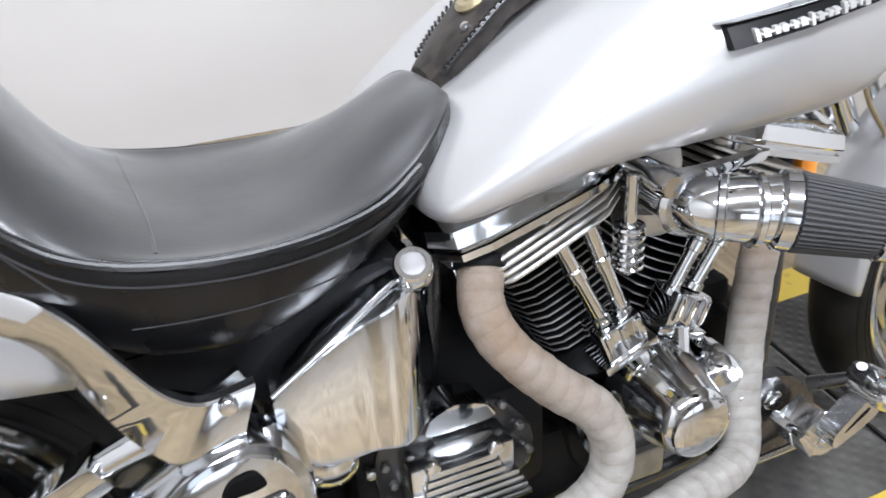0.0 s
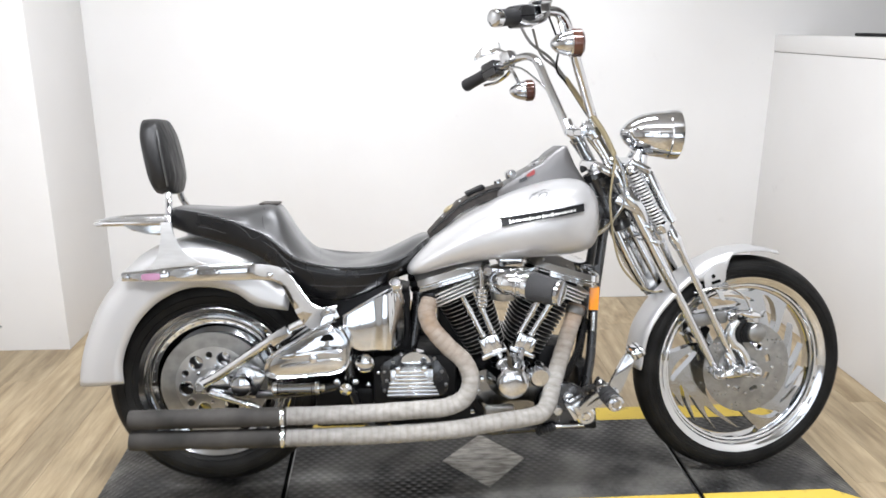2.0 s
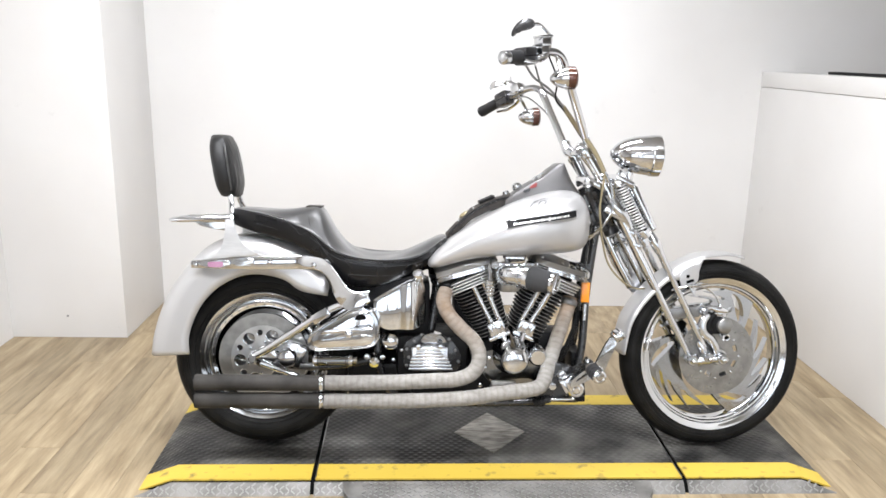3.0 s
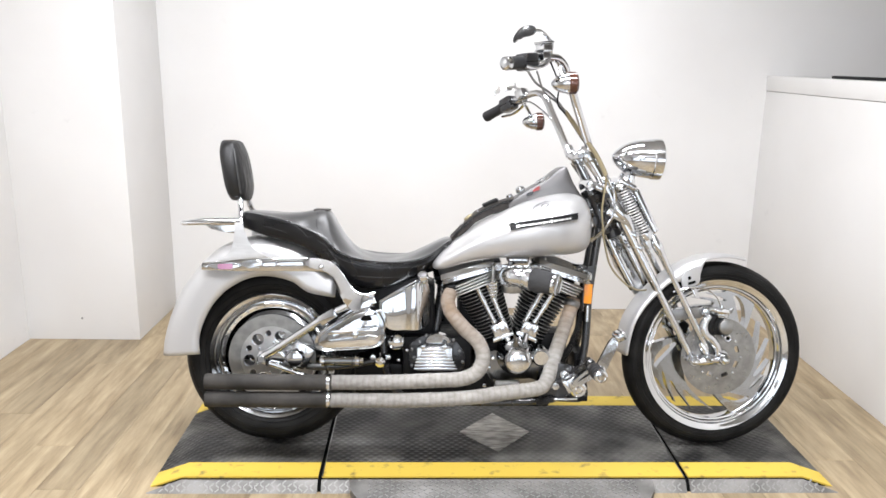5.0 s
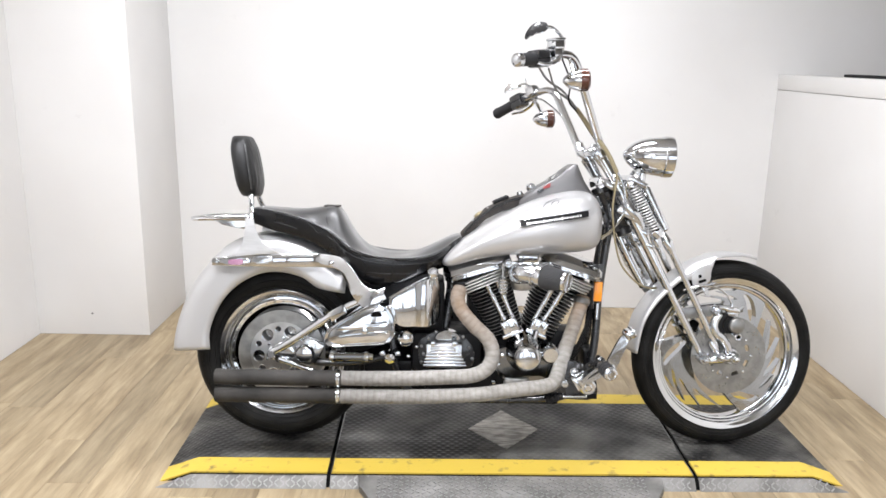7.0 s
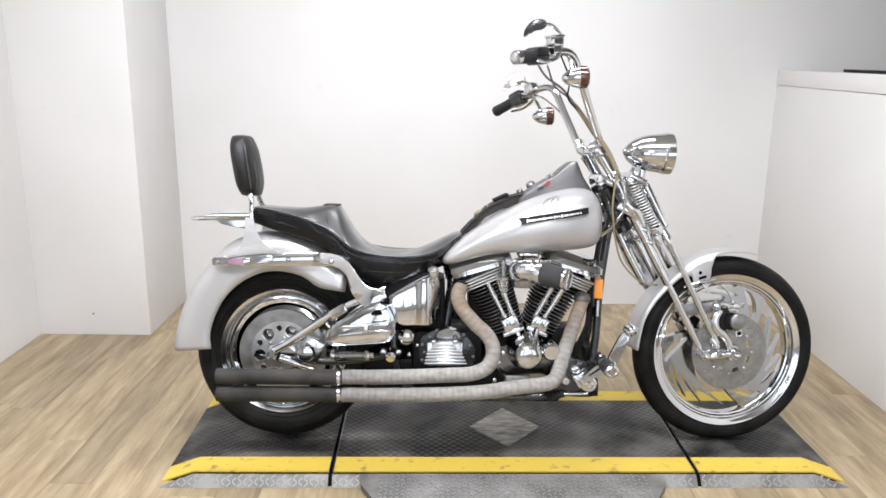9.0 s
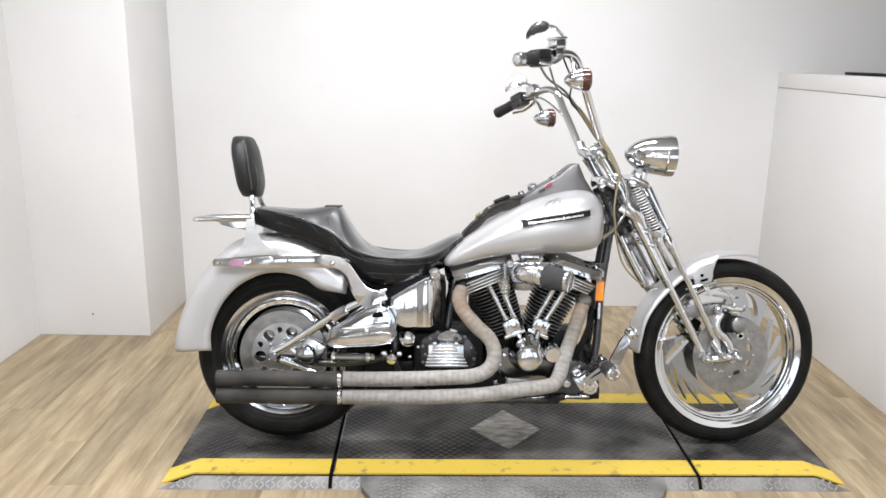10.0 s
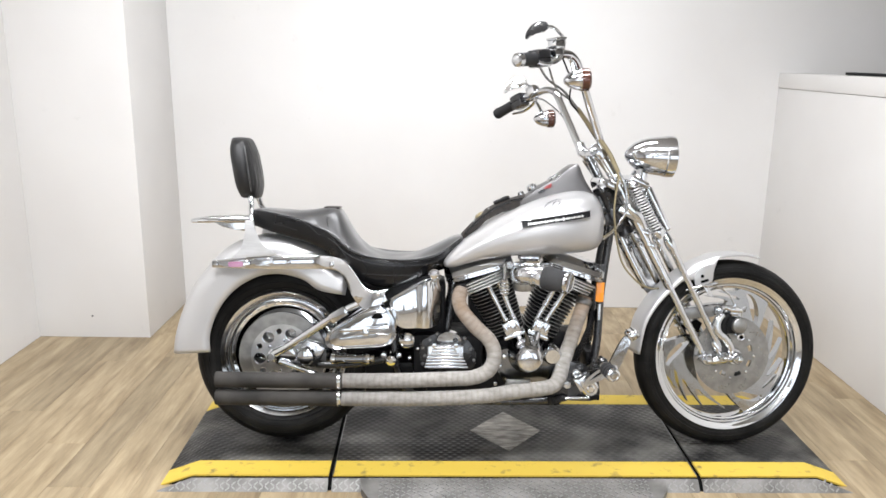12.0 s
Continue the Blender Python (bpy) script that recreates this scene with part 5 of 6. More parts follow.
for x in (0.59, 0.668):
    part("cover_bolt", bolt(fresh(), (x, -0.212, 0.395), 0.010, 0.01), CHROME, side_cover)
part("gear_case_rim", plate(fresh(), rounded([(0.535, 0.40), (0.60, 0.43), (0.70, 0.42), (0.745, 0.36), (0.74, 0.29), (0.54, 0.29)]), -0.165, -0.15, 0.005), BLACK, bike)
for k, (x, z) in enumerate(((0.548, 0.375), (0.556, 0.345), (0.548, 0.315), (0.722, 0.372), (0.735, 0.33), (0.60, 0.428), (0.70, 0.412), (0.575, 0.405))):
    part("case_bolt", bolt(fresh(), (x, -0.166, z), 0.006, 0.008), SATIN, bike)

GUARD = [(0.203, 0.418), (0.215, 0.450), (0.356, 0.538), (0.402, 0.549), (0.433, 0.534), (0.455, 0.496), (0.456, 0.438), (0.443, 0.410), (0.404, 0.397), (0.227, 0.387), (0.206, 0.400)]
bm = fresh()
rings = []
g = rounded(GUARD, 4)
for y, k in ((-0.225, 1.0), (-0.262, 1.0), (-0.272, 0.965), (-0.267, 0.90), (-0.273, 0.86), (-0.2765, 0.70), (-0.279, 0.45), (-0.280, 0.15)):
    rings.append([Vector((0.352 + (x - 0.352) * k, y, 0.462 + (z - 0.462) * (k if k > 0.95 else k * 0.97))) for x, z in g])
loft(bm, rings)
guard = part("belt_side_cover", bm, CHROME, bike, "chromed teardrop side cover", sharp=32)
part("cover_slot", plate(fresh(), rounded([(0.366, 0.500), (0.378, 0.518), (0.402, 0.520), (0.412, 0.502)]), -0.2825, -0.270, 0.002), GAP, guard)
part("cover_slot", plate(fresh(), rounded([(0.372, 0.474), (0.372, 0.483), (0.427, 0.486), (0.427, 0.477)]), -0.2825, -0.270, 0.002), DARK_CHROME, guard)
for z0, z1 in ((0.456, 0.470), (0.430, 0.440)):
    part("cover_rib", plate(fresh(), rounded([(0.25, z0 - 0.006), (0.26, z1 - 0.006), (0.432, z1 + 0.010), (0.432, z0 + 0.008)]), -0.286, -0.270, 0.003), CHROME, guard)
part("cover_bolt", bolt(fresh(), (0.350, -0.281, 0.452), 0.013, 0.014), CHROME, guard)
part("shock_can", turned(fresh(), (0.230, -0.205, 0.340), (0.352, -0.208, 0.342), [(0.014, 0), (0.021, 0.06), (0.021, 0.12), (0.019, 0.14), (0.019, 0.86), (0.022, 0.88), (0.022, 0.95), (0.016, 1)], 24), DARK_CHROME, bike, "smoked chrome cylinder under the side cover")
part("can_cap", turned(fresh(), (0.342, -0.208, 0.342), (0.374, -0.208, 0.343), [(0.021, 0), (0.023, 0.2), (0.023, 0.5), (0.012, 0.6), (0.014, 1)], 20), CHROME, bike)
part("can_cap", turned(fresh(), (0.218, -0.205, 0.340), (0.234, -0.205, 0.340), [(0.016, 0), (0.022, 0.4), (0.022, 1)], 20), CHROME, bike)
part("caliper_cover", turned(fresh(), (0.120, -0.13, 0.338), (0.120, -0.182, 0.338), [(0.034, 0), (0.034, 0.75), (0.028, 0.92), (0.012, 1)], 28), CHROME, bike, "chromed round caliper cover")
part("rear_caliper", box(fresh(), (0.135, -0.125, 0.345), (0.085, 0.05, 0.085), 0.012, (0, 25, 0)), POLISHED, bike, "polished rear brake caliper")
part("starter_end", turned(fresh(), (0.490, -0.12, 0.402), (0.490, -0.182, 0.402), [(0.032, 0), (0.034, 0.6), (0.028, 0.85), (0.014, 1)], 28), CHROME, bike, "chromed starter end cover")
part("pivot_cap", turned(fresh(), (0.435, -0.14, 0.336), (0.435, -0.226, 0.337), [(0.022, 0), (0.024, 0.6), (0.018, 0.9), (0.008, 1)], 24), CHROME, bike, "chromed swingarm pivot cap")
for x, z, r in ((0.462, 0.345, 0.011), (0.500, 0.335, 0.008), (0.53, 0.372, 0.007), (0.405, 0.345, 0.012)):
    part("frame_bolt", bolt(fresh(), (x, -0.162, z), r, 0.012), POLISHED, bike)
part("rear_axle_nut", turned(fresh(), (0.0, -0.11, 0.330), (-0.004, -0.168, 0.333), [(0.026, 0), (0.026, 0.3), (0.018, 0.35), (0.018, 0.8), (0.012, 1)], 12), CHROME, bike)
part("axle_adjuster", plate(fresh(), rounded([(-0.028, 0.312), (-0.022, 0.352), (0.07, 0.362), (0.085, 0.335), (0.07, 0.31)]), -0.142, -0.125, 0.005), CHROME, bike)
part("brake_stay", rod(fresh(), (0.02, -0.148, 0.315), (0.17, -0.15, 0.262), 0.010), CHROME, bike)

# frame and swingarm
for side in (-1, 1):
    y = side * 0.128
    part("swingarm_tube", tube(fresh(), curve([(0.0, side * 0.15, 0.340), (0.061, side * 0.16, 0.376), (0.204, side * 0.182, 0.474), (0.289, side * 0.205, 0.525), (0.38, side * 0.235, 0.568)], 4), 0.0145, 14), CHROME, bike, "chromed swingarm tube")
    part("swingarm_tube", tube(fresh(), curve([(0.0, y, 0.325), (0.15, y * 0.98, 0.30), (0.30, y * 0.95, 0.30), (0.44, y * 0.95, 0.33)], 4), 0.014, 14), BLACK, bike)
    part("swingarm_clamp", box(fresh(), (0.248, side * 0.194, 0.500), (0.07, 0.040, 0.036), 0.006, (0, -32, side * 12)), CHROME, bike)
    part("frame_gusset", plate(fresh(), [(0.27, 0.482), (0.335, 0.535), (0.41, 0.572), (0.42, 0.55), (0.36, 0.515), (0.29, 0.47)], side * 0.178, side * 0.190, 0.003), POLISHED, bike)
    part("frame_rail", tube(fresh(), curve([(0.42, side * 0.09, 0.60), (0.44, side * 0.12, 0.45), (0.45, side * 0.13, 0.30), (0.50, side * 0.135, 0.20), (0.60, side * 0.135, 0.175), (0.9, side * 0.135, 0.17), (1.08, side * 0.125, 0.185), (1.16, side * 0.10, 0.24), (1.20, side * 0.075, 0.36), (1.213, side * 0.06, 0.55), (1.232, side * 0.05, 0.70), (1.25, side * 0.04, 0.82)], 6), 0.0155, 14), BLACK, bike, "black frame tube")
    part("seat_post", tube(fresh(), [(0.66, side * 0.05, 0.70), (0.655, side * 0.07, 0.55), (0.63, side * 0.09, 0.40), (0.62, side * 0.1, 0.25)], 0.016, 12), BLACK, bike)
part("backbone", tube(fresh(), curve([(0.45, 0, 0.62), (0.7, 0, 0.70), (1.0, 0, 0.80), (1.23, 0, 0.88)], 4), 0.03, 16), BLACK, bike)
part("steering_head", turned(fresh(), (1.29, 0, 0.80), (1.215, 0, 0.965), [(0.034, 0), (0.036, 0.1), (0.03, 0.15), (0.03, 0.85), (0.036, 0.9), (0.034, 1)], 24), BLACK, bike)
part("bright_wire", rod(fresh(), (0.655, -0.14, 0.62), (0.685, -0.15, 0.49), 0.003, 6), POLISHED, bike)
part("under_seat_panel", plate(fresh(), rounded([(0.27, 0.60), (0.33, 0.62), (0.45, 0.615), (0.56, 0.64), (0.60, 0.64), (0.58, 0.50), (0.46, 0.50), (0.36, 0.55)]), -0.17, 0.17, 0.01), MATT_BLACK, bike, "black panel below the seat")
part("battery_box", box(fresh(), (0.53, 0, 0.50), (0.2, 0.22, 0.22), 0.02), MATT_BLACK, bike)
reflector = part("side_reflector", box(fresh(), (1.202, -0.104, 0.578), (0.030, 0.016, 0.074), 0.004, (0, 2, 0)), AMBER, bike, "amber side reflector")
part("reflector_bracket", plate(fresh(), [(1.198, 0.63), (1.21, 0.63), (1.218, 0.68), (1.206, 0.68)], -0.09, -0.082, 0.001), BLACK, reflector)
part("downtube_guard", tube(fresh(), [(1.205, -0.084, 0.53), (1.203, -0.088, 0.47)], 0.0075, 10), POLISHED, bike)
part("regulator", box(fresh(), (1.19, 0, 0.30), (0.05, 0.13, 0.09), 0.01), MATT_BLACK, bike)
part("side_stand", tube(fresh(), curve([(0.98, 0.13, 0.17), (0.95, 0.19, 0.09), (0.92, 0.245, 0.043)], 4), 0.012, 10), CHROME, bike)

# forward controls
control_plate = part("control_plate", plate(fresh(), rounded([(1.015, 0.195), (1.02, 0.30), (1.07, 0.338), (1.14, 0.325), (1.188, 0.275), (1.196, 0.205), (1.17, 0.188)]), -0.196, -0.17, 0.006), BLACK, bike, "black forward control plate")
for x, z, r in ((1.106, 0.293, 0.0135), (1.073, 0.250, 0.0135), (1.045, 0.318, 0.009)):
    part("control_bolt", turned(fresh(), (x, -0.195, z), (x, -0.206, z), [(r * 1.15, 0), (r * 1.15, 0.3), (r, 0.4), (r * 0.92, 0.95), (r * 0.4, 1)], 20), POLISHED, control_plate)
master = part("brake_cylinder", box(fresh(), (1.123, -0.238, 0.277), (0.056, 0.050, 0.038), 0.006, (0, -31, 0)), POLISHED, bike, "polished rear brake master cylinder")
part("cylinder_flange", box(fresh(), (1.105, -0.240, 0.266), (0.016, 0.058, 0.050), 0.004, (0, -31, 0)), CHROME, master)
part("cylinder_port", turned(fresh(), (1.147, -0.222, 0.256), (1.147, -0.266, 0.252), [(0.027, 0), (0.029, 0.15), (0.029, 0.8), (0.024, 0.92), (0.015, 0.9), (0.010, 1)], 28), CHROME, master)
boot = fresh()
for k in range(6):
    lathe(boot, [(0.010, 0), (0.0165 - 0.0008 * k, 0.002), (0.0165 - 0.0008 * k, 0.005), (0.010, 0.0075)], along((1.008 + 0.0088 * k, -0.21, 0.191 + 0.0022 * k), (1.20, -0.21, 0.236)), 20, True)
rod(boot, (1.004, -0.21, 0.190), (1.066, -0.21, 0.204), 0.0105)
part("rubber_boot", boot, GRIP, master, "ribbed black rubber boot on the brake rod")
part("brake_rod", rod(fresh(), (1.062, -0.21, 0.204), (1.176, -0.212, 0.208), 0.0055), POLISHED, master)
part("rod_clevis", box(fresh(), (1.170, -0.212, 0.210), (0.036, 0.022, 0.020), 0.004), MATT_BLACK, master)
arm = part("peg_arm", holed(fresh(), rounded([(1.122, 0.268), (1.118, 0.292), (1.172, 0.338), (1.196, 0.342), (1.204, 0.318), (1.186, 0.298)], 3), [rounded([(1.136, 0.290), (1.140, 0.298), (1.174, 0.325), (1.178, 0.316)], 2)], -0.292, -0.262), POLISHED, bike, "slotted polished footpeg arm")
part("arm_boss", turned(fresh(), (1.186, -0.250, 0.338), (1.187, -0.318, 0.342), [(0.017, 0), (0.019, 0.15), (0.019, 0.85), (0.015, 1)], 24), CHROME, arm)
lever = part("linkage_lever", tube(fresh(), curve([(1.150, -0.215, 0.318), (1.165, -0.240, 0.335), (1.182, -0.262, 0.352), (1.176, -0.268, 0.372)], 5), lambda t: 0.011 - 0.004 * t, 12), BLACK, arm, "black linkage lever")
part("lever_boss", turned(fresh(), (1.183, -0.252, 0.354), (1.185, -0.286, 0.354), [(0.014, 0), (0.016, 0.2), (0.016, 0.8), (0.008, 1)], 20), BLACK, lever)
peg = part("footpeg", turned(fresh(), (1.187, -0.322, 0.343), (1.191, -0.402, 0.341), [(0.017, 0), (0.0225, 0.06), (0.0225, 0.95), (0.02, 1)], 24), GRIP, bike, "round rubber footpeg with chrome end")
part("peg_cap", turned(fresh(), (1.191, -0.400, 0.341), (1.193, -0.414, 0.340), [(0.0235, 0), (0.0245, 0.3), (0.0225, 0.8), (0.016, 1), (0.011, 0.85), (0.0105, 1.1), (0.003, 1.15)], 28), CHROME, peg)
for k in range(3):
    part("peg_rib", lathe(fresh(), [(0.0215, 0), (0.0245, 0.003), (0.0245, 0.018), (0.0215, 0.021)], along((1.1872 + 0.0012 * k, -0.326 - 0.025 * k, 0.343 - 0.0006 * k), (1.193, -0.425, 0.340)), 24, True), GRIP, peg)
pedal = part("brake_pedal", plate(fresh(), rounded([(1.205, 0.325), (1.198, 0.352), (1.243, 0.442), (1.262, 0.458), (1.282, 0.446), (1.240, 0.345), (1.228, 0.322)]), -0.300, -0.288, 0.003), CHROME, bike, "flat chromed brake pedal lever")
part("pedal_pivot", turned(fresh(), (1.215, -0.245, 0.335), (1.215, -0.306, 0.335), [(0.015, 0), (0.017, 0.2), (0.017, 0.9), (0.010, 1)], 20), CHROME, pedal)
part("pedal_pad", box(fresh(), (1.272, -0.318, 0.464), (0.042, 0.062, 0.030), 0.013, (0, -28, 0), 4), CHROME, pedal)
for k in (-0.55, 0.55):
    m = Matrix.Translation((1.272, -0.318, 0.464)) @ Matrix.Rotation(radians(-28), 4, "Y")
    part("pad_rib", box(fresh(), m @ Vector((k * 0.0145, -0.001, 0.0015)), (0.0035, 0.060, 0.0305), 0.001, (0, -28, 0)), GRIP, pedal)
# black parts between the front cylinder and the frame
part("oil_filter", turned(fresh(), (1.10, 0.02, 0.345), (1.10, -0.085, 0.345), [(0.036, 0), (0.040, 0.05), (0.040, 0.9), (0.034, 1)], 28), MATT_BLACK, bike, "black oil filter ahead of the crankcase")
part("filter_mount", box(fresh(), (1.085, 0.01, 0.35), (0.10, 0.15, 0.14), 0.014), MATT_BLACK, bike)
for k in range(3):
    part("engine_hose", tube(fresh(), curve([(1.196 - 0.006 * k, -0.05 - 0.01 * k, 0.50), (1.176 - 0.007 * k, -0.075 - 0.008 * k, 0.435), (1.142 - 0.008 * k, -0.10 - 0.006 * k, 0.362), (1.098 - 0.006 * k, -0.11 - 0.005 * k, 0.298), (1.06, -0.11, 0.25)], 5), 0.0065, 8), MATT_BLACK, bike, "black rubber hose beside the front pipe")

# springer fork
LEG = Vector((0.544, 0, -1.0)).normalized()
for side in (-1, 1):
    y = side * 0.082
    part("rigid_fork_leg", turned(fresh(), (1.605, y, 0.342), Vector((1.605, y, 0.342)) - LEG * 0.72, [(0.011, 0), (0.012, 0.03), (0.0165, 0.45), (0.0185, 0.58), (0.0165, 0.66), (0.018, 0.7), (0.018, 1)], 18), CHROME, bike, "chromed rigid fork leg")
    top_leg = Vector((1.667, y * 1.08, 0.362))
    spring_leg = part("spring_fork_leg", turned(fresh(), top_leg, (1.462, y * 1.02, 0.758), [(0.010, 0), (0.0125, 0.03), (0.0125, 0.9), (0.015, 0.93), (0.013, 1)], 18), CHROME, bike, "chromed spring fork leg")
    part("leg_joint", turned(fresh(), (1.478, y * 1.02, 0.728), (1.440, y * 1.0, 0.80), [(0.015, 0), (0.018, 0.2), (0.02, 0.5), (0.016, 0.7), (0.012, 1)], 16), CHROME, spring_leg)
    part("spring_rod", rod(fresh(), (1.452, y * 0.98, 0.785), (1.415, y * 0.98, 0.835), 0.0085), CHROME, spring_leg)
    arm_line = curve([(1.606, side * 0.104, 0.332), (1.632, side * 0.106, 0.322), (1.672, side * 0.106, 0.332), (1.700, side * 0.106, 0.330), (1.722, side * 0.104, 0.336)], 6)
    rocker_arm = part("fork_rocker", tube(fresh(), arm_line, lambda t: 0.017 + 0.004 * math.cos(4 * math.pi * t), 18), CHROME, bike, "chromed fork rocker")
    for x, z, r in ((1.608, 0.330, 0.021), (1.668, 0.340, 0.019), (1.722, 0.336, 0.022)):
        part("rocker_eye", turned(fresh(), (x, side * 0.078, z), (x, side * 0.128, z), [(r * 0.9, 0), (r, 0.1), (r, 0.9), (r * 0.85, 1)], 24), CHROME, rocker_arm)
        part("rocker_nut", turned(fresh(), (x, side * 0.126, z), (x, side * 0.150, z), [(r * 0.66, 0), (r * 0.66, 0.5), (r * 0.5, 0.62), (r * 0.42, 0.9), (r * 0.15, 1)], 6), POLISHED, rocker_arm)
    part("leg_shoe", turned(fresh(), (1.660, side * 0.088, 0.355), (1.640, side * 0.0875, 0.395), [(0.017, 0), (0.018, 0.3), (0.015, 0.8), (0.0125, 1)], 18), CHROME, spring_leg)
    # springs
    a, b = Vector((1.320, side * 0.078, 0.968)), Vector((1.412, side * 0.085, 0.806))
    fr = along(a, b)
    far = (b - a).length
    turns = 17
    coil = [fr @ Vector((0.0195 * math.cos(2 * math.pi * turns * k / 408), far * k / 408, 0.0195 * math.sin(2 * math.pi * turns * k / 408))) for k in range(409)]
    spring = part("fork_spring", tube(fresh(), coil, 0.0033, 8), BRUSHED, bike, "chromed coil spring")
    part("spring_core", rod(fresh(), a, b, 0.0125), BLACK, spring)
    part("spring_cap", turned(fresh(), a, a + (a - b).normalized() * 0.03, [(0.024, 0), (0.025, 0.3), (0.02, 0.7), (0.012, 1)], 18), CHROME, spring)
    part("spring_cap", turned(fresh(), b, b + (b - a).normalized() * 0.028, [(0.024, 0), (0.024, 0.4), (0.020, 1)], 18), CHROME, spring)
    c0, c1 = Vector((1.378, side * 0.045, 0.968)), Vector((1.462, side * 0.05, 0.806))
    part("damper_tube", turned(fresh(), c0, c1, [(0.010, 0), (0.017, 0.05), (0.017, 0.97), (0.009, 1)], 16), CHROME, bike, "chromed fork damper tube")
for z, x in ((0.800, 1.368), (0.752, 1.392)):
    part("fork_brace", box(fresh(), (x, 0, z), (0.036, 0.20, 0.02), 0.006, (0, 28, 0)), CHROME, bike, "chromed fork brace")
part("lower_clamp", box(fresh(), (1.31, 0, 0.868), (0.10, 0.21, 0.036), 0.012, (0, 28, 0)), CHROME, bike, "chromed lower fork clamp")
part("lower_fork_crown", tube(fresh(), curve([(1.292, -0.085, 0.925), (1.312, -0.085, 0.885), (1.346, -0.083, 0.848), (1.374, -0.083, 0.790)], 5), lambda s: 0.014 + 0.013 * math.sin(math.pi * min(s + 0.12, 1)), 16), CHROME, bike)
top_clamp = part("top_clamp", box(fresh(), (1.238, 0, 0.972), (0.10, 0.19, 0.026), 0.009, (0, 28, 0)), CHROME, bike, "chromed top fork clamp")
part("spring_bridge", box(fresh(), (1.342, 0, 0.987), (0.075, 0.19, 0.024), 0.01, (0, 28, 0)), CHROME, bike, "chromed spring bridge")
for side in (-1, 1):
    part("clamp_nut", turned(fresh(), (1.212, side * 0.085, 0.968), (1.198, side * 0.085, 0.992), [(0.018, 0), (0.018, 0.4), (0.013, 0.7), (0.006, 1)], 6), CHROME, top_clamp)
    foot, head = ((1.258, -0.065, 0.988), (1.194, -0.066, 1.092)) if side < 0 else ((1.240, 0.065, 0.965), (1.176, 0.066, 1.084))
    riser = part("handlebar_riser", turned(fresh(), foot, head, [(0.018, 0), (0.024, 0.05), (0.024, 0.16), (0.019, 0.2), (0.019, 0.82), (0.024, 0.86), (0.024, 1)], 20), CHROME, bike, "chromed handlebar riser")
    for turn_by in (-1, 1):
        part("riser_rib", rod(fresh(), Vector(foot) + Vector((turn_by * 0.0165, side * 0.008, 0.012)), Vector(head) + Vector((turn_by * 0.0165, side * 0.008, -0.016)), 0.0062, 8), CHROME, riser)
    part("riser_cap", box(fresh(), (head[0] - 0.004, head[1], head[2] + 0.004), (0.066, 0.044, 0.040), 0.009, (0, 28, 0)), CHROME, riser)
    part("riser_bolt", bolt(fresh(), (head[0] - 0.018, head[1] + side * 0.018, head[2] + 0.004), 0.007, 0.006, (0, side, 0)), CHROME, riser)
part("riser_bar", rod(fresh(), (1.163, -0.10, 1.092), (1.163, 0.10, 1.092), 0.0135), CHROME, bike)
neck = part("steering_neck", turned(fresh(), (1.240, 0, 0.955), (1.318, 0, 0.782), [(0.022, 0), (0.034, 0.03), (0.034, 0.16), (0.029, 0.2), (0.029, 0.8), (0.034, 0.84), (0.034, 0.97), (0.022, 1)], 24), BLACK, bike, "black steering neck")
part("neck_gusset", plate(fresh(), [(1.20, 0.93), (1.245, 0.945), (1.31, 0.79), (1.25, 0.80)], -0.022, 0.022, 0.004), BLACK, neck)
part("cable_tie", box(fresh(), (1.262, -0.092, 0.942), (0.022, 0.03, 0.016), 0.003, (0, -12, 0)), GRIP, bike)
part("fork_cover", tube(fresh(), curve([(1.285, 0.0, 0.80), (1.335, 0.0, 0.70), (1.40, 0.0, 0.585)], 5), lambda s: 0.020 - 0.004 * s, 18), CHROME, bike, "chrome column between the fork legs")
part("fork_fairing", plate(fresh(), [(1.272, 0.795), (1.325, 0.81), (1.385, 0.70), (1.455, 0.578), (1.415, 0.555), (1.335, 0.66)], 0.030, 0.042, 0.003), WAVY_CHROME, bike, "chromed plate between the fork legs")

# headlight
m = along((1.300, 0, 1.088), (1.482, 0, 1.082))
headlight = part("headlight", lathe(fresh(), [(0.0, 0.0), (0.012, 0.003), (0.030, 0.016), (0.048, 0.038), (0.061, 0.066), (0.069, 0.098), (0.073, 0.13), (0.0745, 0.15), (0.073, 0.152), (0.060, 0.12)], m, 40), CHROME, bike, "chromed bullet headlight")
part("headlight_ring", lathe(fresh(), [(0.073, 0.145), (0.0775, 0.15), (0.0785, 0.165), (0.0775, 0.183), (0.072, 0.187), (0.068, 0.18), (0.069, 0.15)], m, 44, True), CHROME, headlight)
part("headlight_lens", lathe(fresh(), [(0.069, 0.172), (0.06, 0.182), (0.03, 0.189), (0.0, 0.190), (0.0, 0.184), (0.06, 0.176)], m, 36), GLASS, headlight)
part("headlight_reflector", lathe(fresh(), [(0.068, 0.17), (0.05, 0.13), (0.02, 0.11), (0.0, 0.108)], m, 36), MIRROR, headlight)
part("headlight_bolt", bolt(fresh(), (1.405, -0.072, 1.085), 0.007, 0.006), CHROME, headlight)
part("headlight_mount", tube(fresh(), curve([(1.375, 0, 1.02), (1.37, 0, 0.985), (1.345, 0, 0.965)], 4), 0.017, 14), CHROME, headlight)
for side in (-1, 1):
    part("headlight_bracket", tube(fresh(), curve([(1.355, side * 0.035, 1.03), (1.34, side * 0.05, 1.0), (1.32, side * 0.055, 0.965)], 4), 0.009, 10), CHROME, headlight)

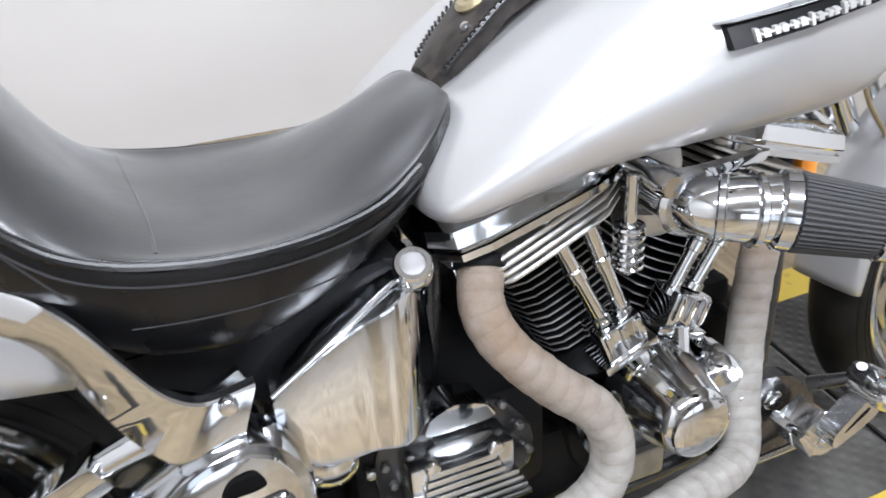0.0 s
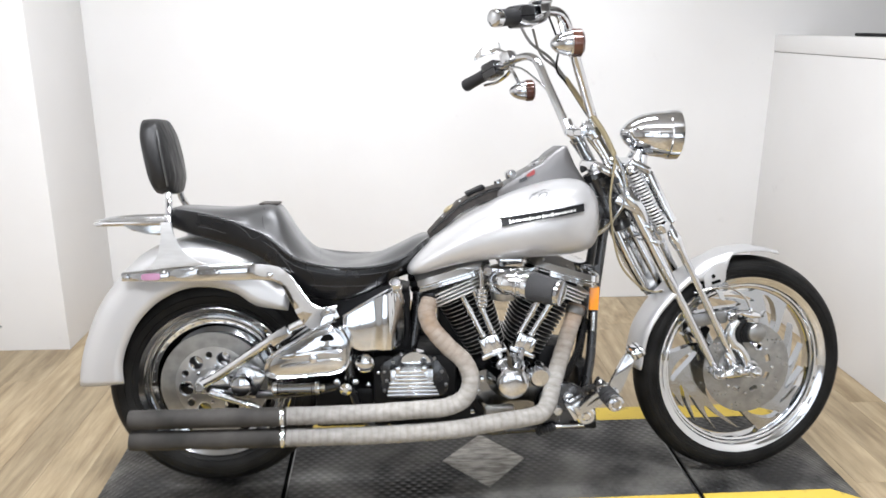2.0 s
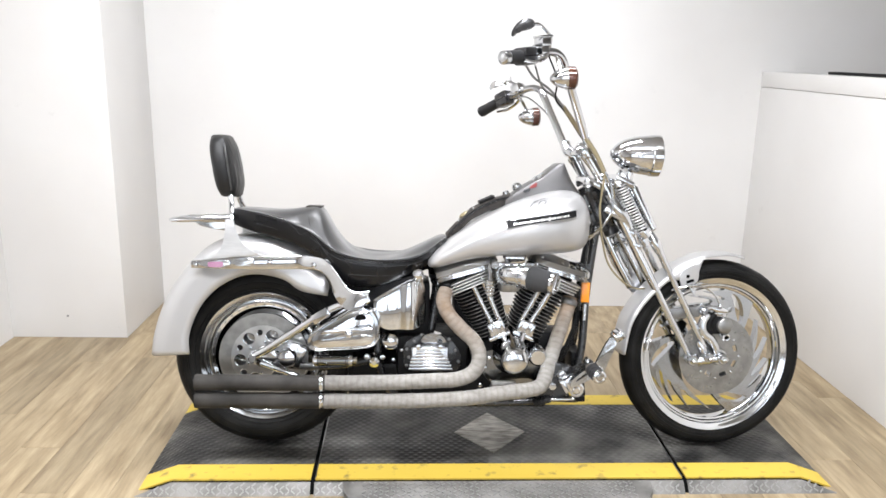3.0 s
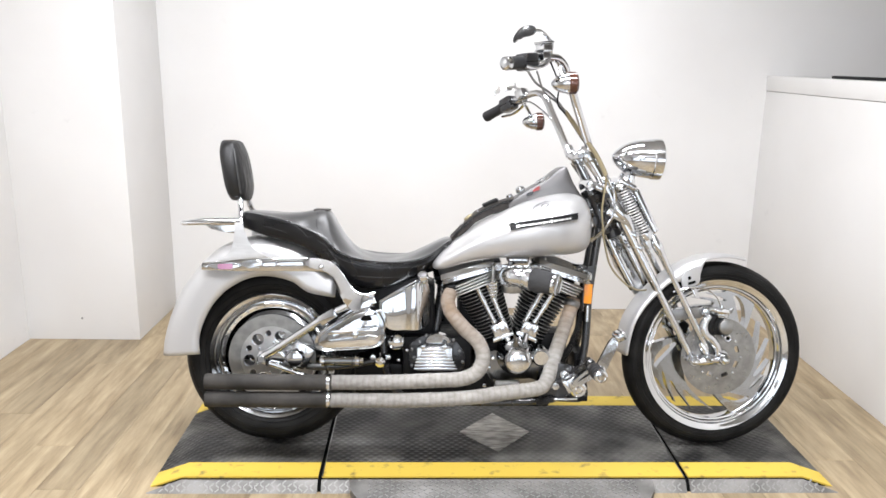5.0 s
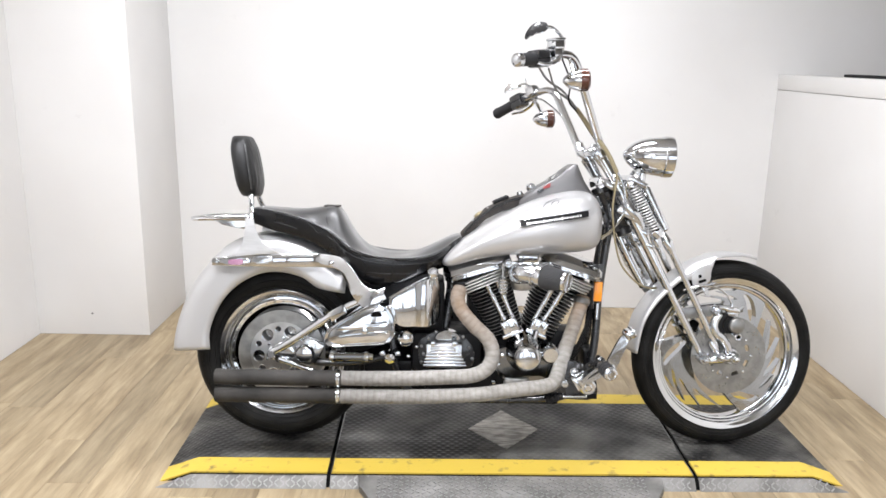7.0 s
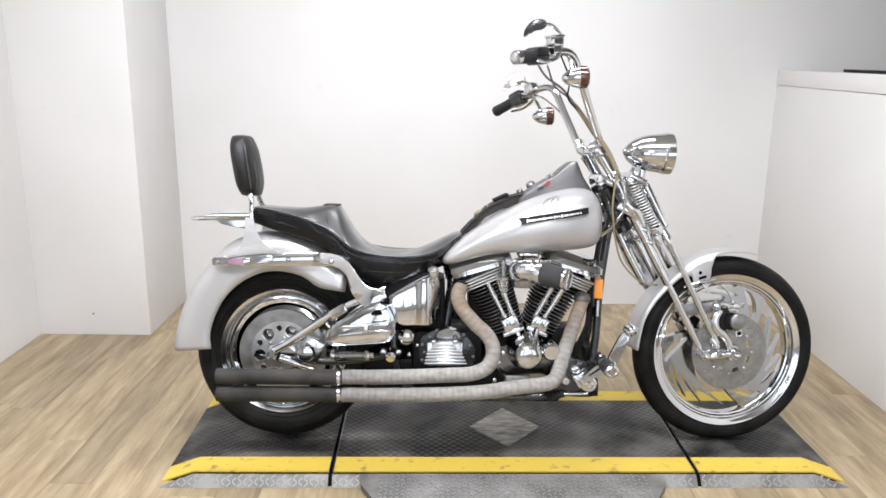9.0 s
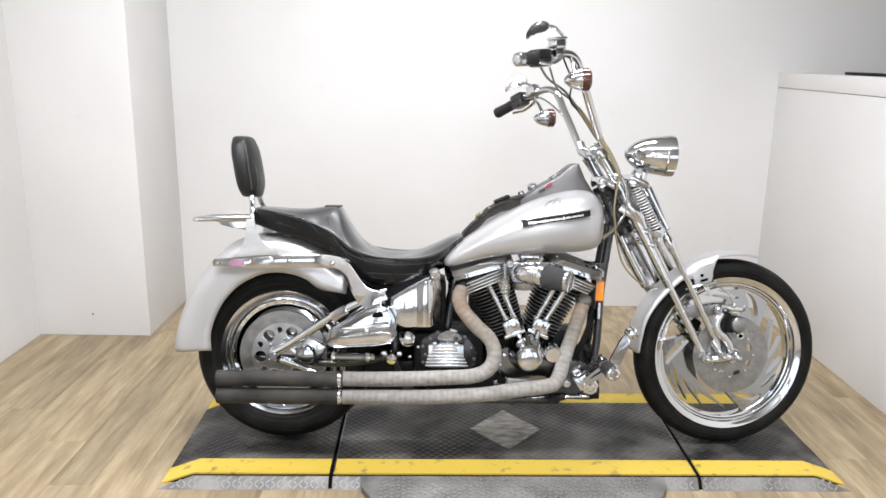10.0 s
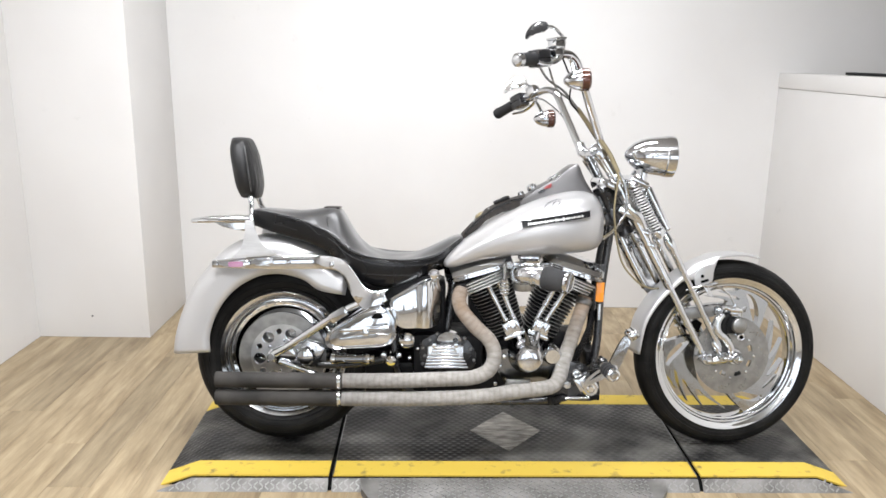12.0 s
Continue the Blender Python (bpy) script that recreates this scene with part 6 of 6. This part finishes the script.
# handlebar with its controls
NEAR = [(1.203, -0.066, 1.098), (1.197, -0.078, 1.118), (1.164, -0.12, 1.187), (1.125, -0.17, 1.27), (1.087, -0.22, 1.353), (1.066, -0.25, 1.392), (1.04, -0.275, 1.412), (1.0, -0.305, 1.411), (0.957, -0.34, 1.395), (0.897, -0.40, 1.38), (0.855, -0.44, 1.371)]
FAR = [(1.148, 0.066, 1.1), (1.14, 0.08, 1.124), (1.118, 0.118, 1.19), (1.096, 0.16, 1.256), (1.075, 0.2, 1.32), (1.06, 0.23, 1.346), (1.035, 0.262, 1.354), (1.0, 0.30, 1.345), (0.93, 0.36, 1.315), (0.862, 0.44, 1.276)]
bars = part("handlebar", tube(fresh(), curve([(1.163, 0.0, 1.092), *NEAR], 6), 0.0145, 16), CHROME, bike, "tall chromed ape-hanger handlebar")
part("handlebar_half", tube(fresh(), curve([(1.163, 0.0, 1.092), *FAR], 6), 0.0145, 16), CHROME, bars)
part("bar_collar", turned(fresh(), (1.153, 0.058, 1.095), (1.143, 0.073, 1.128), [(0.019, 0), (0.019, 1)], 16), CHROME, bars)


def grip_set(ends, side):
    """A grip with end cap, switch housing, lever, mirror and turn signal."""
    a, b, c = Vector(ends[0]), Vector(ends[1]), Vector(ends[2])
    d = (a - b).normalized()
    grip = part("hand_grip", turned(fresh(), b - d * 0.02, a + d * 0.004, [(0.018, 0), (0.0225, 0.04), (0.0212, 0.5), (0.0222, 0.97), (0.018, 1)], 20), GRIP, bike, "black rubber grip")
    part("grip_cap", turned(fresh(), a, a + d * 0.026, [(0.0222, 0), (0.0238, 0.3), (0.0215, 0.8), (0.011, 1)], 20), CHROME if side < 0 else GRIP, grip)
    s = b - d * 0.035
    turn = d.to_track_quat("X", "Z").to_matrix().to_4x4()
    housing = part("switch_housing", fresh_box((0.064, 0.054, 0.058), 0.011, Matrix.Translation(s) @ turn), BLACK, bike, "black switch housing")
    reservoir = part("lever_clamp", fresh_box((0.045, 0.046, 0.040), 0.010, Matrix.Translation(s - d * 0.06 + Vector((0.012, 0, 0.02))) @ turn), CHROME, bike, "chromed lever clamp")
    if side < 0:
        part("brake_reservoir", fresh_box((0.050, 0.038, 0.028), 0.007, Matrix.Translation(s - d * 0.055 + Vector((0.018, -0.02, 0.041))) @ turn), CHROME, reservoir)
        part("reservoir_lid", fresh_box((0.056, 0.044, 0.008), 0.003, Matrix.Translation(s - d * 0.055 + Vector((0.018, -0.02, 0.058))) @ turn), POLISHED, reservoir)
    for dx in (-0.016, 0.004):
        part("switch_button", fresh_box((0.012, 0.007, 0.010), 0.002, Matrix.Translation(s + Vector((0, -0.029, 0.004))) @ turn @ Matrix.Translation((dx, 0, 0))), CHROME if dx > 0 else GRIP, housing)
    part("housing_joint", fresh_box((0.065, 0.055, 0.002), 0.0005, Matrix.Translation(s) @ turn), GAP, housing)
    part("hand_lever", tube(fresh(), curve([s - d * 0.06 + Vector((0.035, 0, 0.008)), s + Vector((0.058, 0, -0.008)), b + d * 0.03 + Vector((0.064, 0, -0.014)), a + Vector((0.056, 0, -0.006))], 5), lambda t: 0.0075 - 0.002 * t, 10), CHROME, reservoir, "chromed lever")
    return grip


def fresh_box(size, bevel, m):
    bm = box(fresh(), (0, 0, 0), size, bevel)
    bmesh.ops.transform(bm, matrix=m, verts=bm.verts)
    return bm


grip_set((NEAR[-1], NEAR[-2], NEAR[-3]), -1)
grip_set((FAR[-1], (0.915, 0.38, 1.304), FAR[-2]), 1)


def turn_signal(at, stem, k=1.0):
    """A bullet turn signal that points backwards, with a tinted lens at the front."""
    a = Vector(at)
    m = along(a, a + Vector((0.08, 0, 0.004)))
    body = part("turn_signal", lathe(fresh(), [(0.0, 0), (0.010 * k, 0.003), (0.024 * k, 0.018), (0.032 * k, 0.038), (0.035 * k, 0.055), (0.035 * k, 0.058)], m, 28), CHROME, bike, "chromed bullet turn signal with amber lens")
    part("signal_ring", lathe(fresh(), [(0.034 * k, 0.053), (0.0375 * k, 0.054), (0.0375 * k, 0.059), (0.033 * k, 0.060)], m, 28, True), CHROME, body)
    part("signal_lens", lathe(fresh(), [(0.0375 * k, 0.0592), (0.0385 * k, 0.064), (0.038 * k, 0.084), (0.030 * k, 0.091), (0.0, 0.094)], m, 28), COPPER, body, "dark amber lens")
    part("signal_stem", tube(fresh(), curve([a + Vector((0.035, 0, 0.03)), (Vector(stem) + a + Vector((0.035, 0, 0.03))) / 2 + Vector((0, 0, 0.01)), stem], 4), 0.0065, 10), CHROME, body)
    return body


turn_signal((1.014, -0.30, 1.325), (1.035, -0.275, 1.405))
turn_signal((0.995, 0.35, 1.242), (0.985, 0.33, 1.325))


def mirror(stem, centre, side):
    """A swept mirror on a stalk."""
    c = Vector(centre)
    stalk = part("mirror_stalk", tube(fresh(), curve(stem, 6), 0.0055, 10), CHROME, bike, "chromed mirror stalk")
    k = 0.72 if side < 0 else 0.95
    outline = [(-0.050, -0.038), (-0.045, -0.012), (-0.02, 0.022), (0.012, 0.036), (0.05, 0.030), (0.056, 0.005), (0.03, -0.012), (-0.02, -0.018), (-0.042, -0.040)]
    outline = [(x * k, z * k) for x, z in outline]
    head = plate(fresh(), rounded(outline, 3), -0.006, 0.008, 0.003)
    y0 = 0.0075 if side < 0 else -0.009
    glass = plate(fresh(), [(x * 0.88, z * 0.86) for x, z in rounded(outline, 3)], y0, y0 + 0.0035, 0.001)
    m = Matrix.Translation(c) @ Matrix.Rotation(radians(-20 if side < 0 else 5), 4, "Z") @ Matrix.Rotation(radians(0 if side < 0 else -9), 4, "X")
    for bm in (head, glass):
        bmesh.ops.transform(bm, matrix=m, verts=bm.verts)
    part("mirror_head", head, BLACK if side < 0 else CHROME, stalk, "black-backed swept mirror" if side < 0 else "swept mirror")
    part("mirror_glass", glass, MIRROR, stalk)


mirror([(1.012, -0.30, 1.425), (1.012, -0.315, 1.455), (0.992, -0.35, 1.470), (0.962, -0.385, 1.484), (0.935, -0.405, 1.482)], (0.905, -0.415, 1.470), -1)
mirror([(0.968, 0.345, 1.345), (0.985, 0.36, 1.372), (0.965, 0.39, 1.39), (0.935, 0.41, 1.393)], (0.922, 0.42, 1.392), 1)

# cables


def cable(points, r=0.0042, mat=BRASS_CABLE, label="tan braided control cable"):
    return part("control_cable", tube(fresh(), curve(points, 8), r, 8), mat, bike, label)


# a tan sleeve gathers the cables beside the riser, then they part
cable([(1.095, -0.125, 1.248), (1.13, -0.105, 1.208), (1.163, -0.10, 1.166), (1.203, -0.10, 1.116), (1.228, -0.10, 1.078), (1.250, -0.10, 1.034), (1.257, -0.10, 1.02)], 0.0085, BRASS_CABLE, "tan sleeve round the control cables")
cable([(0.925, -0.33, 1.372), (0.965, -0.28, 1.33), (1.033, -0.20, 1.300), (1.095, -0.128, 1.248)], 0.0040, SATIN, "grey control cable")
cable([(0.962, -0.32, 1.365), (1.0, -0.24, 1.305), (1.06, -0.16, 1.275), (1.105, -0.118, 1.237)], 0.0036, SATIN, "grey control cable")
cable([(1.255, -0.10, 1.024), (1.268, -0.10, 0.996), (1.291, -0.10, 0.958), (1.297, -0.10, 0.915), (1.292, -0.10, 0.872), (1.280, -0.10, 0.853), (1.258, -0.095, 0.82), (1.225, -0.09, 0.787), (1.19, -0.08, 0.775)], 0.0045)
cable([(1.258, -0.104, 1.022), (1.272, -0.108, 0.996), (1.286, -0.108, 0.958), (1.291, -0.108, 0.915), (1.286, -0.106, 0.872), (1.270, -0.104, 0.843), (1.248, -0.10, 0.806), (1.21, -0.09, 0.772)], 0.0038, POLISHED, "clear coated cable")
cable([(1.253, -0.104, 1.026), (1.256, -0.107, 0.995), (1.249, -0.108, 0.94), (1.244, -0.11, 0.885), (1.249, -0.11, 0.83), (1.258, -0.11, 0.765), (1.283, -0.115, 0.681), (1.343, -0.105, 0.616), (1.40, -0.06, 0.588), (1.44, -0.04, 0.585)], 0.0036)
cable([(1.531, -0.080, 0.585), (1.566, -0.10, 0.600), (1.599, -0.1, 0.605), (1.634, -0.1, 0.602), (1.665, -0.10, 0.590), (1.690, -0.10, 0.568), (1.705, -0.10, 0.54), (1.709, -0.10, 0.525)], 0.0036, POLISHED, "clear coated brake hose")
cable([(0.97, 0.34, 1.315), (1.02, 0.26, 1.315), (1.095, 0.14, 1.23), (1.15, 0.08, 1.13), (1.21, 0.06, 1.03), (1.25, 0.05, 0.93), (1.24, 0.0, 0.82)], 0.004, POLISHED, "silver cable")
cable([(1.01, -0.29, 1.405), (1.05, -0.24, 1.33), (1.06, -0.17, 1.27), (1.106, -0.118, 1.228), (1.186, -0.078, 1.125)], 0.003, MATT_BLACK, "black switch wire")

# front fender and caliper
OUTF = [(1.338, 0.345), (1.346, 0.409), (1.36, 0.47), (1.394, 0.532), (1.438, 0.585), (1.491, 0.636), (1.554, 0.683), (1.614, 0.708), (1.666, 0.721), (1.728, 0.726), (1.77, 0.722), (1.806, 0.714)]
bm = fresh()
rows = []
pts = curve([(a, 0, b) for a, b in OUTF], 4)
for n, o in enumerate(pts):
    s = n / (len(pts) - 1)
    towards = (Vector((1.715, 0, 0.347)) - o).normalized()
    deep = (0.012 + 0.022 * s + 0.040 * min(max((s - 0.46) / 0.08, 0), 1)) if s < 0.62 else max(0.062 * (1 - (s - 0.62) / 0.07), 0.012)
    half = []
    for y, k in ((0.0, 0.0), (0.028, 0.02), (0.046, 0.12), (0.057, 0.32), (0.062, 0.65), (0.063, 1.0)):
        q = o + towards * deep * k
        half.append((q.x, y, q.z))
    rows.append([(x, -y, z) for x, y, z in half[:0:-1]] + half)
grid = [[bm.verts.new(p) for p in row] for row in rows]
for a, b in zip(grid, grid[1:]):
    for k in range(len(a) - 1):
        bm.faces.new((a[k], a[k + 1], b[k + 1], b[k]))
front_fender = part("front_fender", bm, PAINT, bike, "silver painted front fender")
# it turns with the wheel
front_fender.matrix_basis = STEERED @ Matrix.Translation((-1.7115, 0.0, -0.336))
mod = front_fender.modifiers.new("thickness", "SOLIDIFY")
mod.thickness, mod.offset = 0.003, -1
for side in (-1, 1):
    part("fender_tab", plate(fresh(), rounded([(1.546, 0.64), (1.562, 0.663), (1.62, 0.69), (1.623, 0.62), (1.578, 0.599), (1.556, 0.596)]), side * 0.061, side * 0.0675, 0.001), PAINT, front_fender)
    part("fender_hole", bolt(fresh(), (1.579, side * 0.0670, 0.639), 0.0070, 0.002, (0, side, 0)), GAP, front_fender)
    part("fender_slot", box(fresh(), (1.589, side * 0.0680, 0.621), (0.030, 0.003, 0.010), 0.001, (0, -16, 0)), GAP, front_fender)
    part("fender_stay", plate(fresh(), rounded([(1.581, 0.607), (1.606, 0.602), (1.622, 0.562), (1.612, 0.559), (1.597, 0.577)]), side * 0.0675, side * 0.0715, 0.001), POLISHED, front_fender)
    part("bracket_bolt", bolt(fresh(), (1.595, side * 0.0705, 0.603), 0.008, 0.010, (0, side, 0)), CHROME, front_fender)
caliper = part("brake_caliper", tube(fresh(), curve([(1.668, -0.094, 0.498), (1.652, -0.094, 0.476), (1.647, -0.094, 0.450), (1.656, -0.094, 0.424), (1.680, -0.094, 0.405), (1.700, -0.094, 0.375), (1.708, -0.092, 0.345)], 5), lambda t: 0.014 + 0.004 * math.sin(math.pi * t), 14), POLISHED, bike, "chromed front brake caliper on a grey bracket")
part("caliper_gap", tube(fresh(), curve([(1.690, -0.092, 0.494), (1.675, -0.092, 0.474), (1.671, -0.092, 0.450), (1.680, -0.092, 0.424)], 5), 0.0135, 12), MATT_BLACK, caliper)
part("caliper_half", box(fresh(), (1.704, -0.078, 0.462), (0.046, 0.040, 0.080), 0.014), MATT_BLACK, caliper)
part("caliper_piston", turned(fresh(), (1.729, -0.05, 0.457), (1.729, -0.112, 0.457), [(0.028, 0), (0.030, 0.2), (0.030, 0.88), (0.027, 0.97), (0.024, 1)], 28), DISC_STEEL, caliper, "flat brushed piston cover")
part("caliper_neck", box(fresh(), (1.716, -0.085, 0.502), (0.044, 0.038, 0.028), 0.010, (0, 8, 0), 3), CHROME, caliper)
part("caliper_pin", turned(fresh(), (1.649, -0.075, 0.512), (1.649, -0.118, 0.512), [(0.016, 0), (0.019, 0.2), (0.018, 0.75), (0.010, 1)], 20), CHROME, caliper)
part("caliper_bridge", tube(fresh(), curve([(1.649, -0.096, 0.514), (1.672, -0.100, 0.524), (1.700, -0.100, 0.518), (1.738, -0.100, 0.512)], 5), lambda t: 0.011 + 0.003 * math.cos(9 * t), 12), CHROME, caliper)
part("bleed_nipple", turned(fresh(), (1.738, -0.10, 0.512), (1.752, -0.10, 0.528), [(0.009, 0), (0.010, 0.4), (0.006, 0.5), (0.005, 1)], 12), SATIN, caliper)
part("hose_union", turned(fresh(), (1.709, -0.10, 0.512), (1.709, -0.10, 0.540), [(0.010, 0), (0.010, 0.5), (0.0065, 0.6), (0.006, 1)], 12), CHROME, caliper)
part("caliper_bolt", turned(fresh(), (1.737, -0.07, 0.413), (1.737, -0.108, 0.413), [(0.014, 0), (0.0145, 0.9), (0.011, 1), (0.007, 0.98)], 20), CHROME, caliper)
part("bolt_socket", turned(fresh(), (1.737, -0.104, 0.413), (1.737, -0.109, 0.413), [(0.0075, 0), (0.0075, 1)], 12), GAP, caliper)
part("torque_link", box(fresh(), (1.582, -0.074, 0.500), (0.120, 0.014, 0.042), 0.006, (0, -6, 0)), SATIN, caliper)
part("left_caliper", box(fresh(), (1.60, 0.085, 0.43), (0.09, 0.05, 0.06), 0.015, (0, 30, 0)), MATT_BLACK, bike)

# ---- floor planks ----
PLANK_W, PLANK_L, NORTH = 0.152, 1.22, 1.788
first = part("plank", box(fresh(), (0, 0, -0.006), (PLANK_W - 0.0009, PLANK_L - 0.0012, 0.012), 0.0005, segments=1), WOOD, FLOOR)
rng = random.Random(4)
rest = fresh()
for i in range(-6, 45):
    stagger = rng.random() * PLANK_L
    for j in range(9):
        x, hi = -1.53 + PLANK_W * (i + 0.5), NORTH + stagger - PLANK_L * j
        lo = hi - PLANK_L
        hi, lo = min(hi, NORTH), max(lo, -6.94)
        if hi - lo < 0.05:
            continue
        m = Matrix.Translation((x, (hi + lo) / 2, 0)) @ Matrix.Diagonal((1, (hi - lo) / PLANK_L, 1, 1))
        if 0 <= i < 28 and hi > -2.4:
            again(first, "plank", FLOOR, m @ Matrix.Rotation(math.pi * (i * j % 2), 4, "Z"))
        else:
            box(rest, (x, (hi + lo) / 2, -0.006), (PLANK_W - 0.0016, hi - lo - 0.002, 0.012), 0)
bpy.data.objects.remove(first)
tagged(part("plank_field", rest, WOOD, FLOOR), kind="stuff")
